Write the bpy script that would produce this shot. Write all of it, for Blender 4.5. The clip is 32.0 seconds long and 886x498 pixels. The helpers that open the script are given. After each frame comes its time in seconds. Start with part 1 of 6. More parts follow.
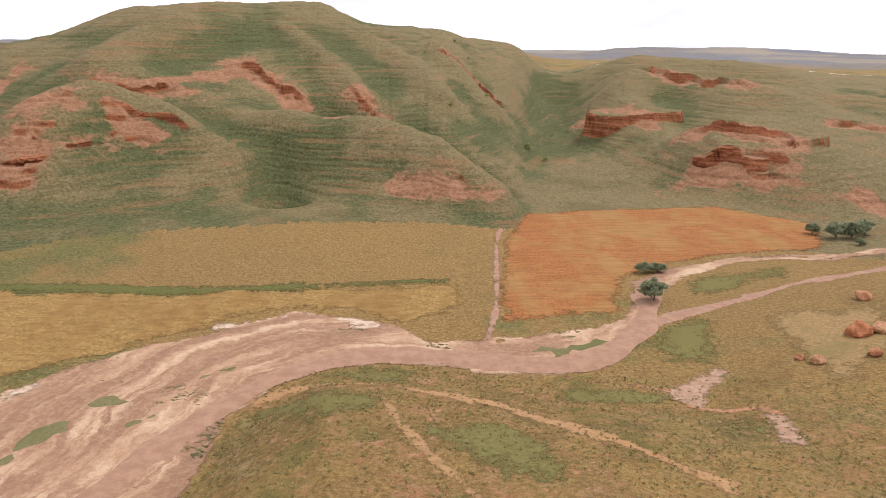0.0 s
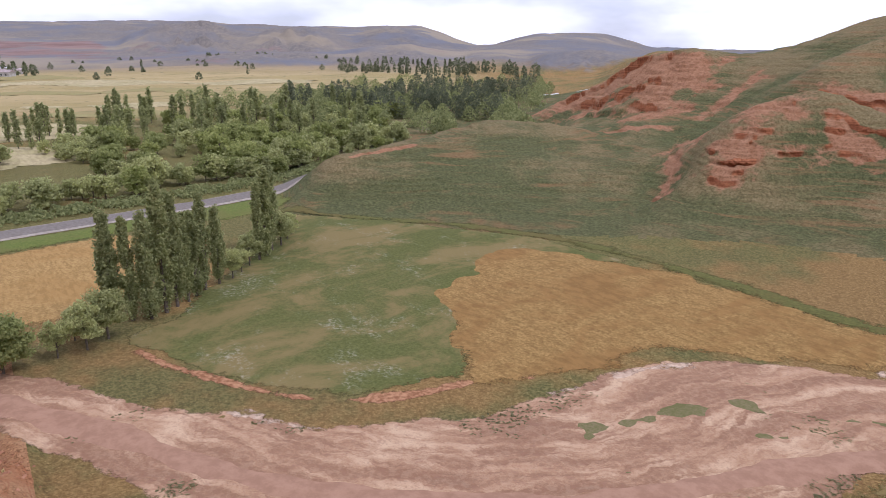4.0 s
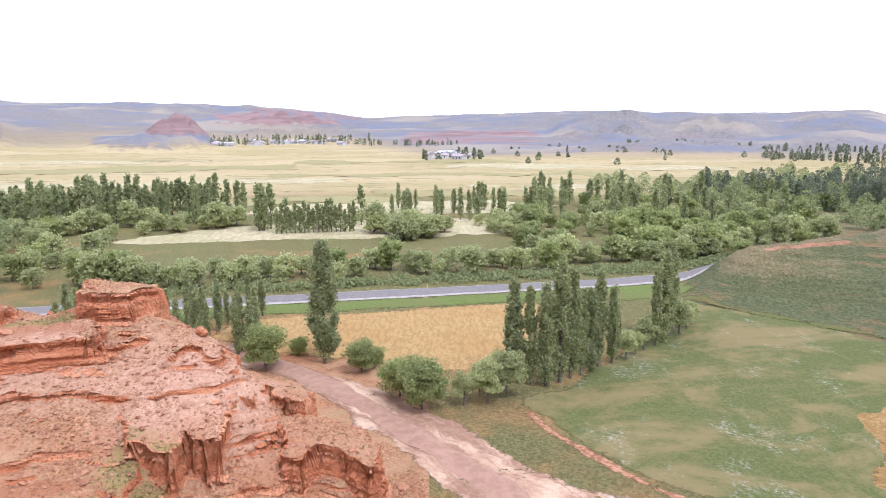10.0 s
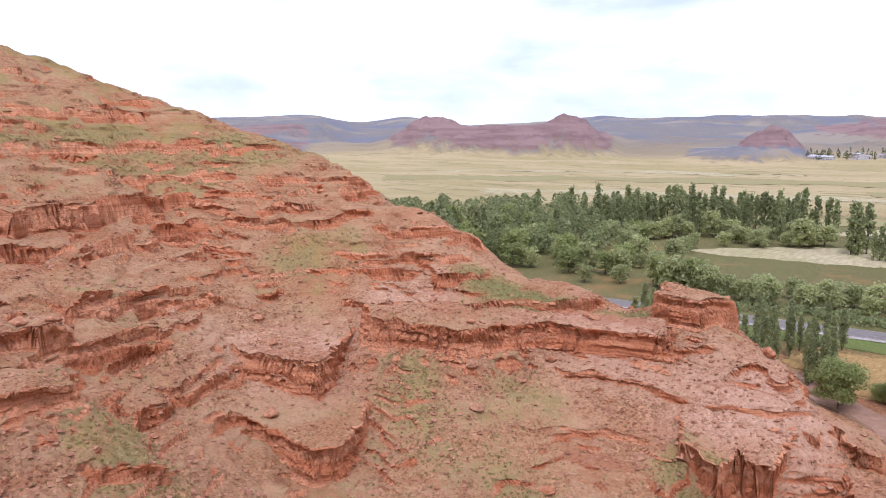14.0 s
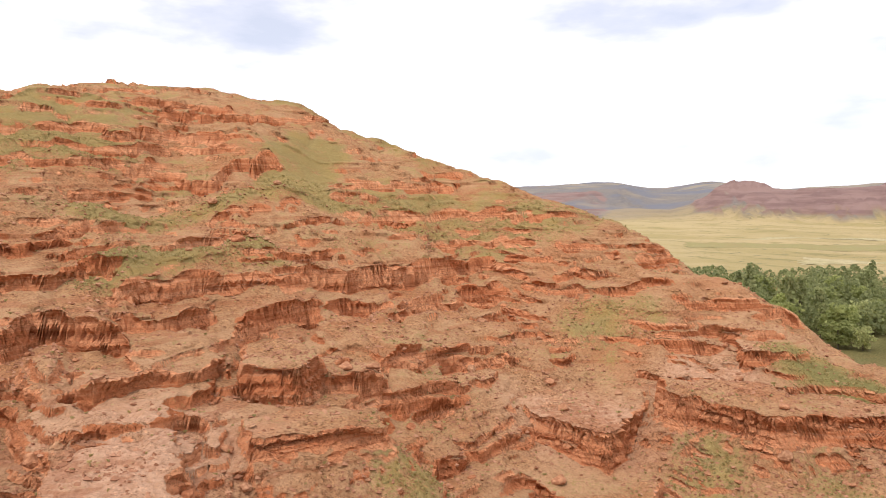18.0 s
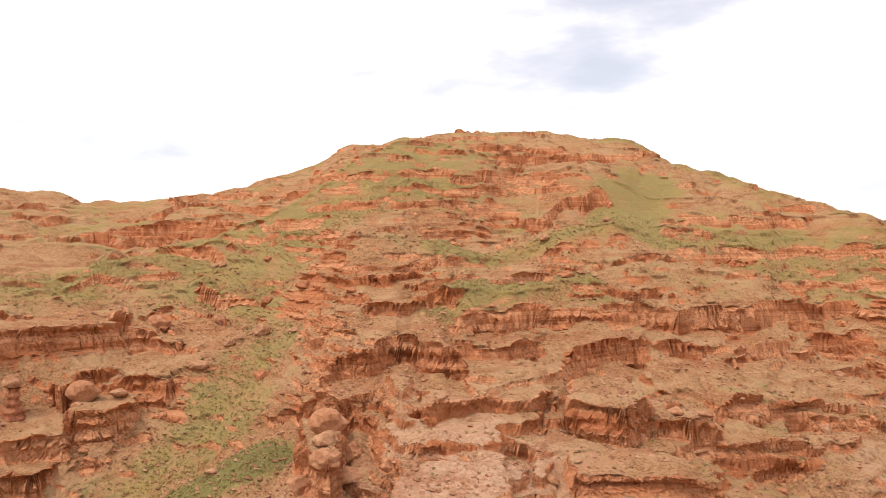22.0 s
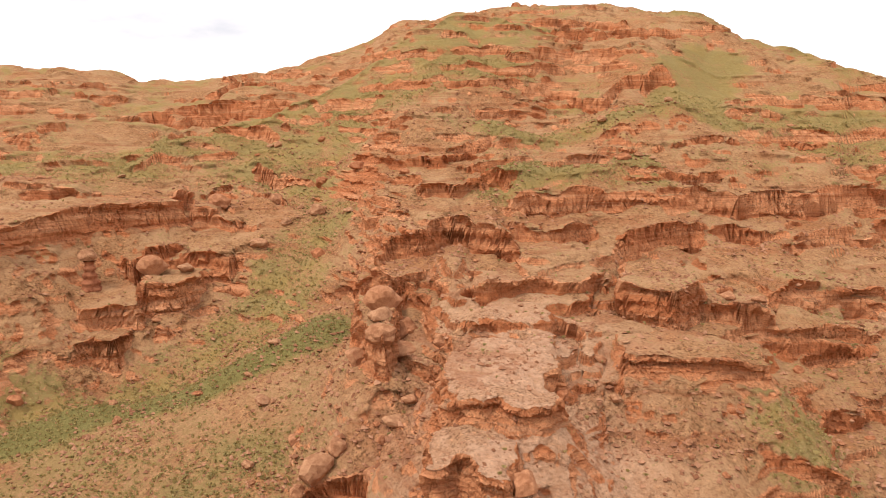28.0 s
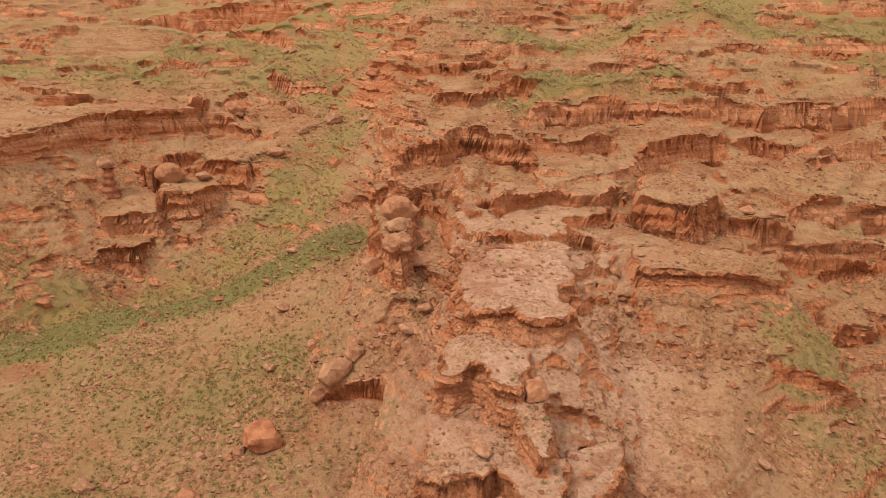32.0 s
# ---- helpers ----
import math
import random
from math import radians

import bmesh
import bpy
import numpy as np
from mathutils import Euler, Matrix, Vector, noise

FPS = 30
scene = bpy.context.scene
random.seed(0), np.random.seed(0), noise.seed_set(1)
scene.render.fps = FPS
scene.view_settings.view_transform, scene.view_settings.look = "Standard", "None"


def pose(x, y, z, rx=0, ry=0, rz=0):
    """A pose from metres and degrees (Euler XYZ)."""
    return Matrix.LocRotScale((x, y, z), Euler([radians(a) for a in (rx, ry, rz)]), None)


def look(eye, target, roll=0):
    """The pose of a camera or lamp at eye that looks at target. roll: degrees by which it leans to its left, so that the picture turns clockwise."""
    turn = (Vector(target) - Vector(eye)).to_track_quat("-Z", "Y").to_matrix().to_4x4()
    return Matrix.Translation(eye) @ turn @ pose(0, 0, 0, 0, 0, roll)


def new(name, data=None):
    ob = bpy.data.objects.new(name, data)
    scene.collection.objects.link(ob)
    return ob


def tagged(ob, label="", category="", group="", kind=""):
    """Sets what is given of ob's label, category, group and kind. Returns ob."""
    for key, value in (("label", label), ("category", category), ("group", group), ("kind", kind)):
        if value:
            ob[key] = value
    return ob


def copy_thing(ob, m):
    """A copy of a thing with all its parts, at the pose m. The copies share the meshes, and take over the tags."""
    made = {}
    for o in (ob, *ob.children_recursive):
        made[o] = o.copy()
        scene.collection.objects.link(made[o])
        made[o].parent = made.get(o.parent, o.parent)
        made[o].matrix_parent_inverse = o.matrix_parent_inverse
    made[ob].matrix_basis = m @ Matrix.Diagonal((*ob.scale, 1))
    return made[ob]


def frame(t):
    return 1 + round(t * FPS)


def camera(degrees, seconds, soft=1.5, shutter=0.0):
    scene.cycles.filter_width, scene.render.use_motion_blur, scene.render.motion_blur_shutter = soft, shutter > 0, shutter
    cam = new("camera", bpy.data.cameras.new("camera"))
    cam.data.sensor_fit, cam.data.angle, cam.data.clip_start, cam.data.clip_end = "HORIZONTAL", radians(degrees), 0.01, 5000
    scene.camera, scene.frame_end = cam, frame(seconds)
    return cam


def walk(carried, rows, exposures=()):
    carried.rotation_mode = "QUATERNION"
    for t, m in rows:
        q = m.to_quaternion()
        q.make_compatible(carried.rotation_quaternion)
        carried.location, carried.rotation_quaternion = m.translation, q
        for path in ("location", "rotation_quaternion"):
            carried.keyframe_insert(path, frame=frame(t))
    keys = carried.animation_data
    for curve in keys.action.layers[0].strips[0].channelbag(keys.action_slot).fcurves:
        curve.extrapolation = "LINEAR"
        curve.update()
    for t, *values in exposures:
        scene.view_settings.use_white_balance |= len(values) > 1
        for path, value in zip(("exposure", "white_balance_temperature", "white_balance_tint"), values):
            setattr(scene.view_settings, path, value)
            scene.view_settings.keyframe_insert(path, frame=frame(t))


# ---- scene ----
cam = camera(64.4, 32.0, soft=0.6)
PATH = [
    (0.0, pose(0, 0, 30, 73.35, -0.25, 0.00)),
    (0.5, pose(0, 0, 30, 73.33, -0.45, 7.38)),
    (1.0, pose(0, 0, 30, 73.39, -0.44, 14.84)),
    (1.5, pose(0, 0, 30, 73.42, -0.35, 22.95)),
    (2.0, pose(0, 0, 30, 73.50, -0.40, 31.05)),
    (2.5, pose(0, 0, 30, 73.58, -0.25, 40.48)),
    (3.0, pose(0, 0, 30, 73.69, -0.29, 47.70)),
    (3.5, pose(0, 0, 30, 73.79, -0.27, 50.45)),
    (4.0, pose(0, 0, 30, 73.92, -0.23, 53.66)),
    (4.5, pose(0, 0, 30, 74.04, -0.30, 58.29)),
    (6.5, pose(0, 0, 30, 80.16, -0.08, 65.77)),
    (7.0, pose(0, 0, 30, 80.11, -0.07, 66.14)),
    (7.5, pose(0, 0, 30, 80.22, -0.14, 66.60)),
    (8.0, pose(0, 0, 30, 80.30, -0.10, 68.76)),
    (8.5, pose(0, 0, 30, 80.40, -0.02, 71.72)),
    (9.0, pose(0, 0, 30, 80.48, 0.06, 75.93)),
    (9.5, pose(0, 0, 30, 80.57, 0.15, 80.96)),
    (10.0, pose(0, 0, 30, 80.66, 0.17, 86.11)),
    (10.5, pose(0, 0, 30, 80.76, 0.16, 91.27)),
    (11.0, pose(0, 0, 30, 80.85, 0.12, 96.80)),
    (11.5, pose(0, 0, 30, 80.96, 0.13, 102.70)),
    (12.0, pose(0, 0, 30, 81.06, 0.18, 108.37)),
    (12.5, pose(0, 0, 30, 81.17, 0.18, 114.10)),
    (13.0, pose(0, 0, 30, 81.29, 0.15, 119.66)),
    (13.5, pose(0, 0, 30, 81.44, 0.09, 125.35)),
    (14.0, pose(0, 0, 30, 81.67, -0.11, 131.31)),
    (14.5, pose(0, 0, 30, 81.82, -0.01, 136.93)),
    (15.0, pose(0, 0, 30, 82.02, -0.05, 142.83)),
    (15.5, pose(0, 0, 30, 82.21, 0.17, 147.65)),
    (17.5, pose(0, 0, 30, 87.01, 0.29, 151.05)),
    (18.0, pose(0, 0, 30, 87.10, 0.31, 155.06)),
    (18.5, pose(0, 0, 30, 87.23, 0.29, 160.42)),
    (19.0, pose(0, 0, 30, 87.39, 0.33, 165.83)),
    (19.5, pose(0, 0, 30, 87.58, 0.23, 172.11)),
    (20.0, pose(0, 0, 30, 87.76, 0.14, 175.38)),
    (20.5, pose(0, 0, 30, 87.89, 0.12, 177.15)),
    (21.0, pose(0, 0, 30, 89.47, 0.11, 178.93)),
    (21.5, pose(0, 0, 30, 90.09, 0.10, 180.47)),
    (22.0, pose(0, 0, 30, 90.16, 0.05, 181.34)),
    (22.5, pose(0, 0, 30, 90.20, -0.01, 181.71)),
    (23.0, pose(0, 0, 30, 90.27, 0.00, 182.13)),
    (23.5, pose(0, 0, 30, 90.31, -0.14, 182.63)),
    (24.0, pose(0, 0, 30, 90.32, -0.15, 183.03)),
    (24.5, pose(0, 0, 30, 90.36, -0.25, 183.58)),
    (26.5, pose(0, 0, 30, 85.06, -0.40, 185.02)),
    (27.0, pose(0, 0, 30, 84.90, -0.39, 185.25)),
    (27.5, pose(0, 0, 30, 82.01, -0.17, 185.47)),
    (28.0, pose(0, 0, 30, 80.54, -0.19, 185.66)),
    (28.5, pose(0, 0, 30, 79.08, -0.14, 185.86)),
    (29.0, pose(0, 0, 30, 73.43, -0.30, 186.06)),
    (29.5, pose(0, 0, 30, 72.02, -0.32, 186.27)),
    (30.0, pose(0, 0, 30, 72.16, -0.29, 186.45)),
    (30.5, pose(0, 0, 30, 72.30, -0.23, 186.63)),
    (31.0, pose(0, 0, 30, 72.47, -0.25, 186.80)),
    (31.5, pose(0, 0, 30, 72.80, -0.35, 186.98)),
    (32.0, pose(0, 0, 30, 73.29, -0.54, 187.12)),
]
# the picture's own brightness and white balance drift as the view turns
walk(cam, PATH, [(0.0, -0.11, 6250, 16), (2.0, -0.38, 6000, 21), (4.5, -0.4, 5600, 23), (6.5, -0.02, 5600, 19), (9.0, 0.18, 5450, 20), (10.5, 0.44, 5150, 21), (12.0, 0.02, 5050, 24),
                 (13.5, -0.09, 5250, 24), (15.5, 0.0, 5650, 21), (17.5, -0.04, 6300, 16), (20.0, -0.08, 6600, 14), (24.5, 0.02, 6850, 14), (27.2, 0.02, 6950, 15), (28.5, -0.13, 7050, 16), (32.0, -0.24, 7250, 18)])

# ---- light ----
SUN_EL, SUN_AZ = 56, 302
world = bpy.data.worlds.new("sky")
scene.world = world
world.use_nodes = True
wn, wl = world.node_tree.nodes, world.node_tree.links
wn.clear()
w_out = wn.new("ShaderNodeOutputWorld")
w_bg = wn.new("ShaderNodeBackground")
w_sky = wn.new("ShaderNodeTexSky")
w_sky.sky_type = "NISHITA"
w_sky.sun_disc = False
w_sky.sun_elevation = radians(SUN_EL)
w_sky.sun_rotation = radians(360 - SUN_AZ)
w_co = wn.new("ShaderNodeTexCoord")
w_map = wn.new("ShaderNodeMapping")
w_map.inputs["Scale"].default_value = (2.2, 2.2, 7.0)
w_no = wn.new("ShaderNodeTexNoise")
w_no.inputs["Scale"].default_value = 1.3
w_no.inputs["Detail"].default_value = 7
w_no.inputs["Roughness"].default_value = 0.55
w_ramp = wn.new("ShaderNodeValToRGB")
w_ramp.color_ramp.elements[0].position, w_ramp.color_ramp.elements[0].color = 0.31, (0.58, 0.58, 0.58, 1)
w_ramp.color_ramp.elements[1].position = 0.52
w_no2 = wn.new("ShaderNodeTexNoise")
w_no2.inputs["Scale"].default_value = 1.3
w_no2.inputs["Detail"].default_value = 6
w_cloud = wn.new("ShaderNodeValToRGB")
w_cloud.color_ramp.elements[0].position, w_cloud.color_ramp.elements[0].color = 0.37, (7.6, 7.75, 8.3, 1)
w_cloud.color_ramp.elements[1].position, w_cloud.color_ramp.elements[1].color = 0.57, (11.2, 11.2, 11.3, 1)
w_mix = wn.new("ShaderNodeMix")
w_mix.data_type = "RGBA"
wl.new(w_co.outputs["Generated"], w_map.inputs["Vector"])
wl.new(w_map.outputs["Vector"], w_no.inputs["Vector"])
wl.new(w_map.outputs["Vector"], w_no2.inputs["Vector"])
wl.new(w_no.outputs["Fac"], w_ramp.inputs["Fac"])
wl.new(w_no2.outputs["Fac"], w_cloud.inputs["Fac"])
wl.new(w_ramp.outputs["Color"], w_mix.inputs["Factor"])
wl.new(w_sky.outputs["Color"], w_mix.inputs[6])
wl.new(w_cloud.outputs["Color"], w_mix.inputs[7])
wl.new(w_mix.outputs[2], w_bg.inputs["Color"])
w_bg.inputs["Strength"].default_value = 0.14
wl.new(w_bg.outputs["Background"], w_out.inputs["Surface"])
sun = new("sun", bpy.data.lights.new("sun", "SUN"))
sun.data.energy, sun.data.angle, sun.data.color = 2.15, radians(12), (1.0, 0.96, 0.9)
sun.matrix_world = look((-math.sin(radians(SUN_AZ)) * 100, math.cos(radians(SUN_AZ)) * 100, 100 * math.tan(radians(SUN_EL))), (0, 0, 0))

# ---- noise and interpolation helpers ----


def hashed(ix, iy, iz, seed):
    n = (ix * 374761393 + iy * 668265263 + iz * 2147483647 + seed * 1274126177) & 0xFFFFFFFF
    n = ((n ^ (n >> 13)) * 1274126177) & 0xFFFFFFFF
    n = ((n ^ (n >> 16)) * 2246822519) & 0xFFFFFFFF
    return ((n ^ (n >> 15)) & 0xFFFF) / 32767.5 - 1.0


def grain(x, y, z, seed=0):
    """Smooth noise in -1..1 on arrays."""
    fx, fy, fz = np.floor(x), np.floor(y), np.floor(z)
    ix, iy, iz = fx.astype(np.int64), fy.astype(np.int64), fz.astype(np.int64)
    u, v, w = x - fx, y - fy, z - fz
    u, v, w = (t * t * t * (t * (t * 6 - 15) + 10) for t in (u, v, w))
    out = 0
    for dx, wx in ((0, 1 - u), (1, u)):
        for dy, wy in ((0, 1 - v), (1, v)):
            a = hashed(ix + dx, iy + dy, iz, seed)
            b = hashed(ix + dx, iy + dy, iz + 1, seed)
            out = out + wx * wy * (a + (b - a) * w)
    return out


def fbm(x, y, z, octaves=4, seed=0, rough=0.5):
    total, amp, size = 0, 1.0, 1.0
    for k in range(octaves):
        total = total + amp * grain(x * size + 17.3 * k, y * size - 9.1 * k, z * size + 3.7 * k, seed + k)
        amp, size = amp * rough, size * 2.03
    return total


def step(a, b, x):
    t = np.clip((x - a) / (b - a), 0, 1)
    return t * t * (3 - 2 * t)


def pchip(xs, ys, xq):
    """Monotone cubic through (xs, ys[k]) along axis 0, at xq."""
    xs, ys, xq = np.asarray(xs, float), np.asarray(ys, float), np.asarray(xq, float)
    h = np.diff(xs)
    hs = h.reshape((-1,) + (1,) * (ys.ndim - 1))
    dl = np.diff(ys, axis=0) / hs
    m = np.zeros_like(ys)
    m[0], m[-1] = dl[0], dl[-1]
    same = dl[:-1] * dl[1:] > 0
    w1, w2 = 2 * hs[1:] + hs[:-1], hs[1:] + 2 * hs[:-1]
    with np.errstate(divide="ignore", invalid="ignore"):
        m[1:-1] = np.where(same, (w1 + w2) / (w1 / dl[:-1] + w2 / dl[1:]), 0)
    k = np.clip(np.searchsorted(xs, xq) - 1, 0, len(xs) - 2)
    t = ((xq - xs[k]) / h[k]).reshape((-1,) + (1,) * (ys.ndim - 1))
    hk = hs[k]
    return ((1 + 2 * t) * (1 - t) ** 2 * ys[k] + t * (1 - t) ** 2 * hk * m[k]
            + t * t * (3 - 2 * t) * ys[k + 1] + t * t * (t - 1) * hk * m[k + 1])


# ---- the lie of the land ----
# Sections through the land from the middle of the valley mouth: compass bearing in degrees
# (anticlockwise from +y), then distance and height of thirteen breaks of slope.
SECTIONS = []


def section(bearing, *breaks):
    SECTIONS.append((bearing, breaks))


# the red hill
section(86, (4, 9), (20, 7), (34, 3.5), (45, 1), (52, 0.3), (60, 0), (75, 0), (100, 0), (140, 0), (240, 0), (420, 2), (1500, 10), (4600, 130))
section(89.5, (4, 9), (20, 7.2), (34, 4), (44, 2.6), (48, 2.3), (52, 1.9), (56, 1.0), (61, 0.2), (68, 0), (200, 0), (420, 2), (1500, 10), (4600, 120))
section(92, (4, 9), (20, 6.5), (32, 3.8), (42, 2.2), (47, 1.9), (50, 2.2), (54, 3.4), (58, 1.6), (64, 0.2), (200, 0), (420, 2), (1500, 10), (4600, 110))
section(98.5, (4, 9), (20, 6.5), (34, 4), (43, 2.8), (49, 2.4), (52.5, 3.2), (58, 6.6), (65, 4.2), (76, 0), (200, 0), (420, 2), (1500, 10), (4600, 130))
section(105.5, (4, 8), (20, 6.5), (34, 4.5), (45, 3.3), (51, 3.8), (56, 8.4), (64, 12.6), (76, 4), (86, 0), (200, 0), (420, 2), (1500, 10), (4600, 180))
section(113, (4, 8), (20, 6), (34, 4.5), (46, 5), (55, 8), (62, 11.5), (72, 15.2), (84, 5), (98, 0), (200, 0), (420, 2), (1500, 12), (4600, 190))
section(117, (4, 8), (20, 6), (34, 4.5), (46, 5), (56, 8.5), (66, 12.3), (76, 13.9), (90, 5), (108, 0), (200, 0), (420, 2), (1500, 12), (4600, 195))
section(126, (4, 8), (20, 6), (34, 4.5), (46, 5), (57, 8.5), (68, 12.8), (88, 15.4), (104, 6), (125, 0), (200, 0), (420, 2), (1500, 12), (4600, 150))
section(129, (4, 8), (20, 6), (34, 4.5), (46, 5.2), (57, 8.5), (68, 12), (91, 18.4), (112, 8), (140, 0), (220, 0), (420, 2), (1500, 14), (4600, 150))
section(134, (4, 8), (20, 6), (32, 4.3), (44, 4.8), (56, 8), (72, 13.5), (97, 21.6), (125, 12), (170, 0), (240, 0), (420, 2), (1500, 14), (4600, 200))
section(138, (4, 8), (20, 6), (32, 4), (44, 4.4), (57, 7), (76, 13.5), (105, 25.9), (140, 16), (200, 2), (300, 0), (480, 2), (1500, 14), (4600, 160))
section(142, (4, 8), (18, 5.5), (30, 4), (46, 4.5), (60, 7.5), (78, 13.5), (111, 30), (150, 22), (220, 5), (320, 0), (500, 2), (1500, 10), (4600, 203))
section(147, (4, 7), (18, 5.5), (30, 4.4), (46, 5), (60, 8.5), (80, 15), (119, 33.2), (160, 26), (240, 8), (340, 0), (500, 2), (1500, 10), (4600, 190))
section(151.4, (4, 7), (18, 5), (30, 5), (44, 6.5), (60, 11), (96, 20.6), (130, 36.6), (180, 32), (260, 12), (360, 3), (500, 3), (1500, 10), (4600, 170))
section(157.3, (4, 7), (18, 5), (28, 5.5), (40, 7.5), (56, 12.5), (87, 20.6), (150, 42.6), (200, 38), (280, 18), (380, 6), (500, 5), (1500, 10), (4600, 120))
section(164, (4, 7), (18, 5), (27, 8), (38, 11), (54, 14.6), (79, 20.6), (172, 53), (220, 47), (300, 26), (400, 12), (600, 8), (1500, 10), (4600, 100))
section(167, (4, 7), (18, 5), (27, 8.6), (38, 11.6), (54, 14.8), (76, 20.6), (175, 57.5), (225, 52), (310, 30), (420, 16), (700, 10), (1500, 10), (4600, 100))
section(176, (4, 6), (18, 5), (25, 8), (30, 11), (46, 15.2), (69, 20.6), (188, 62), (240, 58), (330, 38), (450, 22), (700, 14), (1500, 10), (4600, 100))
section(183, (4, 6), (18, 4.2), (24, 6.5), (27, 9.5), (44, 15.2), (66, 20.6), (187, 61), (240, 56), (330, 38), (450, 22), (700, 14), (1500, 10), (4600, 100))
section(188, (4, 6), (18, 4.2), (25, 5.5), (30, 8), (46, 13.2), (66, 20), (186, 58), (240, 54), (330, 38), (450, 22), (700, 14), (1500, 10), (4600, 100))
section(192, (4, 6), (18, 4.5), (30, 5.5), (40, 7.8), (54, 11), (78, 22), (188, 52), (240, 50), (330, 36), (450, 22), (700, 14), (1500, 10), (4600, 100))
section(197, (4, 6), (18, 4.5), (32, 5), (44, 7), (60, 12), (88, 22), (194, 47.5), (240, 46), (330, 36), (450, 22), (700, 14), (1500, 10), (4600, 100))
section(201, (4, 6), (18, 4.5), (32, 5), (46, 7), (64, 11.5), (90, 21), (200, 44.4), (250, 44), (330, 36), (450, 22), (700, 14), (1500, 10), (4600, 100))
section(207, (4, 6), (18, 4.5), (34, 4.5), (50, 6.5), (68, 10), (92, 20), (220, 44.8), (260, 44), (340, 36), (450, 22), (700, 14), (1500, 10), (4600, 100))
section(213, (4, 6), (18, 4.5), (36, 4), (52, 6), (70, 9), (92, 20), (225, 47.6), (260, 46), (340, 36), (450, 22), (700, 14), (1500, 10), (4600, 100))
section(220, (4, 6), (18, 4.5), (38, 3.5), (56, 4.5), (74, 8), (98, 20), (230, 46), (260, 44), (340, 36), (450, 22), (700, 14), (1500, 10), (4600, 100))
section(235, (4, 6), (18, 4.5), (40, 3), (60, 3.5), (85, 8), (120, 18), (240, 40), (270, 40), (340, 36), (450, 22), (700, 14), (1500, 10), (4600, 100))
section(270, (4, 7), (18, 6), (40, 5), (60, 4), (90, 6), (130, 12), (240, 30), (300, 32), (400, 30), (500, 25), (800, 18), (1500, 15), (4600, 100))
section(305, (4, 8), (18, 7), (40, 5), (60, 4), (80, 3), (110, 3), (180, 10), (300, 22), (400, 24), (500, 22), (800, 18), (1500, 15), (4600, 60))
# the green hill and the valleys beside it
section(323, (4, 9), (20, 8), (36, 5.5), (50, 4), (64, 2.5), (90, 2.2), (140, 0.5), (200, 5), (300, 9), (390, 12), (700, 5), (1500, -8), (4600, -60))
section(330, (4, 9), (20, 8), (36, 5.5), (48, 3.8), (60, 2), (80, 0.7), (132, 0), (162, 7), (290, 12), (390, 13.5), (700, 5), (1500, -5), (4600, -60))
section(338, (4, 9), (20, 8), (36, 5.5), (47, 3.5), (56, 1), (66, 0), (138, 0), (160, 8.5), (260, 15), (420, 18.5), (700, 6), (1500, 2), (4600, -40))
section(345, (4, 9), (20, 8), (36, 6), (47, 3.5), (56, 0.8), (64, 0), (138, 0), (185, 4.5), (215, 11), (420, 20.5), (700, 8), (1500, 2), (4600, -50))
section(351, (4, 9), (20, 8), (36, 6), (46, 3.5), (55, 0.8), (62, 0), (138, 0), (200, 1), (260, 4), (420, 12), (700, 11), (1500, -12), (4600, -90))
section(355, (4, 9), (20, 8), (36, 6), (47, 3.8), (56, 0.8), (62, 0), (118, 0), (150, 3), (200, 10), (300, 24), (420, 24), (1500, 0), (4600, -80))
section(0, (4, 9), (20, 8), (36, 6), (48, 4), (57, 0.8), (63, 0), (112, 0.6), (150, 9), (200, 20), (280, 33.8), (420, 30), (1500, 10), (4600, -40))
section(6, (4, 9), (20, 8), (36, 6), (50, 4), (58, 0.8), (64, 0), (116, 1), (150, 9), (200, 23), (260, 35.3), (420, 30), (1500, 10), (4600, -20))
section(10, (4, 9), (20, 8), (36, 6), (50, 4), (58, 0.8), (64, 0), (122, 1.3), (150, 6), (200, 25), (250, 41.5), (420, 32), (1500, 10), (4600, 0))
section(14, (4, 9), (20, 8), (36, 5.5), (48, 3), (56, 0.6), (64, 0), (128, 1.5), (150, 6), (200, 27), (245, 41), (420, 32), (1500, 10), (4600, 20))
section(22, (4, 9), (18, 8), (32, 5), (42, 2), (47, 0.3), (60, 0), (118, 1.5), (150, 11), (200, 28), (240, 39), (420, 32), (1500, 10), (4600, 30))
section(28, (4, 9), (18, 7), (30, 4), (38, 1.5), (44, 0.2), (60, 0), (116, 1.5), (150, 11), (190, 21), (240, 30.8), (420, 26), (1500, 10), (4600, 0))
section(33, (4, 9), (18, 7), (28, 3.5), (36, 1), (42, 0), (60, 0), (120, 1.2), (150, 9), (190, 15), (245, 26.5), (420, 22), (1500, 10), (4600, 0))
section(37, (4, 9), (18, 7), (28, 3.5), (36, 1), (42, 0), (60, 0), (126, 1), (160, 8.5), (195, 13.5), (250, 23), (520, 27), (1500, 10), (4600, 5))
section(42, (4, 9), (18, 7), (28, 3.5), (36, 1), (42, 0), (60, 0), (122, 0.5), (155, 7), (190, 9.4), (250, 9), (520, 6), (1500, 20), (4600, 82))
section(46, (4, 9), (18, 7), (28, 3.5), (36, 1), (42, 0), (60, 0), (122, 0.3), (150, 7), (182, 10.7), (207, 4), (520, 2), (1500, 22), (4600, 85))
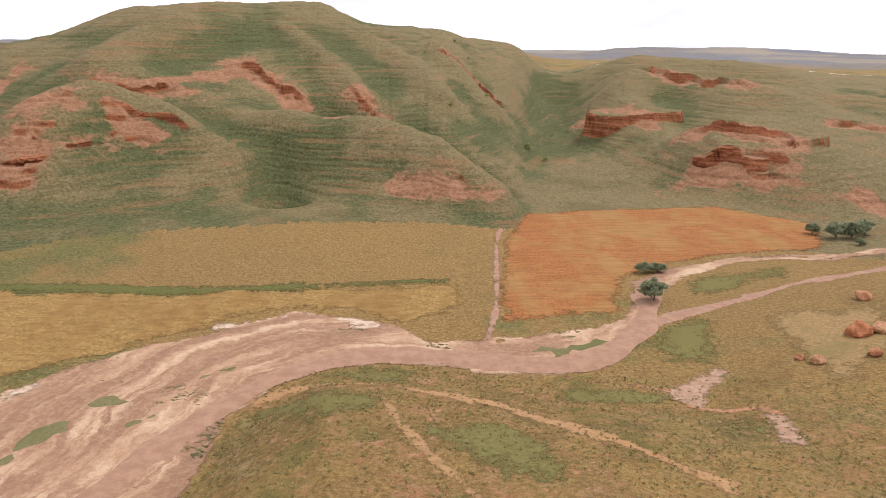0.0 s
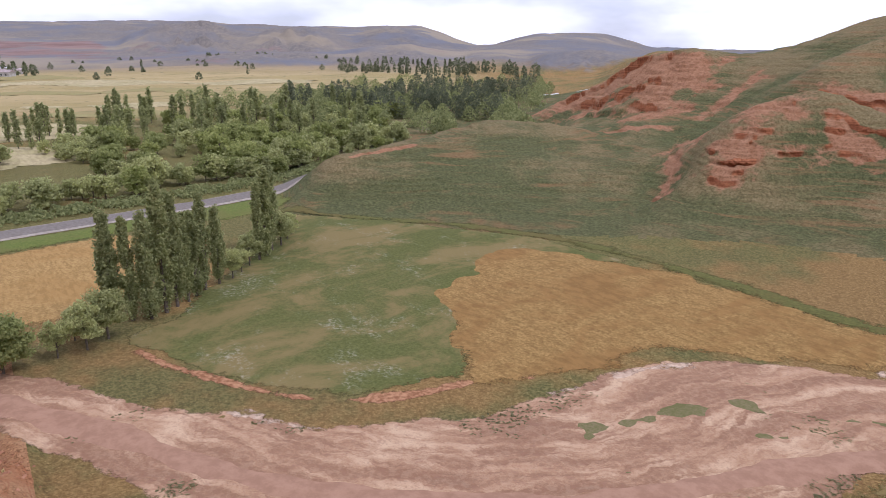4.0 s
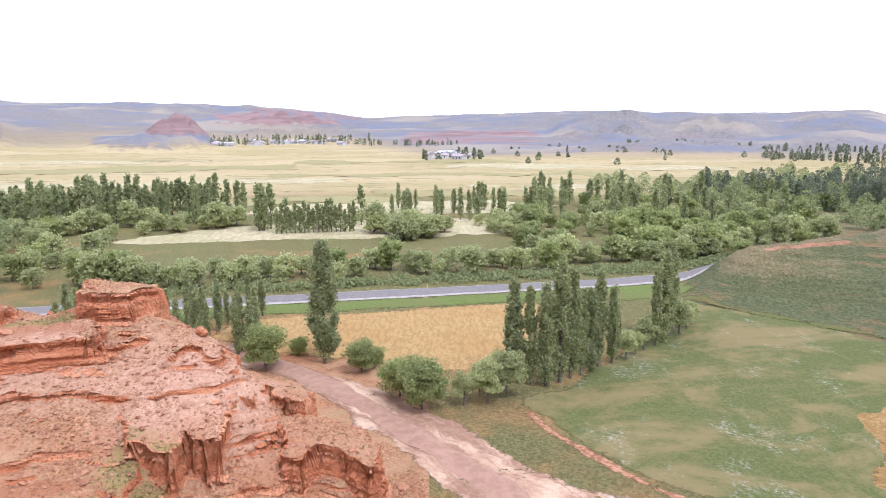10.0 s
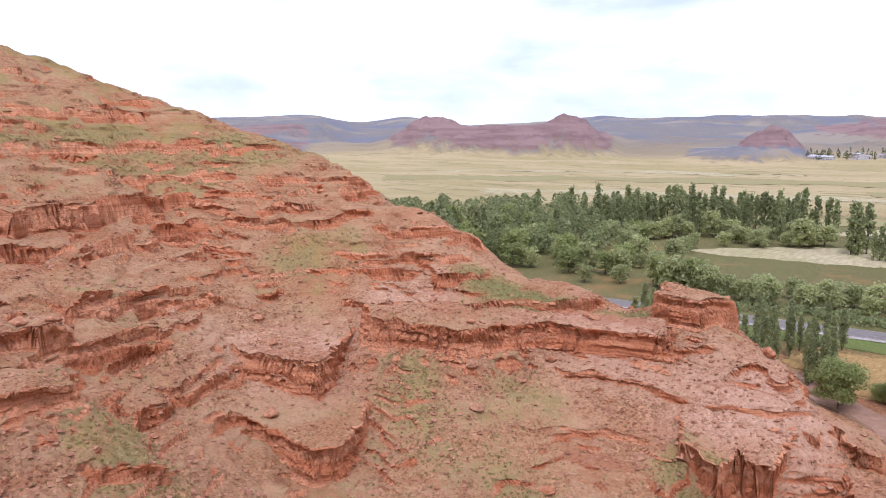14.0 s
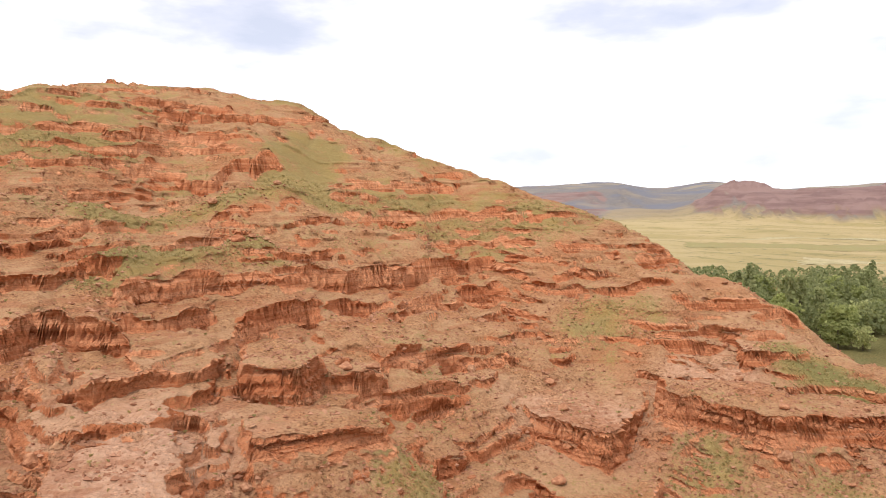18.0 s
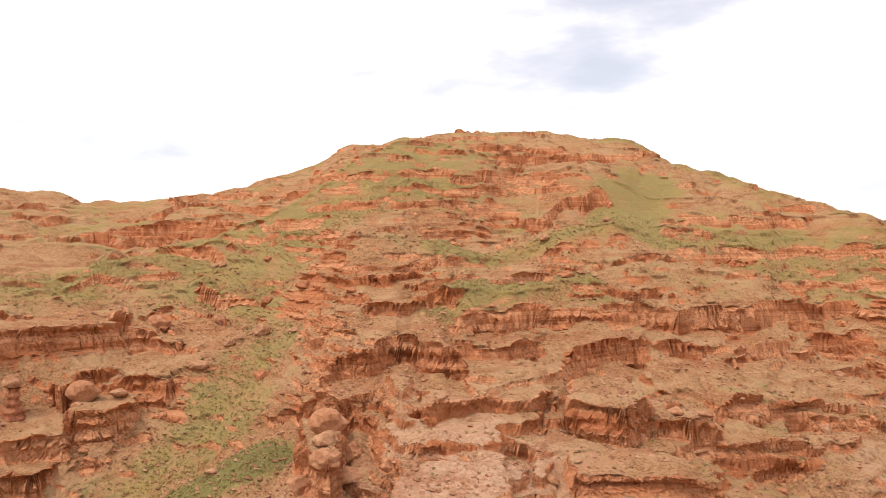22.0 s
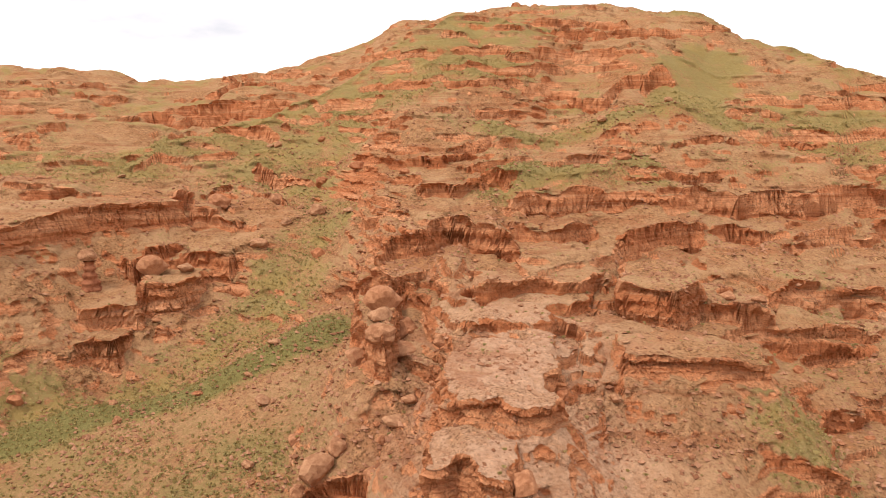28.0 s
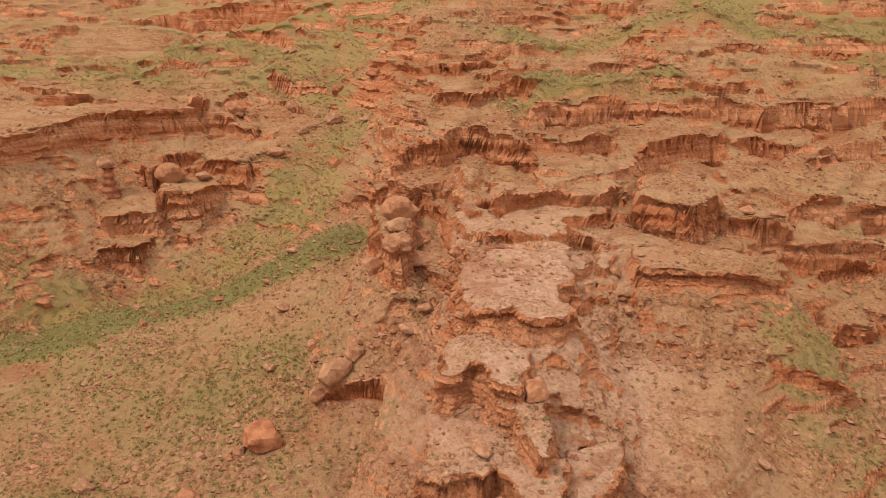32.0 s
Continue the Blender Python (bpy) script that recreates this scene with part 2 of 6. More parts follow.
section(50, (4, 9), (18, 7), (28, 3.5), (36, 1), (42, 0), (60, 0), (122, 0.2), (150, 7.5), (176, 11.3), (200, 3), (420, 0), (1500, 20), (4600, 2))
section(56, (4, 9), (18, 7), (28, 3.5), (36, 1), (42, 0), (60, 0), (124, 0.2), (145, 5.5), (164, 8.1), (186, 3), (420, 1), (1500, 14), (4600, 130))
section(62.5, (4, 9), (18, 7), (28, 3.5), (36, 1), (42, 0), (60, 0), (130, 0.2), (140, 3), (150, 5.8), (168, 1), (420, 1), (1500, 14), (4600, 125))
section(67.3, (4, 9), (18, 7), (28, 3.5), (36, 1.2), (42, 0.2), (60, 0), (110, 0), (130, 0), (150, 0), (180, 0), (420, 1), (1500, 14), (4600, 140))
section(76, (4, 9), (18, 7), (30, 3.5), (38, 1.2), (46, 0.2), (60, 0), (80, 0), (110, 0), (150, 0), (240, 0), (420, 2), (1500, 12), (4600, 150))

SECTIONS.sort()
SECTIONS.insert(0, (SECTIONS[-1][0] - 360, SECTIONS[-1][1]))
SECTIONS.append((SECTIONS[1][0] + 360, SECTIONS[1][1]))
S_AZ = [s[0] for s in SECTIONS]
S_D = np.array([[math.log(b[0]) for b in s[1]] for s in SECTIONS])
S_Z = np.array([[b[1] for b in s[1]] for s in SECTIONS], float)
NK = S_D.shape[1]


def land(az, s):
    """Distance and height (arrays: bearings by breaks) of the smooth land."""
    az = np.asarray(az) % 360
    d = pchip(S_AZ, S_D, az)
    z = pchip(S_AZ, S_Z, az)
    dd = pchip(np.arange(NK), d.T, s).T
    zz = pchip(np.arange(NK), z.T, s).T
    return np.exp(dd), zz


# raster of the smooth land, to stand things on it
R_AZ = np.arange(-40, 320.01, 0.5)
R_S = np.linspace(0, NK - 1, 1300)
R_LD = np.linspace(math.log(4.0), math.log(4600), 1500)
_d, _z = land(R_AZ, R_S)
R_Z = np.stack([np.interp(R_LD, np.log(_d[i]), _z[i]) for i in range(len(R_AZ))])


def undulation(x, y):
    d = np.hypot(x, y)
    flat = 0.12 * fbm(x / 14, y / 14, x * 0, 3, 5) + 0.35 * fbm(x / 60, y / 60, x * 0, 2, 9)
    far = step(700, 2500, d)
    return flat * (1 + 3 * step(250, 900, d)) + far * (8 * fbm(x / 420, y / 420, x * 0, 5, 31) + 26 * (0.72 - np.abs(fbm(x / 760, y / 760, x * 0, 4, 35))))


def height(x, y, rough=True):
    """Height of the ground (without the rock ledges) on arrays."""
    x, y = np.asarray(x, float), np.asarray(y, float)
    az = (np.degrees(np.arctan2(-x, y)) + 40) % 360 - 40
    ld = np.log(np.maximum(np.hypot(x, y), 4.01))
    fa = np.clip((az - R_AZ[0]) / 0.5, 0, len(R_AZ) - 1.001)
    fd = np.clip((ld - R_LD[0]) / (R_LD[1] - R_LD[0]), 0, len(R_LD) - 1.001)
    i, j = fa.astype(int), fd.astype(int)
    u, v = fa - i, fd - j
    z = ((1 - u) * (1 - v) * R_Z[i, j] + u * (1 - v) * R_Z[i + 1, j] + (1 - u) * v * R_Z[i, j + 1] + u * v * R_Z[i + 1, j + 1])
    return z + undulation(x, y) if rough else z


def inside(poly, x, y):
    """Signed distance of points to a closed polygon, positive inside."""
    p = np.array(poly, float)
    best = np.full(x.shape, 1e9)
    odd = np.zeros(x.shape, bool)
    for (x0, y0), (x1, y1) in zip(p, np.roll(p, -1, 0)):
        ex, ey = x1 - x0, y1 - y0
        t = np.clip(((x - x0) * ex + (y - y0) * ey) / (ex * ex + ey * ey + 1e-9), 0, 1)
        best = np.minimum(best, np.hypot(x - x0 - t * ex, y - y0 - t * ey))
        if y0 != y1:
            odd ^= ((y0 > y) != (y1 > y)) & (x < ex * (y - y0) / (y1 - y0) + x0)
    return np.where(odd, best, -best)


def smooth_line(pts, n=8):
    """Rounds a line of plan points."""
    p = np.array(pts, float)
    u = np.arange(len(p))
    return pchip(u, p, np.linspace(0, len(p) - 1, (len(p) - 1) * n + 1))


def mesh_of(name, verts, faces, material, smooth=True):
    me = bpy.data.meshes.new(name)
    verts = np.asarray(verts, np.float32)
    faces = np.asarray(faces, np.int32)
    me.vertices.add(len(verts))
    me.vertices.foreach_set("co", verts.ravel())
    k = faces.shape[1]
    me.loops.add(faces.size)
    me.loops.foreach_set("vertex_index", faces.ravel())
    me.polygons.add(len(faces))
    me.polygons.foreach_set("loop_start", np.arange(0, faces.size, k, dtype=np.int32))
    me.update(calc_edges=True)
    me.validate()
    me.polygons.foreach_set("use_smooth", np.full(len(me.polygons), smooth))
    if material:
        me.materials.append(material)
    return me


def give(me, name, values):
    me.attributes.new(name, "FLOAT", "POINT").data.foreach_set("value", np.asarray(values, np.float32))


# ---- materials ----


class Mat:
    """A node material with short calls."""

    def __init__(self, name, rough=0.9, spec=0.2):
        self.m = bpy.data.materials.new(name)
        self.m.use_nodes = True
        self.n, self.l = self.m.node_tree.nodes, self.m.node_tree.links
        self.b = self.n["Principled BSDF"]
        self.b.inputs["Roughness"].default_value = rough
        self.b.inputs["Specular IOR Level"].default_value = spec
        self.co = self.n.new("ShaderNodeTexCoord").outputs["Object"]

    def put(self, sock, v):
        if isinstance(v, bpy.types.NodeSocket):
            self.l.new(v, sock)
        elif isinstance(v, tuple):
            sock.default_value = (*v, 1) if len(sock.default_value) == 4 else v
        else:
            sock.default_value = v

    def noise(self, scale, detail=4, rough=0.55, stretch=None, distort=0.0):
        n = self.n.new("ShaderNodeTexNoise")
        n.inputs["Scale"].default_value, n.inputs["Detail"].default_value = scale, detail
        n.inputs["Roughness"].default_value, n.inputs["Distortion"].default_value = rough, distort
        co = self.co
        if stretch:
            mp = self.n.new("ShaderNodeMapping")
            mp.inputs["Scale"].default_value = stretch
            self.l.new(co, mp.inputs["Vector"])
            co = mp.outputs["Vector"]
        self.l.new(co, n.inputs["Vector"])
        return n.outputs["Fac"]

    def cells(self, scale):
        n = self.n.new("ShaderNodeTexVoronoi")
        n.inputs["Scale"].default_value = scale
        self.l.new(self.co, n.inputs["Vector"])
        return n.outputs["Distance"]

    def attr(self, name):
        a = self.n.new("ShaderNodeAttribute")
        a.attribute_name = name
        return a.outputs["Fac"]

    def random(self):
        return self.n.new("ShaderNodeObjectInfo").outputs["Random"]

    def island(self):
        return self.n.new("ShaderNodeNewGeometry").outputs["Random Per Island"]

    def up(self):
        s = self.n.new("ShaderNodeSeparateXYZ")
        self.l.new(self.n.new("ShaderNodeNewGeometry").outputs["Normal"], s.inputs[0])
        return s.outputs["Z"]

    def span(self, v, a, b, lo=0.0, hi=1.0):
        r = self.n.new("ShaderNodeMapRange")
        r.interpolation_type = "SMOOTHSTEP"
        for k, q in (("Value", v), ("From Min", a), ("From Max", b), ("To Min", lo), ("To Max", hi)):
            self.put(r.inputs[k], q)
        return r.outputs["Result"]

    def math(self, op, a, b=0.0):
        n = self.n.new("ShaderNodeMath")
        n.operation = op
        self.put(n.inputs[0], a)
        self.put(n.inputs[1], b)
        return n.outputs[0]

    def mix(self, f, a, b, kind="MIX"):
        n = self.n.new("ShaderNodeMix")
        n.data_type, n.blend_type = "RGBA", kind
        self.put(n.inputs["Factor"], f)
        self.put(n.inputs[6], a)
        self.put(n.inputs[7], b)
        return n.outputs[2]

    def bump(self, h, strength, distance):
        n = self.n.new("ShaderNodeBump")
        n.inputs["Strength"].default_value, n.inputs["Distance"].default_value = strength, distance
        self.l.new(h, n.inputs["Height"])
        if self.b.inputs["Normal"].is_linked:
            self.l.new(self.b.inputs["Normal"].links[0].from_socket, n.inputs["Normal"])
        self.l.new(n.outputs["Normal"], self.b.inputs["Normal"])

    def ragged(self, wide):
        """Thins out towards the edge of a patch, in tufts."""
        thin = self.math("ADD", self.attr("inset"), self.math("MULTIPLY", self.math("SUBTRACT", self.noise(0.9, 6, 0.72), 0.5), 3.2 * wide))
        clear = self.n.new("ShaderNodeBsdfTransparent")
        both = self.n.new("ShaderNodeMixShader")
        self.put(both.inputs[0], self.span(thin, 0.0, 0.75 * wide))
        self.l.new(clear.outputs[0], both.inputs[1])
        self.l.new(self.b.outputs[0], both.inputs[2])
        self.l.new(both.outputs[0], self.n["Material Output"].inputs["Surface"])

    def done(self, colour):
        self.put(self.b.inputs["Base Color"], colour)
        return self.m


def land_material():
    k = Mat("land", 0.95, 0.1)
    big, mid, fine = k.noise(0.03, 5), k.noise(0.16, 6, 0.6), k.noise(1.3, 6, 0.7)
    grit = k.noise(5.0, 5, 0.75)
    green, soil = k.attr("green"), k.attr("soil")
    far = k.attr("far")
    # grass in tufts
    tuft = k.span(k.noise(2.6, 5, 0.8), 0.40, 0.62)
    lush = k.mix(tuft, (0.115, 0.11, 0.036), (0.235, 0.205, 0.076))
    tan = k.mix(tuft, (0.23, 0.135, 0.048), (0.37, 0.24, 0.09))
    g = k.mix(k.span(k.math("ADD", green, k.math("MULTIPLY", k.math("SUBTRACT", mid, 0.5), 1.6)), 0.2, 0.8), tan, lush)
    # small terraces trodden along the slopes
    hang = k.span(k.up(), 0.995, 0.96)
    g = k.mix(k.math("MULTIPLY", hang, k.span(k.noise(1.0, 4, 0.6, (0.06, 0.06, 1.9), 0.3), 0.44, 0.58, 0, 0.42)), g, k.mix(1.0, g, (0.5, 0.5, 0.48), "MULTIPLY"))
    # bare red soil, dust and bedded rock
    red = k.mix(k.span(fine, 0.3, 0.7), (0.29, 0.107, 0.045), (0.46, 0.195, 0.088))
    red = k.mix(k.span(mid, 0.4, 0.68), red, (0.49, 0.24, 0.125))
    strata = k.noise(1.0, 6, 0.65, (0.03, 0.03, 2.1), 0.4)
    stone = k.mix(k.span(strata, 0.36, 0.62), (0.335, 0.103, 0.044), (0.52, 0.21, 0.095))
    beds = k.noise(1.0, 5, 0.6, (0.12, 0.12, 4.2), 0.5)
    stone = k.mix(k.span(beds, 0.46, 0.36, 0, 0.55), stone, (0.24, 0.075, 0.034))
    stone = k.mix(k.span(k.noise(1.6, 5, 0.65, (1.4, 1.4, 0.16)), 0.42, 0.72, 0, 0.14), stone, (0.36, 0.115, 0.05))
    flat = k.span(k.up(), 0.5, 0.82)
    dust = k.mix(k.span(k.noise(0.5, 6, 0.7), 0.38, 0.64), red, (0.53, 0.295, 0.18))
    red = k.mix(flat, stone, k.mix(0.8, red, dust))
    film = k.mix(tuft, (0.26, 0.17, 0.072), (0.38, 0.27, 0.13))
    red = k.mix(k.math("MULTIPLY", flat, k.span(k.noise(0.32, 6, 0.7), 0.44, 0.68, 0.08, 0.6)), red, film)
    bare = k.math("ADD", soil, k.math("MULTIPLY", k.math("SUBTRACT", k.noise(0.55, 7, 0.72), 0.5), 1.7))
    c = k.mix(k.span(bare, 0.35, 0.62), g, red)
    # pale stones, and dark specks painted as the small shadows of clods
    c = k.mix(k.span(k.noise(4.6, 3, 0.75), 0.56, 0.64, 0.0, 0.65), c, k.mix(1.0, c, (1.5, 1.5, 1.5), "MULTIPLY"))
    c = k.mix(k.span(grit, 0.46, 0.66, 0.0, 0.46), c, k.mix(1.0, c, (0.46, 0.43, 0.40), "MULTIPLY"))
    c = k.mix(k.span(big, 0.35, 0.7, 0.0, 0.2), c, (0.17, 0.12, 0.06))
    c = k.mix(k.math("MULTIPLY", k.attr("fore"), k.span(k.noise(0.09, 6, 0.68), 0.46, 0.6, 0, 0.6)), c, k.mix(tuft, (0.27, 0.165, 0.052), (0.40, 0.265, 0.095)))
    c = k.mix(k.math("MULTIPLY", k.attr("fore"), k.span(k.noise(0.2, 6, 0.7), 0.58, 0.68, 0, 0.55)), c, (0.38, 0.195, 0.085))
    c = k.mix(k.math("MULTIPLY", k.attr("fore"), k.span(k.noise(0.13, 5, 0.65), 0.44, 0.34, 0, 0.6)), c, (0.13, 0.125, 0.036))
    # muted brown far hills, with the blue of distance haze painted in
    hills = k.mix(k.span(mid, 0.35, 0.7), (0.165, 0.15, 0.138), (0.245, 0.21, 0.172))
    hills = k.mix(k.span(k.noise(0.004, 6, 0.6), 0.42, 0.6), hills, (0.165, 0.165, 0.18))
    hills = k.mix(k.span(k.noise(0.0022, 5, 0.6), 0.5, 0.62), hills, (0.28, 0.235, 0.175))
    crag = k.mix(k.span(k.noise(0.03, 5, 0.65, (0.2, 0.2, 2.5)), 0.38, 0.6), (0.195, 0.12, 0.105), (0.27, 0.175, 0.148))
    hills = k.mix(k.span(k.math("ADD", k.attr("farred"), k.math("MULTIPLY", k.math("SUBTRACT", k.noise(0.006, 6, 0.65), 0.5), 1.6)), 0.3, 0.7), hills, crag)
    steppe = k.mix(k.span(k.noise(0.012, 5, 0.6, (1, 0.35, 1)), 0.38, 0.62), (0.43, 0.33, 0.165), (0.35, 0.275, 0.12))
    steppe = k.mix(k.span(k.noise(0.05, 6, 0.7, (1.0, 0.3, 1)), 0.54, 0.64, 0, 0.8), steppe, (0.24, 0.205, 0.085))
    steppe = k.mix(k.span(k.noise(0.12, 5, 0.7), 0.58, 0.68), steppe, (0.17, 0.16, 0.08))
    c = k.mix(k.attr("plain"), c, steppe)
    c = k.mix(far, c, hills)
    k.bump(fine, 0.8, 0.5)
    k.bump(grit, 0.9, 0.16)
    return k.done(c)


LAND = land_material()


def red_material():
    """Dusty red talus, bedded cliffs, a thin film of grass."""
    k = Mat("red_rock", 0.95, 0.1)
    cliff, veg = k.attr("cliff"), k.attr("veg")
    mid, fine, grit = k.noise(0.22, 6, 0.62), k.noise(1.5, 6, 0.7), k.noise(6.5, 5, 0.75)
    # talus: pinkish dust over red earth
    soil = k.mix(k.span(fine, 0.32, 0.68), (0.34, 0.165, 0.076), (0.46, 0.255, 0.125))
    soil = k.mix(k.span(mid, 0.42, 0.66, 0, 0.75), soil, (0.49, 0.29, 0.155))
    soil = k.mix(k.span(k.noise(0.09, 5, 0.6), 0.5, 0.66, 0, 0.6), soil, (0.40, 0.165, 0.072))
    # cliffs: beds of dark and bright red, stained from above
    wide = k.noise(1.0, 5, 0.6, (0.05, 0.05, 0.8), 0.5)
    thin = k.noise(1.0, 6, 0.7, (0.1, 0.1, 3.2), 0.4)
    stone = k.mix(k.span(wide, 0.38, 0.62), (0.52, 0.19, 0.08), (0.66, 0.31, 0.155))
    stone = k.mix(k.span(thin, 0.47, 0.40, 0, 0.55), stone, (0.38, 0.13, 0.056))
    stone = k.mix(k.span(thin, 0.56, 0.66, 0, 0.55), stone, (0.60, 0.33, 0.19))
    stone = k.mix(k.span(k.noise(1.0, 5, 0.65, (2.2, 2.2, 0.2)), 0.5, 0.72, 0, 0.14), stone, (0.34, 0.115, 0.05))
    soil = k.mix(k.math("MULTIPLY", k.attr("dust"), k.span(mid, 0.3, 0.55, 0.35, 0.85)), soil, k.mix(k.span(fine, 0.35, 0.65), (0.50, 0.275, 0.165), (0.62, 0.38, 0.25)))
    # thin outcrops along the beds
    soil = k.mix(k.span(k.noise(1.0, 5, 0.6, (0.045, 0.045, 1.5), 0.6), 0.45, 0.37, 0, 0.5), soil, (0.33, 0.12, 0.055))
    c = k.mix(k.span(k.math("ADD", cliff, k.math("MULTIPLY", k.math("SUBTRACT", fine, 0.5), 0.7)), 0.25, 0.6), soil, stone)
    # pebbles and clods, their highlights and small shadows painted into the colour
    c = k.mix(k.span(k.noise(2.8, 4, 0.8), 0.54, 0.63, 0, k.span(mid, 0.36, 0.6, 0.8, 0.25)), c, k.mix(1.0, c, (1.5, 1.45, 1.38), "MULTIPLY"))
    c = k.mix(k.span(k.noise(4.2, 4, 0.75), 0.5, 0.6, 0, k.span(mid, 0.36, 0.6, 0.9, 0.3)), c, k.mix(1.0, c, (0.40, 0.36, 0.33), "MULTIPLY"))
    # sparse grass, tuft by tuft
    tuft = k.noise(3.4, 5, 0.8)
    blade = k.mix(k.span(k.noise(0.35, 5, 0.65), 0.4, 0.62), (0.30, 0.215, 0.066), (0.25, 0.20, 0.072))
    blade = k.mix(k.span(tuft, 0.5, 0.7), blade, (0.40, 0.305, 0.125))
    lush = k.mix(k.span(tuft, 0.4, 0.66), (0.21, 0.168, 0.052), (0.32, 0.255, 0.098))
    blade = k.mix(k.span(veg, 0.75, 1.05), blade, lush)
    blade = k.mix(k.span(veg, 1.0, 1.15), blade, k.mix(k.span(tuft, 0.4, 0.66), (0.14, 0.146, 0.042), (0.22, 0.208, 0.07)))
    blade = k.mix(k.math("MULTIPLY", k.attr("low"), k.span(veg, 1.0, 0.85)), blade, k.mix(k.span(veg, 0.5, 0.9), (0.30, 0.195, 0.078), lush))
    cover = k.math("ADD", k.math("MULTIPLY", veg, 0.8), k.math("ADD", k.math("MULTIPLY", k.math("SUBTRACT", tuft, 0.5), 1.9), k.math("MULTIPLY", k.math("SUBTRACT", mid, 0.5), 1.7)))
    c = k.mix(k.span(cover, 0.32, 0.66, 0, 0.82), c, blade)
    k.bump(k.math("MULTIPLY", thin, cliff), 0.7, 0.3)
    k.bump(fine, 0.7, 0.35)
    k.bump(grit, 0.9, 0.14)
    return k.done(c)


RED = red_material()


def green_material():
    """Short grass on red earth, with scars of bare soil and rock."""
    k = Mat("green_slope", 0.95, 0.1)
    mid, fine = k.noise(0.1, 6, 0.62), k.noise(0.8, 6, 0.7)
    tuft = k.noise(1.7, 5, 0.8)
    lush = k.mix(k.span(tuft, 0.38, 0.64), (0.082, 0.091, 0.036), (0.158, 0.158, 0.068))
    tan = k.mix(k.span(tuft, 0.38, 0.64), (0.17, 0.13, 0.06), (0.28, 0.22, 0.108))
    g = k.mix(k.span(k.math("ADD", k.attr("lush"), k.math("MULTIPLY", k.math("SUBTRACT", mid, 0.5), 1.5)), 0.25, 0.75), tan, lush)
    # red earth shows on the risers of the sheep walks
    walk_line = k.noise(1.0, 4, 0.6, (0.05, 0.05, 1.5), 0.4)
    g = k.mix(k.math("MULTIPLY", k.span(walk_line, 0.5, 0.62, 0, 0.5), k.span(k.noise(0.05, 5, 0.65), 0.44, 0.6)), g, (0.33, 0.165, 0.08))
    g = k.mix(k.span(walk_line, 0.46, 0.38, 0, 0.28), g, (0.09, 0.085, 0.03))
    red = k.mix(k.span(fine, 0.34, 0.66), (0.32, 0.145, 0.075), (0.46, 0.24, 0.14))
    beds = k.noise(1.0, 5, 0.65, (0.05, 0.05, 1.3), 0.5)
    stone = k.mix(k.span(beds, 0.4, 0.6), (0.27, 0.08, 0.036), (0.50, 0.19, 0.09))
    red = k.mix(k.span(k.attr("cliff"), 0.2, 0.6), red, stone)
    bare = k.math("ADD", k.attr("bare"), k.math("ADD", k.math("MULTIPLY", k.math("SUBTRACT", k.noise(0.3, 7, 0.72), 0.5), 1.2), k.math("MULTIPLY", k.math("SUBTRACT", tuft, 0.5), 0.5)))
    c = k.mix(k.span(bare, 0.40, 0.78, 0, 0.86), g, red)
    c = k.mix(k.span(k.noise(2.6, 4, 0.75), 0.5, 0.62, 0, 0.6), c, k.mix(1.0, c, (0.5, 0.48, 0.45), "MULTIPLY"))
    k.bump(fine, 0.8, 0.7)
    k.bump(tuft, 0.8, 0.3)
    return k.done(c)


GREEN = green_material()


def field_material(name, a, b, c, row=None, speck=0.0, edge=1.5):
    """A crop or meadow: two tones in tufts, a third in wide patches, faint rows."""
    k = Mat(name, 0.95, 0.1)
    tuft = k.noise(2.7, 6, 0.78)
    col = k.mix(k.span(tuft, 0.38, 0.64), a, b)
    col = k.mix(k.span(k.noise(0.11, 7, 0.68, (1, 0.6, 1), 0.4), 0.43, 0.6, 0, 0.9), col, c)
    if row:
        col = k.mix(k.span(k.noise(1.0, 4, 0.6, row), 0.4, 0.62, 0, 0.5), col, k.mix(1.0, col, (0.62, 0.6, 0.55), "MULTIPLY"))
    if speck:
        col = k.mix(k.math("MULTIPLY", k.span(k.noise(0.2, 6, 0.7, (0.5, 1, 1)), 0.52, 0.66), k.span(k.noise(2.2, 4, 0.8), 0.48, 0.62, 0, speck)), col, (0.5, 0.47, 0.36))
    k.bump(tuft, 0.5, 0.16)
    k.ragged(edge)
    return k.done(col)


MEADOW = field_material("meadow", (0.085, 0.095, 0.027), (0.135, 0.136, 0.043), (0.215, 0.162, 0.066), None, 0.45, 0.9)
STUBBLE = field_material("stubble", (0.23, 0.132, 0.044), (0.38, 0.245, 0.088), (0.26, 0.145, 0.048), (0.5, 1.2, 1), edge=1.6)
WHEAT = field_material("wheat", (0.31, 0.19, 0.068), (0.45, 0.29, 0.11), (0.36, 0.215, 0.075), (0.4, 1.5, 1))
PLOUGH = field_material("ploughed_soil", (0.27, 0.105, 0.036), (0.38, 0.165, 0.058), (0.33, 0.18, 0.065), (0.22, 1.6, 1))
VERGE = field_material("verge", (0.095, 0.125, 0.026), (0.165, 0.185, 0.048), (0.14, 0.14, 0.042))


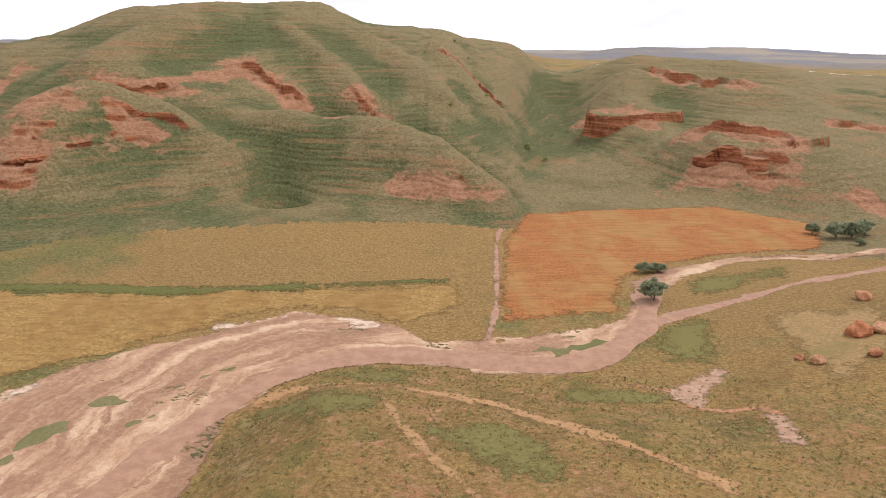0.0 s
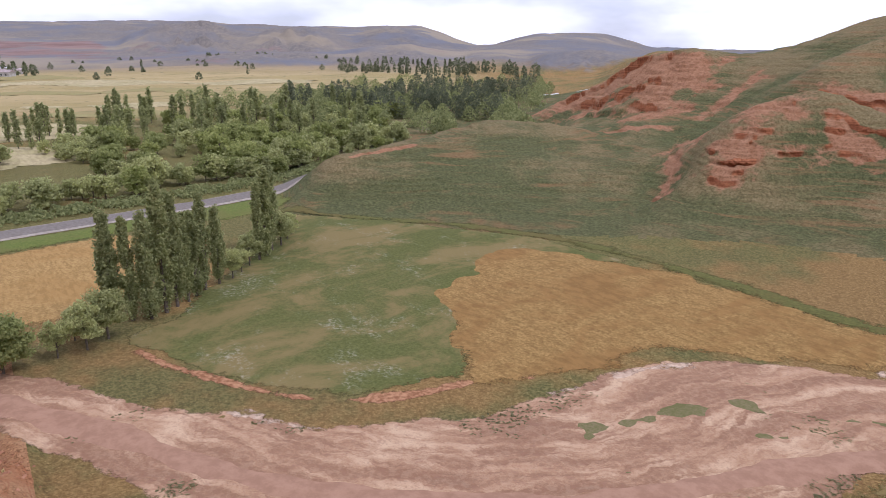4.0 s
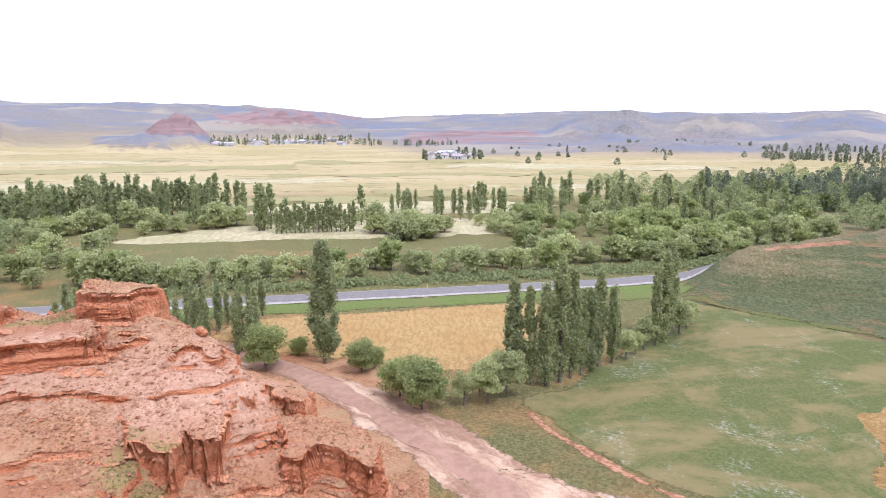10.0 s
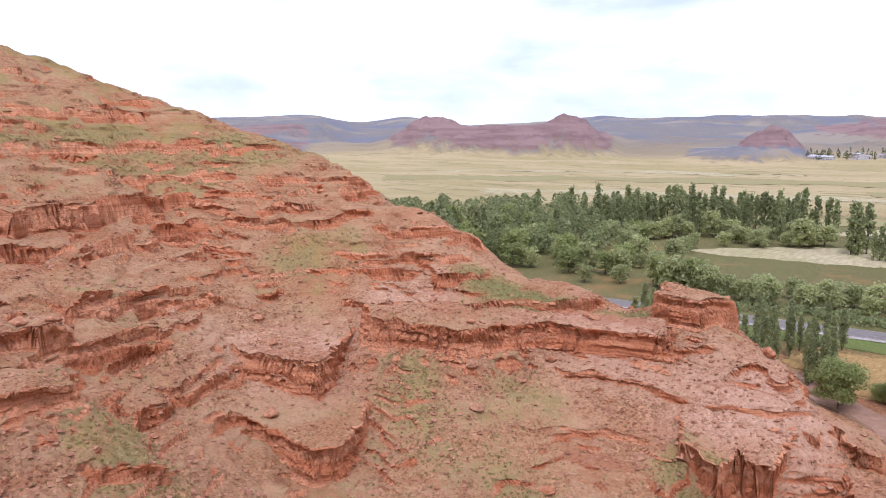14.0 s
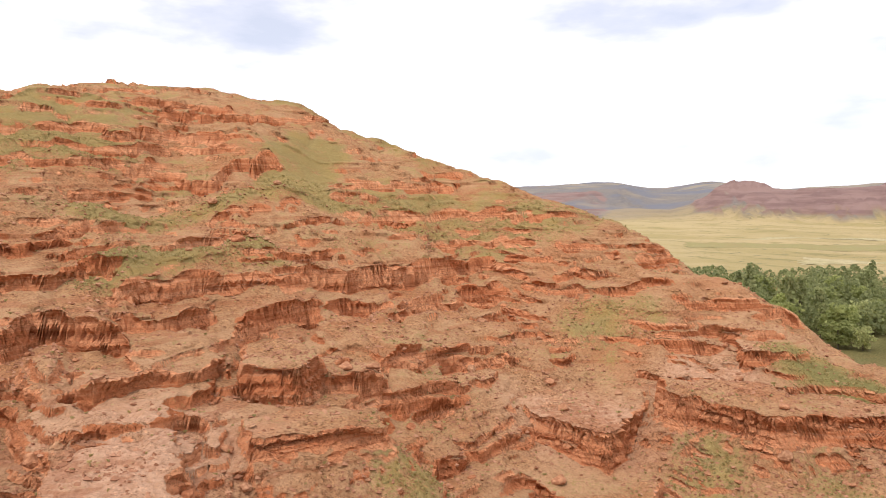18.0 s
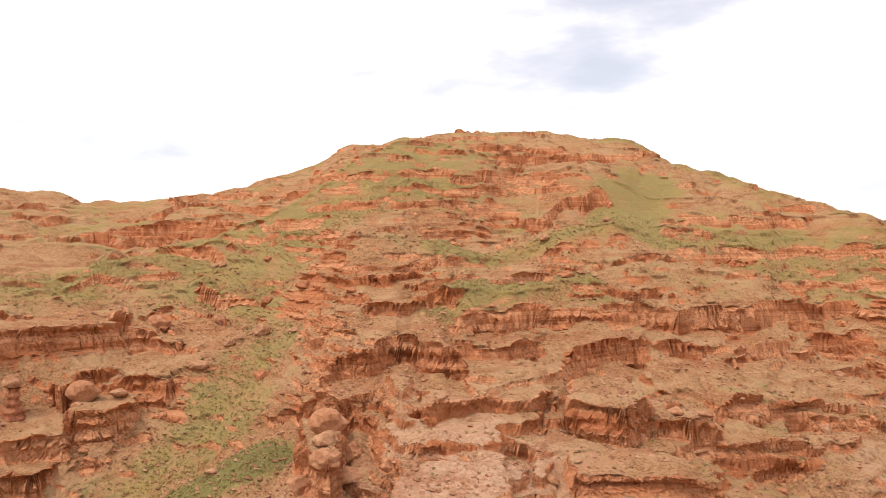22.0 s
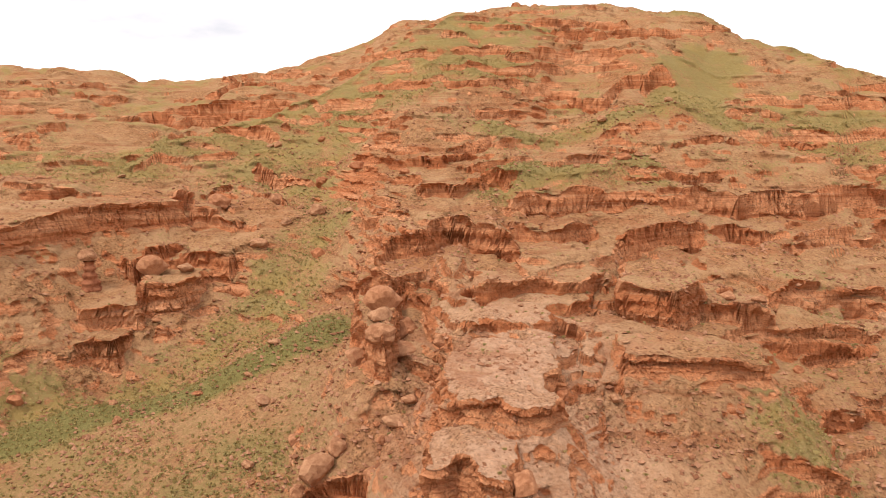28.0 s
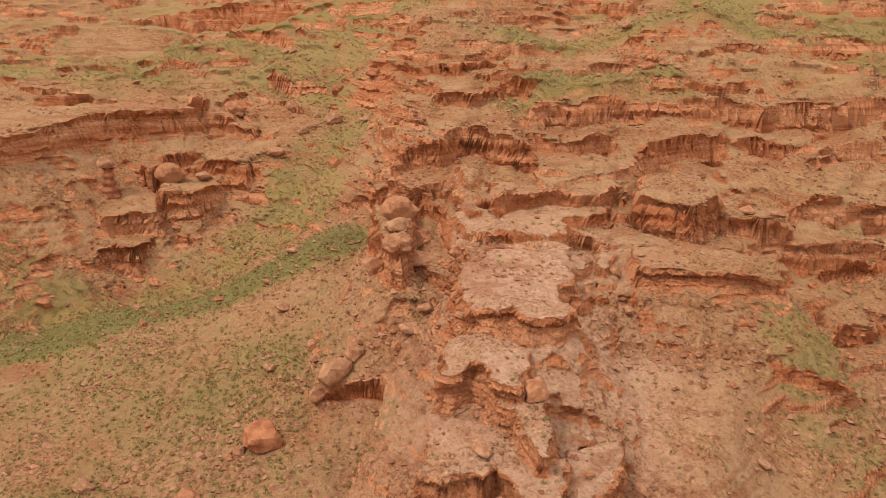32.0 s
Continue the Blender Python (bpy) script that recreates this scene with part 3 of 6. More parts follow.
def wash_material():
    k = Mat("wash", 0.9, 0.15)
    # streaks run with the channel: noise over the distance from its bank
    cv = k.n.new("ShaderNodeCombineXYZ")
    k.put(cv.inputs[0], k.math("MULTIPLY", k.math("ADD", k.attr("across"), k.math("MULTIPLY", k.noise(0.14, 5, 0.65), 5.0)), 0.4))
    k.put(cv.inputs[1], k.math("MULTIPLY", k.attr("along"), 0.055))
    st = k.n.new("ShaderNodeTexNoise")
    st.inputs["Scale"].default_value, st.inputs["Detail"].default_value, st.inputs["Roughness"].default_value, st.inputs["Distortion"].default_value = 1.0, 7, 0.68, 0.25
    k.l.new(cv.outputs[0], st.inputs["Vector"])
    flow = st.outputs["Fac"]
    patchy = k.noise(0.16, 6, 0.65)
    col = k.mix(k.span(flow, 0.43, 0.57), (0.25, 0.138, 0.084), (0.40, 0.25, 0.158))
    col = k.mix(k.span(k.math("ADD", flow, k.math("MULTIPLY", patchy, 0.6)), 0.80, 0.98, 0, 0.75), col, (0.60, 0.45, 0.315))
    col = k.mix(k.span(k.math("ADD", flow, k.math("MULTIPLY", k.noise(0.3, 6, 0.7), 0.5)), 0.66, 0.54, 0, 0.75), col, (0.24, 0.15, 0.10))
    silt = k.noise(1.4, 7, 0.75)
    col = k.mix(k.span(silt, 0.42, 0.6, 0, 0.3), col, (0.50, 0.36, 0.26))
    col = k.mix(k.span(silt, 0.5, 0.36, 0, 0.5), col, (0.29, 0.17, 0.125))
    pebble = k.noise(6, 4, 0.75)
    col = k.mix(k.span(pebble, 0.52, 0.68, 0, 0.6), col, (0.26, 0.17, 0.12))
    k.bump(pebble, 0.6, 0.1)
    k.bump(flow, 0.6, 0.5)
    k.ragged(0.7)
    return k.done(k.mix(1.0, col, (1.02, 0.97, 0.88), "MULTIPLY"))


WASH = wash_material()


def plain_material(name, a, b, rough, scale, bump=0.3, spec=0.2, edge=0.0):
    k = Mat(name, rough, spec)
    n = k.noise(scale, 6, 0.65)
    k.bump(n, bump, 0.3 / scale)
    if edge:
        k.ragged(edge)
    return k.done(k.mix(k.span(n, 0.35, 0.65), a, b))


TRACK = plain_material("track_dirt", (0.29, 0.162, 0.10), (0.365, 0.214, 0.136), 0.9, 0.8, edge=0.3)
EARTH = field_material("bare_earth", (0.30, 0.165, 0.075), (0.44, 0.265, 0.13), (0.36, 0.20, 0.09), edge=1.0)
GRASSY = field_material("greener_grass", (0.125, 0.112, 0.036), (0.20, 0.168, 0.06), (0.16, 0.135, 0.045), edge=3.0)
THIN = field_material("thin_grass", (0.22, 0.14, 0.058), (0.35, 0.225, 0.10), (0.20, 0.15, 0.055), edge=3.0)
PINK = plain_material("pinkish_soil", (0.29, 0.172, 0.105), (0.42, 0.265, 0.175), 0.95, 1.3, 0.6, edge=0.8)
TRACK_RED = plain_material("track_red", (0.26, 0.15, 0.064), (0.36, 0.21, 0.095), 0.9, 1.5, edge=0.4)
ASPHALT = plain_material("asphalt", (0.17, 0.148, 0.128), (0.22, 0.192, 0.168), 0.95, 2.0, 0.1, 0.05)
SHOULDER = plain_material("gravel", (0.26, 0.22, 0.18), (0.40, 0.35, 0.29), 0.95, 1.3, 0.3, 0.05)
PALE = field_material("hay", (0.42, 0.345, 0.19), (0.51, 0.43, 0.25), (0.37, 0.32, 0.155), (0.2, 0.9, 1))
DITCH = field_material("ditch_green", (0.088, 0.09, 0.026), (0.145, 0.135, 0.042), (0.13, 0.105, 0.036))
WEEDY = field_material("weedy_gravel", (0.20, 0.165, 0.085), (0.14, 0.132, 0.048), (0.125, 0.122, 0.042), edge=0.9)
SILT = plain_material("pale_silt", (0.38, 0.255, 0.17), (0.57, 0.43, 0.31), 0.95, 1.1, 0.6, edge=0.9)
BANK = plain_material("bank_earth", (0.22, 0.095, 0.042), (0.43, 0.23, 0.12), 0.95, 2.2, 0.8, edge=0.5)

# ---- the ground sheet ----


SURFACE = {}
# Buttes and buttresses of harder rock: outline on the plan, height of the top, height of the cliff.
BUTTES = []


def butte(top, drop, *outline):
    BUTTES.append((outline, top, drop))


butte(12.0, 3.6, (-37, -67.2), (-45, -70), (-52, -62), (-49, -55), (-42, -50), (-36.9, -47.2), (-35.0, -53), (-34.6, -61))
butte(8.2, 3.6, (-31, -55), (-35, -55), (-40, -50), (-42, -46), (-38.5, -42.5), (-33, -38.8), (-31.2, -40.6), (-31, -46), (-30, -50))
butte(14.9, 1.5, (4.2, -43.1), (3.6, -40.9), (3.2, -38.6), (2.1, -38.0), (0.6, -38.2), (-0.3, -37.2), (-2.0, -37.5), (-2.7, -38.8), (-2.2, -41.1), (-3.3, -43.9), (-1.0, -47.4), (2.5, -47.0))
butte(13.0, 2.2, (4.3, -36.5), (3.9, -34.5), (2.7, -35.4), (1.5, -34.8), (1.0, -33.3), (0.0, -32.8), (-0.3, -34.8), (-0.5, -37.1), (1.3, -38.9), (3.9, -38.2))
butte(11.9, 2.0, (1.7, -35.5), (1.0, -32.8), (0.1, -32.3), (-0.6, -30.5), (-1.3, -28.9), (-1.5, -31.1), (-0.8, -34.1), (0.5, -34.8))
butte(10.3, 5.0, (4.5, -32.7), (4.4, -29.7), (3.7, -29.3), (1.6, -28.9), (0.8, -29.7), (-0.3, -28.0), (-1.3, -27.0), (-2.2, -28.2), (-2.4, -30.1), (-0.8, -30.0), (0.9, -31.7), (2.4, -32.7), (3.7, -33.6))
butte(9.6, 4.0, (-2.9, -31.8), (-5.5, -33.3), (-5.1, -31.3), (-3.2, -28.2), (-2.6, -28.5), (-2.5, -30.2))
butte(16.6, 2.2, (3.1, -47.9), (3.1, -49.1), (0.2, -48.0), (-2.9, -49.3), (-2.7, -53.2), (0.3, -53.9), (2.8, -51.7))
butte(11.2, 3.6, (49, -66.5), (46, -69.2), (40, -71), (36, -64.5), (36.6, -59.7), (40.2, -59.2), (45.2, -61.3))
butte(13.7, 2.4, (48, -71.6), (43, -72.2), (37.2, -67.3), (36.2, -63.9), (41, -62.1), (43.4, -64))
butte(15.3, 3.0, (47, -76), (38.5, -79), (33, -81), (31.3, -77.2), (33.8, -66.4), (36.4, -64.9), (40, -72))
butte(18.0, 2.6, (44, -79), (40, -82), (36.6, -90), (33, -82.6), (35.4, -73.8), (39.2, -71.4))
butte(21.2, 2.6, (62, -66), (54, -80), (43, -87), (38.6, -78.4), (46, -72), (50, -62), (56, -54), (62, -52))
butte(18.4, 3.4, (13.4, -71), (10, -78), (2.5, -73), (1.0, -64.8), (5.2, -62.6), (8, -57.5), (10.3, -57.3))
butte(17.0, 2.4, (1.8, -58.5), (-4.8, -63), (-7.2, -60), (-6.2, -55), (-2.4, -51.6), (1.6, -51.2))
butte(15.8, 2.0, (3.2, -50.4), (-2.4, -52), (-2.8, -47), (0.1, -47.6), (2.9, -47.6))
butte(16.3, 3.2, (12.6, -56), (10, -57.5), (8.6, -52.6), (8.7, -46.6), (10.9, -49.6))
butte(18.3, 3.4, (-9.6, -61), (-14.6, -63), (-15.2, -57.7), (-12.6, -53.2), (-9, -55.8))
butte(15.2, 1.4, (-7.6, -49.5), (-12, -51), (-17, -49.5), (-17, -46.5), (-11.2, -46.2), (-7.6, -46))
butte(8.3, 5.4, (-51.0, -20.6), (-49.3, -18.0), (-48.4, -16.2), (-52.0, -16.2), (-51.3, -15.2), (-50.3, -13.2), (-54.4, -13.4), (-56.5, -13.2), (-56.2, -12.0), (-59.4, -11.3), (-57.7, -9.7), (-56.5, -7.4), (-60.6, -7.2), (-64.2, -10.2), (-64.3, -14.8), (-60.9, -19.8), (-55.6, -22.5))
butte(5.9, 4.0, (-52.3, -8.8), (-51.9, -7.8), (-53.6, -6.6), (-52.8, -4.3), (-50.6, -2.2), (-52.0, -1.5), (-55.9, -2.4), (-57.8, -5.1), (-58.0, -7.6), (-57.2, -9.6))
butte(16.2, 2.6, (-67.5, -29.5), (-71, -24.5), (-66, -22.2), (-63, -24), (-63.2, -28))
butte(14.0, 2.2, (-48, -53), (-54.8, -46), (-57.8, -38.5), (-63, -31), (-61.5, -25.6), (-58.6, -25.2), (-55, -36), (-48.5, -40.3), (-46, -49.5))
butte(16.6, 2.4, (-60, -55), (-67, -54), (-66, -49), (-60.4, -47), (-56, -50))


butte(11.0, 6.0, (40, 199), (46, 190), (56, 187), (64, 190), (66, 198), (52, 208), (42, 207))
butte(11.0, 4.4, (57, 151), (65, 146), (75, 143), (82, 149), (78, 158), (63, 160))


def bulk(outline):
    """Small buttes get a steadier rim: 0.25 to 1 by their size."""
    q = np.array(outline, float)
    area = abs(np.sum(q[:, 0] * np.roll(q[:, 1], -1) - np.roll(q[:, 0], -1) * q[:, 1])) / 2
    return min(1.0, max(0.25, math.sqrt(area) / 11))


# Far hills: bearing and half width in degrees, distance, height of the top, how red.
FAR_HILLS = []


def far_hill(bearing, half, distance, top, red=0.0):
    FAR_HILLS.append((bearing, half, distance, top, red))


far_hill(98.4, 5, 2600, 105, 0.8)
far_hill(90, 9, 3600, 78)
far_hill(77, 7, 3300, 112)
far_hill(72.3, 5.2, 1900, 84)
far_hill(64.5, 4.6, 1750, 70)
far_hill(57, 5.5, 2300, 80)
far_hill(44.8, 6, 4200, 84)
far_hill(121.5, 5.2, 1700, 95, 1.2)
far_hill(132.6, 4.4, 1750, 96, 1.3)
far_hill(127, 7.5, 1650, 80, 1.2)
far_hill(142, 4.6, 2900, 125)
far_hill(106.6, 2.6, 1420, 62, 1.4)
far_hill(108.4, 4.2, 1330, 30)
far_hill(107, 12, 3900, 176)
far_hill(95.5, 5, 2900, 92, 0.5)
far_hill(84, 7, 1500, 16, 0.6)
far_hill(67, 8, 1080, 20, 0.35)
far_hill(58, 6, 1240, 32, 0.3)
far_hill(78, 9, 1250, 12, 0.3)
far_hill(152, 6, 3400, 90)
far_hill(150, 9, 1900, 40, 0.6)
far_hill(350, 22, 2600, -12)
far_hill(42.5, 4.5, 900, 25)


def build_land():
    az = np.concatenate([np.arange(-38, 150, 0.33), np.arange(150, 224, 1.0), np.arange(224, 322, 2.0)])
    wrap = len(az)
    rows = [(0, 1, 8), (1, 2, 26), (2, 3, 50), (3, 4, 40), (4, 5, 36), (5, 6, 40), (6, 7, 30), (7, 8, 24), (8, 9, 24), (9, 10, 24), (10, 11, 70), (11, 12, 100)]
    s = np.concatenate([np.linspace(a, b, n, endpoint=False) for a, b, n in rows] + [[NK - 1]])
    d, z = land(az, s)
    a = np.radians(az)[:, None]
    x, y = -np.sin(a) * d, np.cos(a) * d
    ns = len(s)
    x, y, z, d = (v.ravel() for v in (x, y, z, d))
    azf = np.repeat(az, ns)
    sf = np.tile(s, len(az))
    zero = x * 0
    n1 = fbm(x / 22, y / 22, z / 9, 4, 41)
    n2 = fbm(x / 8, y / 8, z / 4, 4, 47)
    green = np.clip(0.40 + 0.3 * n1 + 0.25 * n2, 0, 1)
    z2 = z + undulation(x, y)
    # the ranges round the plain
    farred, raised = zero.copy(), zero.copy()
    for n, (mid, half, dist, top, red) in enumerate(FAR_HILLS):
        t = ((azf - mid + 180) % 360 - 180) / half
        k = np.nonzero((np.abs(t) < 1.25) & (d > dist * 0.6) & (d < dist * 1.5))[0]
        tk, dk = t[k], d[k]
        o = tk * 0
        size = half * dist * 0.0175
        shape = np.clip(1.12 - np.abs(tk + 0.25 * grain(tk * 1.7, o, o, 640 + n)) ** 1.6, 0, 1) * (1 + 0.13 * fbm(tk * 2.6, o, o, 4, 650 + n))
        gully = np.abs(fbm(x[k] / (0.22 * size), y[k] / (0.22 * size), o, 4, 660 + n))
        front = step(dist * 0.72, dist, dk + 0.09 * dist * (gully - 0.4)) * (1 - step(dist * 1.1, dist * 1.5, dk))
        rise = (top - z2[k]) * shape * front * (1 - 0.2 * gully * (1 - step(0.85, 1.0, front)))
        won = rise > 0
        z2[k] = z2[k] + np.maximum(rise, 0)
        raised[k] = np.maximum(raised[k], step(0.08, 0.3, shape * front) * (dist > 700))
        farred[k] = np.maximum(farred[k] * (1 - 0.9 * won * step(0.1, 0.3, shape * front)), red * step(0.12, 0.35, shape * front))
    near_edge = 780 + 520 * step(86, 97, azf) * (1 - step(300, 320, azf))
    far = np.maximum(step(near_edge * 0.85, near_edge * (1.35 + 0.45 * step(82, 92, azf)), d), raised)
    soil = 0.35 * np.exp(-((azf - 330) / 12) ** 2) * (1 - step(60, 110, d)) + 0.1 + 0.35 * step(86, 100, azf) * (1 - step(250, 270, azf)) * (1 - step(5.5, 6.5, sf))
    green = np.clip(green + 0.35 * step(22, 30, azf) * (azf < 70) * step(88, 96, d) * (1 - step(260, 300, d)), 0, 1)
    fore = (1 - step(58, 70, d)) * (1 - step(26, 34, azf) * (1 - step(316, 322, azf)))
    green = green * (1 - 0.45 * fore)
    soil = soil + 0.25 * fore
    vale = step(60, 68, azf) * (1 - step(140, 148, azf)) * step(112, 128, d) * (1 - step(320, 400, d))
    green = np.clip(green + 0.5 * vale, 0, 1)
    soil = soil * (1 - vale)
    fallow = (1 - step(18, 26, azf)) * (azf < 60) * step(78, 86, d) * (1 - step(116, 130, d))
    green = np.clip(green - 0.5 * fallow, 0, 1)
    plain = step(300, 380, d) * (1 - far) * step(48, 54, azf) * (azf < 150)
    green = green * (1 - 0.85 * plain)
    verts = np.stack([x, y, z2], 1)
    SURFACE.update(p=verts, az=azf, d=d, area=d * d * np.gradient(az).repeat(ns))
    i, j = np.meshgrid(np.arange(wrap), np.arange(ns - 1), indexing="ij")
    i2 = (i + 1) % wrap
    faces = np.stack([i * ns + j, i * ns + j + 1, i2 * ns + j + 1, i2 * ns + j], -1).reshape(-1, 4)
    # close the sheet in the middle
    first = np.arange(wrap) * ns
    verts = np.concatenate([verts, [verts[first].mean(0)]])
    hub = np.full(wrap, len(verts) - 1)
    faces = np.concatenate([faces, np.stack([first, np.roll(first, -1), np.roll(first, -2), hub], 1)[::2]])
    azf, sf, d = (np.append(v, 0.0) for v in (azf, sf, d))
    fz, fs, fd = azf[faces[:, 0]], sf[faces[:, 0]], d[faces[:, 0]]
    hill = (fz > 87.2) & (fz < 224.5) & (fs > 1.15) & (fs < 8.4)
    signed = (fz + 180) % 360 - 180
    knoll = (signed > -33.4) & (signed < 66.4) & (fd > 113) & (fd < 424)
    range_ = fd > 1100
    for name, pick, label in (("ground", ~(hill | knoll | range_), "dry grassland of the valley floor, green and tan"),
                              ("backdrop", range_, "distant brown mountain range with bluish haze painted into its colour")):
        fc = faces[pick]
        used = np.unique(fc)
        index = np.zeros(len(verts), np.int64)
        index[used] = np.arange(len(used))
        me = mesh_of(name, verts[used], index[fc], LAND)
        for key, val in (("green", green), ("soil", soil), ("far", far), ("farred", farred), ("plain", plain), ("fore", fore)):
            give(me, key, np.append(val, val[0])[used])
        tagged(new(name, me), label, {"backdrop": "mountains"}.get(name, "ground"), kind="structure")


# banks of the dry riverbed
WASH_FAR = [(-100, -24), (-92, -14.5), (-81, -3), (-66.4, 8.7), (-59.7, 12.1), (-54.9, 16.5), (-47.5, 22.4), (-42, 32.5), (-40.3, 40), (-40, 48.5), (-38.6, 56), (-32.3, 63.2), (-23.3, 70.4),
            (-17, 75.4), (-5.1, 71.6), (-1.3, 67.8), (4.6, 67.8), (18.7, 72.4), (23.6, 80), (24.6, 86), (32.7, 93), (42.2, 97.2), (57.7, 99), (90, 108)]
WASH_NEAR = [(90, 105), (57, 96), (41.5, 94.2), (31.8, 88), (27, 82), (22.9, 72.4), (18, 63.7), (10.5, 60), (3.7, 60.5), (-4.5, 62.9), (-11.9, 60.9), (-15.4, 57.5), (-17.2, 51.5), (-17.4, 42), (-19, 34),
             (-26, 22), (-34, 14), (-43, 9.5), (-53, 5.6), (-62, 1), (-72, -4.5), (-80, -9), (-88, -17), (-97, -27)]

# ---- the red hill ----
# Rims of the hard beds (bearing, distance) with the height of the cliff under them, and swells and hollows
# (rise, half width, how grassy, bearing and distance of the crest).
LEDGES, SWELLS = [], []


def ledge(drop, *rim):
    LEDGES.append((drop, rim))


def swell(rise, wide, grass, *crest):
    SWELLS.append((rise, wide, grass, crest))


ledge(2.8, (180.0, 71.1), (175.4, 73.8), (171.0, 77.0), (164.5, 83.2), (160.5, 88.9), (154.9, 97.8), (151.9, 101.9))
ledge(1.2, (187.1, 78.8), (184.1, 78.8), (182.3, 77.1), (178.4, 79.4))
ledge(2.2, (187.6, 73.4), (185.0, 73.8), (182.3, 73.9), (180.0, 73.7))
ledge(2.0, (153.7, 94.6), (150.8, 94.6))
ledge(1.6, (177.5, 81.6), (175.0, 83.7), (172.5, 85.5))
ledge(0.9, (173.2, 93.0), (168.4, 96.9), (166.6, 99.6))
ledge(0.7, (173.2, 87.4), (167.5, 92.4), (161.7, 102.1))
ledge(3.2, (177.9, 110.3), (175.0, 108.4), (173.2, 109.1), (170.5, 115.4), (168.4, 118.3))
ledge(1.2, (178.2, 132.2), (172.8, 134.7), (169.0, 137.6))
ledge(1.0, (177.9, 121.0), (173.2, 122.2), (168.6, 128.4))
ledge(2.2, (194.1, 137.0), (191.5, 134.0), (188.7, 131), (186, 131))
ledge(1.4, (185.6, 126.2), (183.7, 126.4), (182.1, 128.9))
ledge(4.0, (204.9, 140.5), (202.3, 139.2), (198.7, 134.1))
ledge(2.4, (203.5, 164.3), (200.2, 164.0), (195.2, 133.6))
ledge(1.2, (215.2, 148.2), (210.0, 151.7), (204.7, 157.2))
ledge(1.6, (215.2, 138.8), (211.1, 141.3), (205.1, 145.5))
ledge(2.2, (206.8, 112.7), (204.3, 118.4), (199.1, 110.3))
ledge(2.4, (200.4, 102.3), (198.5, 100.0), (196.1, 98.2))
ledge(1.0, (210.0, 104.8), (207.4, 106.4), (204.1, 104.5))
ledge(1.0, (215.2, 110.0), (211.8, 109.5), (208.9, 109.9))
ledge(3.4, (215.2, 95.6), (211.8, 94.3), (208.1, 94.5), (205.9, 94.6))
ledge(2.0, (208.3, 86.0), (205.4, 87.2), (202.0, 85.9))
ledge(3.0, (211.9, 81.9), (208.1, 79.5), (204.6, 78.7), (202.0, 78.8))
ledge(3.0, (214.7, 77.4), (213.8, 78.9), (210.3, 76.4), (209.0, 78.0))
ledge(3.6, (215.2, 76.5), (213.5, 74.6), (209.8, 73.1))
ledge(0.8, (203.9, 97.9), (201.0, 95.7), (197.6, 91.6))
ledge(3.0, (190.7, 64.7), (189.6, 65.4), (187.3, 65.0), (183.2, 63.5), (179.7, 62.8))
ledge(2.0, (179.7, 68.0), (176.3, 69.9), (173.6, 72.4))
ledge(3.6, (171.2, 70.8), (168.8, 74.9), (165.6, 78.3))
ledge(1.5, (165.4, 78.1), (163.3, 81.4), (160.9, 82.3), (159.0, 82.7), (155.1, 87.4))
ledge(2.4, (182.3, 53.0), (179.0, 54.6), (175.9, 54.8), (173.2, 58.6))
ledge(3.0, (170.7, 61.4), (168.8, 63.5), (166.8, 64.7))
ledge(0.8, (173.4, 55.1), (170.5, 57.8))
ledge(1.3, (183.6, 48.2), (177.7, 49.8), (174.7, 50.0))
ledge(1.6, (170.7, 50.2), (166.6, 53.3), (164.5, 55.4), (160.5, 57.8), (156.7, 61.5), (153.3, 66.1))
ledge(1.0, (160.1, 64.7), (156.7, 69.2), (152.4, 74.9), (150.8, 76.1))
ledge(2.4, (192.5, 62.5), (191.4, 63.0), (189.1, 59.1), (187.1, 56.2))
ledge(0.7, (193.2, 102.9), (190.5, 94.4))
ledge(0.8, (198.5, 118.0), (194.1, 108.8), (191.4, 98.4))
ledge(0.6, (160.5, 97.3), (156.0, 102.1), (150.8, 104.9))
ledge(0.6, (162.5, 104.4), (156.7, 109.5))
ledge(0.8, (188.7, 80.0), (186.9, 80.2))
ledge(1.5, (159.5, 78.9), (157.7, 81.8), (155.4, 85.5))
ledge(1.6, (153.2, 95.9), (151.7, 95.6), (150.1, 93.3))
ledge(0.9, (144.4, 96.9), (141.2, 97.2), (138.1, 100.1))
ledge(1.5, (139.4, 96.6), (137.2, 100.0))
ledge(1.2, (143.7, 88.8), (140.3, 88.9), (137.0, 89.9))
ledge(1.4, (136.6, 86.9), (132.5, 87.4), (129.2, 89.9), (128.2, 88.6))
ledge(1.6, (133.1, 78.8), (131.2, 78.7), (129.4, 79.7))
ledge(1.8, (138.0, 75.4), (134.6, 72.5), (128.4, 71.9), (123.0, 73.2), (118.6, 77.2))
ledge(2.6, (133.3, 67.9), (129.1, 66.8), (124.5, 65.5))
ledge(1.2, (122.8, 65.6), (118.5, 65.6))
ledge(1.0, (164.1, 63.3), (159.6, 66.4), (150.4, 75.5))
ledge(1.2, (164.8, 55.7), (159.6, 58.6), (154.8, 63.3))
ledge(0.7, (159.5, 105.2), (154.9, 108.5), (150.3, 108.8))
ledge(0.6, (161.2, 114.3), (155.8, 116.9))
ledge(1.0, (122.1, 65.5), (116.6, 65.8), (109.8, 63.6))
ledge(0.7, (121.1, 60.9), (116.5, 60.4), (111.7, 59.0))
ledge(1.6, (164.3, 57.7), (159.0, 60.0), (153.1, 65.0))
ledge(1.5, (164.5, 54.4), (159.5, 55.6))
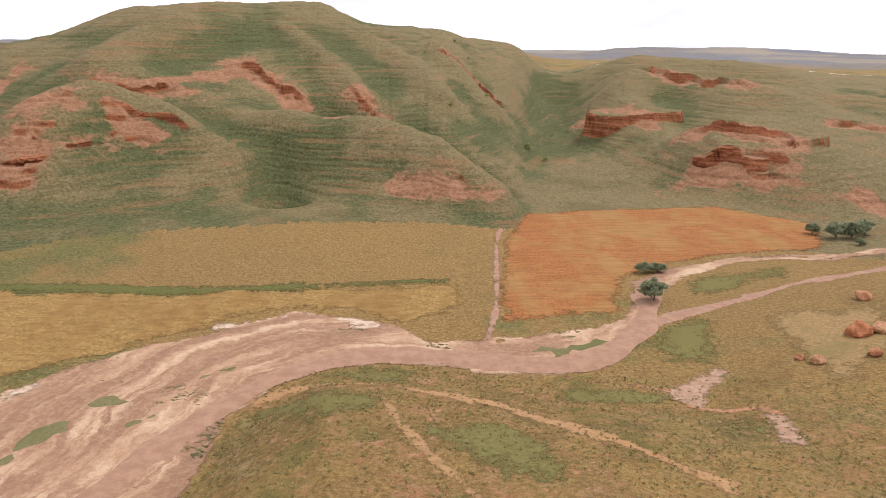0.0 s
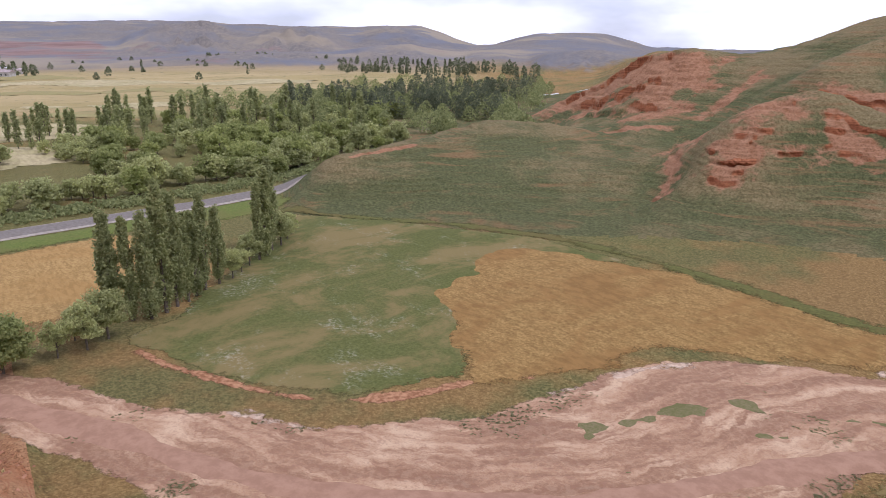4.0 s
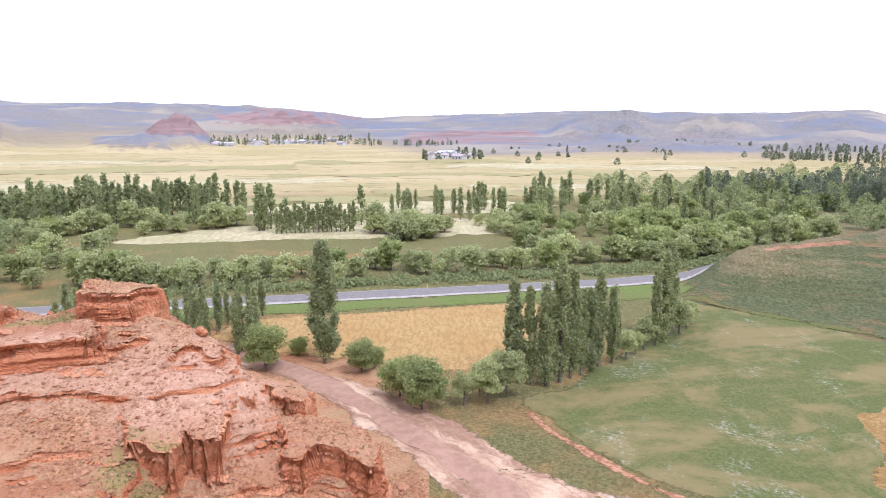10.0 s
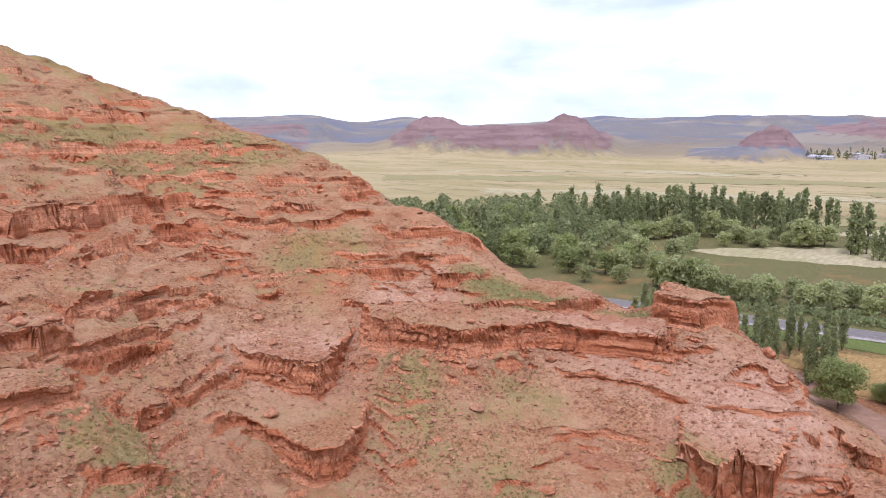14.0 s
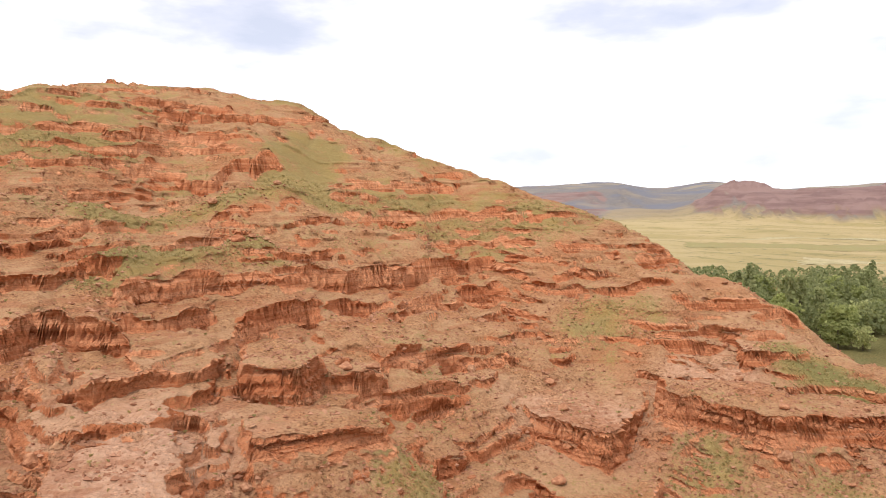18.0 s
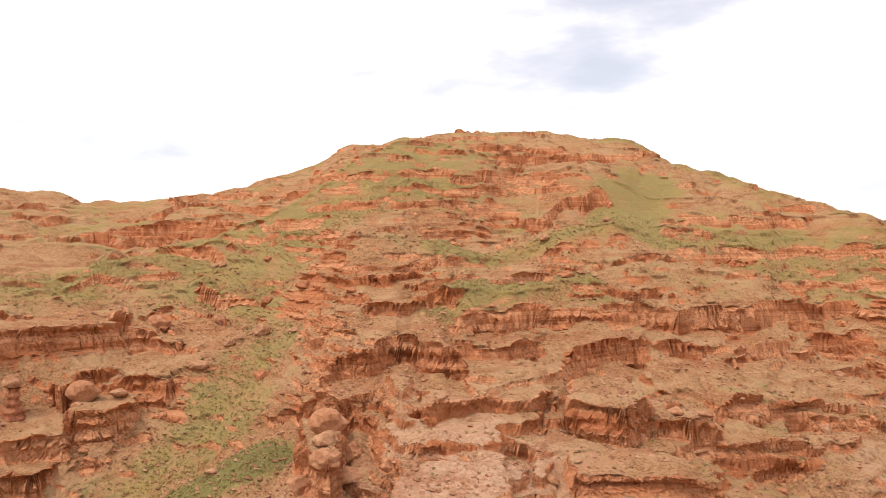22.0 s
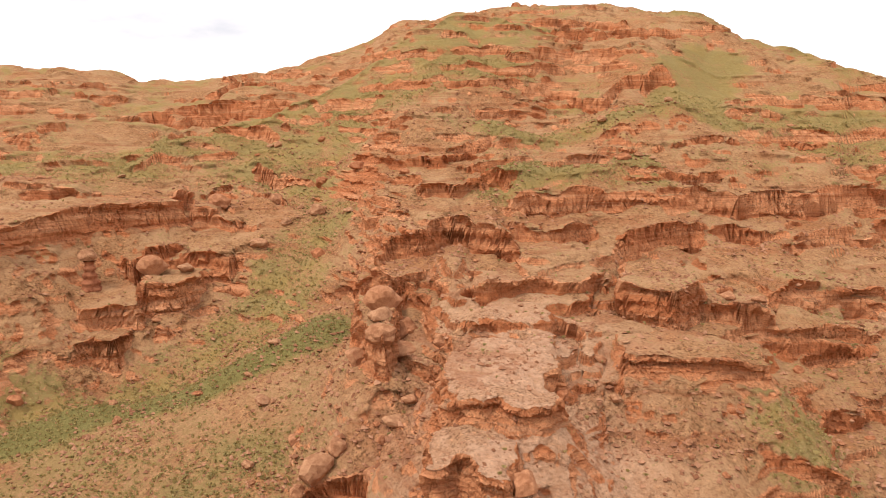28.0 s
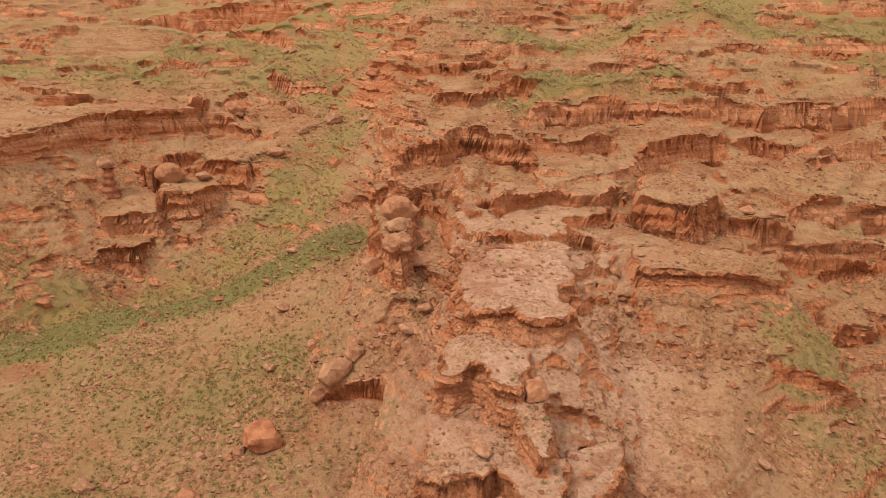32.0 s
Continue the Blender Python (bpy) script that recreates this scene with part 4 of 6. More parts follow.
ledge(1.0, (158.8, 67.4), (152.9, 73.4), (148.8, 77.1))
ledge(0.8, (147.6, 95.9), (144.1, 95.6))

swell(3.0, 7, 0.6, (206, 112), (198, 119), (190, 121), (184, 124), (180, 128))
swell(0, 10, 0.55, (200, 106), (190, 110), (183, 116))
swell(-2.2, 5.5, 0.66, (208, 66), (200, 70), (197, 78), (195, 86), (196, 100))
swell(1.3, 3.2, 0.72, (181, 73.5), (177.5, 77.5), (173, 81), (170, 83))
swell(1.2, 3.6, 0.7, (181, 92), (173, 98), (168, 103), (164.5, 106))
swell(-2.6, 6, 0.85, (165.2, 132), (167.5, 109))
swell(-5, 9, 0.0, (174.5, 114), (178, 98))
swell(1.4, 4, 0.48, (144, 84), (139, 84))
swell(0.4, 3, 0.85, (129, 77), (121, 73), (116.5, 71))
swell(0, 4, 0.42, (126, 60), (124, 50))
swell(0, 3.5, 0.36, (134, 62), (131, 54))
swell(0, 4, 0.42, (157, 48), (154, 44))
swell(0.5, 2.5, 1.35, (221, 62.5), (212, 61.3), (205, 60), (195.5, 60))
swell(0, 3, 0.7, (110.5, 53), (109, 57))
swell(0, 5, 0.7, (221, 70), (217, 66))
swell(0, 7, 0.55, (216, 112), (209, 108))
swell(-2.4, 4.5, 0, (171, 26), (170, 35), (169, 43))
swell(-2.2, 4.5, 0, (183, 23), (183, 31))
swell(-2.4, 3.2, 0, (189.5, 27), (189.5, 36), (188.5, 44))
swell(-0.8, 12, 0.4, (168, 172), (162, 160))
swell(0, 9, 0.45, (160, 112), (152, 112), (146, 108))


def spread(marks, x, y):
    """How near each point is to painted lines: 1 on them, 0 away."""
    out = x * 0
    for _, wide, g, crest in marks:
        best, k = off_line(x, y, crest, 2.0 * wide)
        out[k] = np.maximum(out[k], g * np.exp(-(best / wide) ** 2))
    return out


def off_line(x, y, crest, reach):
    """Distance to a line of (bearing, distance) points, for the points within reach."""
    q = np.radians([c[0] for c in crest])
    r = np.array([c[1] for c in crest])
    line = np.stack([-np.sin(q) * r, np.cos(q) * r], 1)
    lo, hi = line.min(0) - reach, line.max(0) + reach
    k = np.nonzero((x > lo[0]) & (x < hi[0]) & (y > lo[1]) & (y < hi[1]))
    px, py = x[k], y[k]
    best = np.full(px.shape, 1e9)
    for (ax, ay), (bx, by) in zip(line[:-1], line[1:]):
        t = np.clip(((px - ax) * (bx - ax) + (py - ay) * (by - ay)) / ((bx - ax) ** 2 + (by - ay) ** 2), 0, 1)
        best = np.minimum(best, np.hypot(px - ax - t * (bx - ax), py - ay - t * (by - ay)))
    return best, k


def hill_shape(az, d, x, y, ledges, swells):
    """Height of the hill and its grass, on columns of bearing by rows of distance."""
    z = height(x, y, False)
    zero = x * 0
    grass = zero.copy()
    # swells and hollows
    for rise, wide, g, crest in swells:
        best, k = off_line(x, y, crest, 2.6 * wide)
        bell = np.exp(-(best / wide) ** 2)
        z[k] += rise * bell
        grass[k] = np.maximum(grass[k], g * np.exp(-(best / wide) ** 4))
    z = z + 0.5 * fbm(x / 17, y / 17, zero, 3, 505) + np.minimum(0.03 * np.maximum(d - 60, 0), 1.8) * (np.abs(fbm(x / 13, y / 13, zero, 3, 507)) - 0.75) * (az > 70)[:, None]
    # rills that run down between the spurs
    rill = np.abs(fbm(np.radians(az)[:, None] * 62 / 6.5 + 0.4 * grain(x / 9, y / 9, zero, 511), d / 22, zero, 3, 513, 0.55))
    z = z + 1.1 * (rill - 0.42) * step(34, 44, d) * (1 - 0.5 * step(90, 130, d)) * (1 - 0.8 * np.clip(grass, 0, 1)) * (1 - (step(186, 191, az))[:, None] * (1 - step(58, 66, d))) * (az > 70)[:, None]
    # the ledges: cliff below the rim, talus in front, a bench behind
    for n, (drop, rim) in enumerate(ledges):
        ra = np.array([p[0] for p in rim])
        rd = np.array([p[1] for p in rim])
        order = np.argsort(ra)
        ra, rd = ra[order], rd[order]
        pad = 0.6 + 0.05 * (ra[-1] - ra[0])
        cols = np.nonzero((az > ra[0] - pad) & (az < ra[-1] + pad))[0]
        if not len(cols):
            continue
        a = az[cols]
        line = np.interp(a, ra, rd)
        q = np.radians(a) * rd.mean()
        o = q * 0
        bay = 1.5 * np.abs(grain(q / 4.6, o, o, 900 + n)) + 0.14 * np.abs(grain(q / 1.6, o, o, 950 + n)) + 0.03 * grain(q / 0.5, o, o, 990 + n)
        line = line + min(2.3, 0.5 + 0.6 * drop) * (bay - 0.5) * (0.6 + 0.4 * rd.mean() / 70)
        ends = step(ra[0] - pad, ra[0] + 0.5 * pad, a) * (1 - step(ra[-1] - 0.5 * pad, ra[-1] + pad, a))
        high = (0.72 * drop * (1 + 0.45 * grain(q / 4.1, o, o, 930 + n)) * ends)[:, None]
        rows = np.nonzero((d[cols].max(0) > line.min() - 6 * drop - 4) & (d[cols].min(0) < line.max() + 7 * drop))[0]
        sub = np.ix_(cols, rows)
        u = line[:, None] - d[sub]
        run = 0.13 * drop + 0.1
        g = np.clip(u / run, 0, 1)
        long = 3.4 * drop + 1.5
        back = 0.4 * high * np.where(u < 0, np.exp(np.minimum(u, 0) / (2.0 * drop + 0.5)), 1 - g)
        z[sub] += back - 0.6 * high * g * (1 - step(run, run + long, u))
    return z, np.clip(grass, 0, 1.35)


def hill_buttes(z, x, y, north=False):
    """Free-standing buttes, spurs and blocks on the hill."""
    for outline, top, drop in BUTTES:
        if (outline[0][1] > 50) != north:
            continue
        o = np.array(outline)
        lo, hi = o.min(0) - 2.5 - drop, o.max(0) + 2.5 + drop
        k = np.nonzero((x > lo[0]) & (x < hi[0]) & (y > lo[1]) & (y < hi[1]))
        px, py = x[k], y[k]
        zero = px * 0
        seed = int(abs(top * 31 + outline[0][0] * 7))
        wob = bulk(outline) * (0.55 * np.abs(grain(px / 2.6, py / 2.6, zero, seed + 407)) + 0.4 * np.abs(grain(px / 1.0, py / 1.0, zero, seed + 401)) + 0.04 * grain(px / 0.5, py / 0.5, zero, seed + 402))
        u = -inside(outline, px, py) + 1.3 * wob - 0.3
        level = float(height(o[:, 0], o[:, 1], False).mean())
        roof = top + 0.3 * np.clip(height(px, py, False) - level, -2, 2) + 0.2 * fbm(px / 1.6, py / 1.6, zero, 3, seed + 404) - 0.12 * np.exp(-np.maximum(-u, 0) / 0.5)
        # a cap of thin beds, a recess, a second cliff with a foot of talus
        split = 0.45 + 0.15 * grain(px / 4, py / 4, zero, seed + 403)
        fall = drop * (split * np.clip(u / 0.22, 0, 1) + (1 - split) * np.clip((u - 0.22 - 0.25 * wob) / 0.3, 0, 1)) + 0.85 * np.maximum(u - 0.6, 0)
        z[k] = np.maximum(z[k], roof - fall)
    return z


def box_blur(v, n, axis):
    pad = [(0, 0), (0, 0)]
    pad[axis] = (n + 1, n)
    c = np.cumsum(np.pad(v, pad, mode="edge"), axis=axis)
    m = 2 * n + 1
    return (c[m:] - c[:-m]) / m if axis == 0 else (c[:, m:] - c[:, :-m]) / m


def build_hill():
    az = np.arange(86.6, 226.01, 0.17)
    d0, d1 = (land(az, [s])[0][:, 0] for s in (1.1, 8.5))
    fine = 2300
    u = np.linspace(0, 1, fine)
    d = np.exp(np.log(d0)[:, None] + u[None] * np.log(d1 / d0)[:, None])
    a = np.radians(az)[:, None]
    x, y = -np.sin(a) * d, np.cos(a) * d
    zero = x * 0
    base = height(x, y, False)
    edge = (step(86.6, 90.5, az) * (1 - step(222.5, 225.5, az)))[:, None] * (step(0.0, 0.08, u) * (1 - step(0.94, 1.0, u)))[None]
    edge = edge * step(0.15, 1.3, base) * (1 - step(-2.5, -0.3, inside(WASH_FAR + WASH_NEAR, x, y)))
    z, grass = hill_shape(az, d, x, y, LEDGES, SWELLS)
    # thin beds that come and go
    foot = step(0.06, 0.18, (box_blur(base, 30, 1) - box_blur(np.roll(base, 60, 1), 30, 1)) / (box_blur(d, 30, 1) - box_blur(np.roll(d, 60, 1), 30, 1) + 1e-6))
    calm = np.clip(grass * 0.9 + step(186, 191, az)[:, None] * (1 - step(58, 66, d)) + 0.1 * step(100, 150, d) + 0.5 * (az < 106)[:, None], 0, 1)
    calm = np.maximum(calm, 0.6 * ((1 - step(132, 138, az)))[:, None] * (1 - step(62, 69, d)))
    calm = np.maximum(calm, (step(152, 156, az) * (1 - step(172, 174.5, az)))[:, None] * (1 - step(38, 48, d)))
    tilt = 0.5 * fbm(x / 30, y / 30, zero, 2, 61)
    for thick, seed, wide, keep, where in ((2.7, 131, 19.0, 0.06, step(88, 115, d)), (1.5, 83, 7.0, 0.22, 1), (0.75, 97, 5.0, 0.0, 1), (0.36, 101, 3.5, -0.1, 1)):
        h = (z + tilt + 0.35 * thick * grain(x / 2.2, y / 2.2, zero, seed)) / thick
        bed = np.floor(h)
        f = h - bed
        live = step(keep, keep + 0.35, grain(x / wide + bed * 7.7, y / wide - bed * 3.1, bed * 1.37, seed + 3)) * (1 - calm) * foot * where
        w, c = 0.1, 0.78
        cut = np.where(f < 1 - w, f * (1 - c) / (1 - w), 1 - c + (f - 1 + w) * c / w)
        z = z + thick * (cut - f) * live * np.clip(1.3 - d / 400, 0.6, 1)
    z = hill_buttes(z, x, y)
    rough = 0.10 * fbm(x / 1.7, y / 1.7, zero, 4, 113, 0.6) + 0.12 * np.abs(grain(x / 0.7, y / 0.7, zero, 115)) * step(-0.1, 0.4, grain(x / 6, y / 6, zero, 117))
    z = base + (z + rough - base) * edge + undulation(x, y)
    # fewer rows where little is seen, more on the cliffs
    rise = (z - 30) / d
    seen = rise >= np.maximum.accumulate(rise, 1) - 0.004
    dens = np.sqrt(np.gradient(z, axis=1) ** 2 + (0.4 * np.gradient(d, axis=1)) ** 2) / d * np.where(seen, 1, 0.22)
    dens = box_blur(box_blur(dens, 6, 1), 5, 0) + 0.25 * dens.mean(1)[:, None]
    run = np.cumsum(dens, 1)
    run = (run - run[:, :1]) / (run[:, -1:] - run[:, :1])
    ns = 780
    k = np.linspace(0, 1, ns)
    at = np.stack([np.interp(k, run[i], np.arange(fine)) for i in range(len(az))])
    j = np.clip(at.astype(int), 0, fine - 2)
    w = at - j
    # which way the slope falls, how steep it is
    zs = box_blur(box_blur(z, 9, 1), 4, 0)
    # how far below the rim of its cliff each point lies
    top, foot = z.copy(), z.copy()
    for m in range(1, 15):
        top[:, :-m] = np.maximum(top[:, :-m], z[:, m:])
        foot[:, m:] = np.minimum(foot[:, m:], z[:, :-m])
    under = top - z
    brow = step(0.9, 1.5, top - foot)
    xi, xj, yi, yj = np.gradient(x, axis=0), np.gradient(x, axis=1), np.gradient(y, axis=0), np.gradient(y, axis=1)
    det = xi * yj - xj * yi
    zi, zj = np.gradient(zs, axis=0), np.gradient(zs, axis=1)
    gx, gy = (zi * yj - zj * yi) / det, (zj * xi - zi * xj) / det
    zi, zj = np.gradient(z, axis=0), np.gradient(z, axis=1)
    slope = np.hypot((zi * yj - zj * yi) / det, (zj * xi - zi * xj) / det)
    row = np.arange(len(az))[:, None]

    def pick(v):
        return v[row, j] * (1 - w) + v[row, j + 1] * w

    x, y, z, d, gx, gy, grass, edge, base, calm, under, brow = (pick(v) for v in (x, y, z, d, gx, gy, grass, edge, base, calm, under, brow))
    slope = pick(np.minimum(box_blur(slope, 2, 1), 6))
    g = np.maximum(np.hypot(gx, gy), 0.05)
    cliff = step(0.85, 1.7, slope) * edge
    # on the cliffs: beds of uneven hardness, flutes and joints
    layer = np.floor(z / 0.36 + 0.4 * grain(x / 3, y / 3, x * 0, 503))
    bed = 0.3 * grain(layer * 1.37 + 0.5, x / 5, y / 5, 504) + 0.12 * grain(np.floor(z / 0.15) * 1.9 + 0.3, x / 3, y / 3, 505)
    flute = 0.03 * np.abs(grain(x / 0.9, y / 0.9, z / 8, 501)) ** 0.7 + 0.07 * grain(x / 2.4, y / 2.4, z / 5, 502)
    push = cliff * np.clip(d / 45, 0.7, 1.5) * (bed + flute - 0.1) + edge * brow * (0.3 * (1 - step(0.42, 0.55, under)) - 0.19 * step(0.5, 0.62, under) * (1 - step(0.9, 1.3, under))) + (1 - calm) * edge * 0.1 * fbm(x / 0.6, y / 0.6, z / 0.4, 3, 507, 0.6)
    x2, y2 = x - gx / g * push, y - gy / g * push
    green = np.clip(grass + 0.26 * fbm(x / 9, y / 9, x * 0, 4, 47) + 0.19 - 0.7 * cliff + 0.34 * (step(187, 192, az)[:, None] * (1 - step(56, 64, d))) + 0.26 * step(85, 130, d) * (1 - step(0.55, 0.9, slope)), 0, 1.35)
    # bare pale dust on the spur, the platforms and the near talus
    dust = spread(DUST, x, y)
    green = np.minimum(np.clip(green - 0.6 * dust, 0, 1.35), 1.35 - 0.4 * step(72, 95, d))
    n = len(az)
    i, jj = np.meshgrid(np.arange(n - 1), np.arange(ns - 1), indexing="ij")
    faces = np.stack([i * ns + jj, i * ns + jj + 1, (i + 1) * ns + jj + 1, (i + 1) * ns + jj], -1).reshape(-1, 4)
    verts = np.stack([x2, y2, z - 0.03 * (1 - edge)], -1).reshape(-1, 3)
    me = mesh_of("red_hill", verts, faces, RED)
    fc = cliff.ravel()[faces].mean(1)
    me.polygons.foreach_set("use_smooth", fc < 0.35)
    for key, val in (("cliff", cliff), ("veg", green), ("dust", dust), ("low", step(187, 192, np.repeat(az[:, None], ns, 1)) * (1 - step(56, 64, d)))):
        give(me, key, val.ravel())
    tagged(new("red_hill", me), "eroded red sandstone hill with ledges and sparse grass", "hill", kind="structure")
    area = np.abs(np.gradient(x, axis=1) * np.gradient(y, axis=0) - np.gradient(x, axis=0) * np.gradient(y, axis=1))
    HILL.update(p=verts, d=d.ravel(), az=np.repeat(az, ns), cliff=cliff.ravel(), veg=green.ravel(), area=(area * edge * np.clip(slope, 1, 1.5)).ravel(), slope=slope.ravel())


HILL = {}
DUST = [(0, 7, 1.0, ((182, 26), (181, 38), (179, 47))), (0, 5, 0.9, ((174, 28), (173, 40))), (0, 5, 0.8, ((146, 67), (142, 66))), (0, 4.5, 1.0, ((109, 58), (107, 60), (104, 58))), (0, 5, 0.7, ((120, 66), (112, 62))), (0, 4, 0.8, ((136, 75), (133, 74)))]


# ---- the green hill ----
G_LEDGES, G_SWELLS, SCARS = [], [], []


def scar(wide, *line):
    """Bare red earth along a line of (bearing, distance)."""
    SCARS.append((0, wide, 1.0, line))


G_LEDGES += [(1.6, ((28, 175), (24, 173.5), (20, 172))), (1.8, ((15.5, 190), (12.5, 181), (11, 176))), (1.2, ((12, 176), (9.5, 165), (8.4, 158))), (2.2, ((0, 216), (-2, 211), (-4.8, 206))),
             (1.3, ((7.5, 178), (5.5, 172))), (2.4, ((-19.5, 168), (-23, 163), (-26.5, 160))), (2.8, ((-20, 154), (-23, 152), (-26, 153))), (2.4, ((-15.5, 250), (-19, 236), (-23, 221))),
             (2.2, ((-28.5, 204), (-30.5, 208), (-33, 212))), (3.0, ((44, 258), (40, 243), (36, 226))), (2.8, ((43, 240), (40, 225), (37, 212))), (2.4, ((42, 222), (39.5, 208), (37, 200))),
             (1.5, ((24, 150), (20, 147)))]
G_SWELLS += [(6.0, 14, 0, ((31, 150), (26.7, 156), (21, 156), (17, 150))), (-5.0, 6, 0, ((28, 176), (20.6, 163), (13.8, 147), (13.5, 132))), (7.0, 10, 0, ((11.5, 153), (6.6, 147), (1.5, 138), (-3, 128))),
             (-4.5, 6, 0, ((9, 170), (3, 161), (-1, 150), (-6, 138))), (3.2, 6, 0, ((6, 218), (3, 202), (0, 180))), (3.2, 6, 0, ((0.5, 222), (-2, 208), (-4, 190))), (2.6, 5, 0, ((12, 212), (9, 198), (7, 178))),
             (-2.0, 7, 0, ((34.5, 172), (34.9, 146), (37.7, 126))), (3.4, 8, 0, ((26.5, 154), (32.0, 140), (35.0, 126))), (3.5, 12, 0, ((-20, 172), (-25, 160))), (4, 12, 0, ((-12.5, 240), (-16, 202))),
             (5, 14, 0, ((-13, 268), (-18, 244), (-24, 222))), (-4, 9, 0, ((-17, 225), (-19, 195), (-20, 180))), (4.5, 9, 0, ((20, 208), (24, 192), (28, 176))), (-3, 7, 0, ((17, 203), (21, 188))),
             (1.6, 12, 0, ((46, 180), (52, 166), (59, 151))), (7, 14, 0, ((44, 262), (39, 242), (35.5, 225))), (5, 16, 0, ((-6, 330), (-14, 330), (-24, 310))), (-4, 12, 0, ((-9, 300), (-20, 280), (-30, 262))), (4, 14, 0, ((-27, 250), (-33, 245)))]
scar(3.0, (28.3, 175), (24, 173), (19.6, 171))
scar(4.6, (16.2, 191), (11.7, 177), (8.4, 153))
scar(2.6, (7, 177), (4.5, 170))
scar(2.6, (-0.3, 217), (-4.8, 206))
scar(7, (34, 163), (29.5, 149), (31, 135))
scar(3.0, (24.4, 149), (22.5, 146))
scar(3.0, (4.4, 126.5), (1, 125), (-3.7, 122))
scar(4, (-11, 222), (-16.3, 192))
scar(5, (-19.5, 168), (-26.5, 160))
scar(5, (-20, 152), (-26, 151))
scar(4, (-16, 248), (-23, 221))
scar(4, (-29, 203), (-33, 211))
scar(4, (-31.6, 147), (-33, 145))
scar(3.6, (30.3, 160), (26, 167), (15, 189))
scar(15, (44, 256), (39.5, 234), (36, 214))
scar(6, (35.5, 214), (37.5, 196))
scar(3.4, (29.9, 208), (33.9, 186))
scar(1.0, (61, 148), (56, 156))
scar(2.6, (35.2, 152), (36, 136))
scar(3, (41, 186), (36, 180))


def build_green():
    az = np.arange(-33.8, 66.81, 0.16)
    fine = 1300
    d = np.exp(np.linspace(math.log(112), math.log(430), fine))[None] + 0 * az[:, None]
    a = np.radians(az)[:, None]
    x, y = -np.sin(a) * d, np.cos(a) * d
    zero = x * 0
    base = height(x, y, False)
    w = step(116, 134, d + 6 * grain(x / 12, y / 12, zero, 700))
    w = np.where((az < -5)[:, None], w * (1 - step(-5, -7, az)[:, None] * (1 - step(141, 150, d))), w) * (1 - step(385, 425, d))
    edge = (step(-33.8, -32, az) * (1 - step(62.5, 66.4, az)))[:, None] * w
    z, _ = hill_shape(az, d, x, y, G_LEDGES, G_SWELLS)
    bare = spread(SCARS, x, y)
    bare = np.clip(bare + 0.45 * fbm(x / 7, y / 7, z / 3, 4, 741, 0.6) * (bare > 0.02) + 0.25 * step(0.45, 1.1, fbm(x / 19, y / 19, zero, 4, 743, 0.6)), 0, 1)
    # furrows down the slopes and sheep walks along them
    z = z - 0.3 * step(0.6, 1.0, 1 - np.abs(fbm(np.radians(az)[:, None] * 170 / 9, d / 60, zero, 3, 751))) * step(0.1, 0.3, (z - base.min()) / 30)
    h = (z + 0.5 * fbm(x / 13, y / 13, zero, 2, 753)) / 0.95
    f = h - np.floor(h)
    z = z + 0.95 * (np.where(f < 0.72, f * 0.42 / 0.72, 0.42 + (f - 0.72) * 0.58 / 0.28) - f) * step(-0.5, 0.2, grain(x / 15, y / 15, np.floor(h), 755)) * step(0.5, 2.5, base) * (1 - bare)
    for thick, seed in ((1.3, 761), (0.6, 763)):
        h = (z + 0.4 * thick * grain(x / 3, y / 3, zero, seed)) / thick
        f = h - np.floor(h)
        cut = np.where(f < 0.88, f * 0.25 / 0.88, 0.25 + (f - 0.88) * 0.75 / 0.12)
        z = z + thick * (cut - f) * step(0.4, 0.8, bare) * step(-0.1, 0.3, grain(x / 7, y / 7, np.floor(h), seed + 1))
    z = hill_buttes(z, x, y, True)
    z = base + (z + 0.14 * fbm(x / 2.5, y / 2.5, zero, 3, 767) - base) * edge + undulation(x, y)
    rise = (z - 30) / d
    seen = rise >= np.maximum.accumulate(rise, 1) - 0.003
    dens = np.sqrt(np.gradient(z, axis=1) ** 2 + (0.2 * np.gradient(d, axis=1)) ** 2) / d * np.where(seen, 1, 0.2)
    dens = box_blur(box_blur(dens, 6, 1), 6, 0) + 0.25 * dens.mean(1)[:, None]
    run = np.cumsum(dens, 1)
    run = (run - run[:, :1]) / (run[:, -1:] - run[:, :1])
    ns = 400
    k = np.linspace(0, 1, ns)
    at = np.stack([np.interp(k, run[i], np.arange(fine)) for i in range(len(az))])
    j = np.clip(at.astype(int), 0, fine - 2)
    u = at - j
    row = np.arange(len(az))[:, None]
    bulge = np.clip(z - box_blur(box_blur(z, 45, 1), 16, 0), -2.5, 2.5)
    slope = box_blur(np.abs(np.gradient(z, axis=1) / np.gradient(d, axis=1)), 2, 1)
    x, y, z, d, bare, edge, slope, bulge = (v[row, j] * (1 - u) + v[row, j + 1] * u for v in (x, y, z, d, bare, edge, slope, bulge))
    cliff = step(1.0, 1.9, slope) * edge
    bare = np.maximum(bare, cliff)
    push = cliff * (0.5 * grain(np.floor(z / 0.7) * 1.37, x / 9, y / 9, 771) + 0.5 * grain(x / 2.5, y / 2.5, z / 12, 773))
    q = np.radians(az)[:, None]
    x, y = x + np.sin(q) * push, y - np.cos(q) * push
    n = len(az)
    i, jj = np.meshgrid(np.arange(n - 1), np.arange(ns - 1), indexing="ij")
    faces = np.stack([i * ns + jj, i * ns + jj + 1, (i + 1) * ns + jj + 1, (i + 1) * ns + jj], -1).reshape(-1, 4)
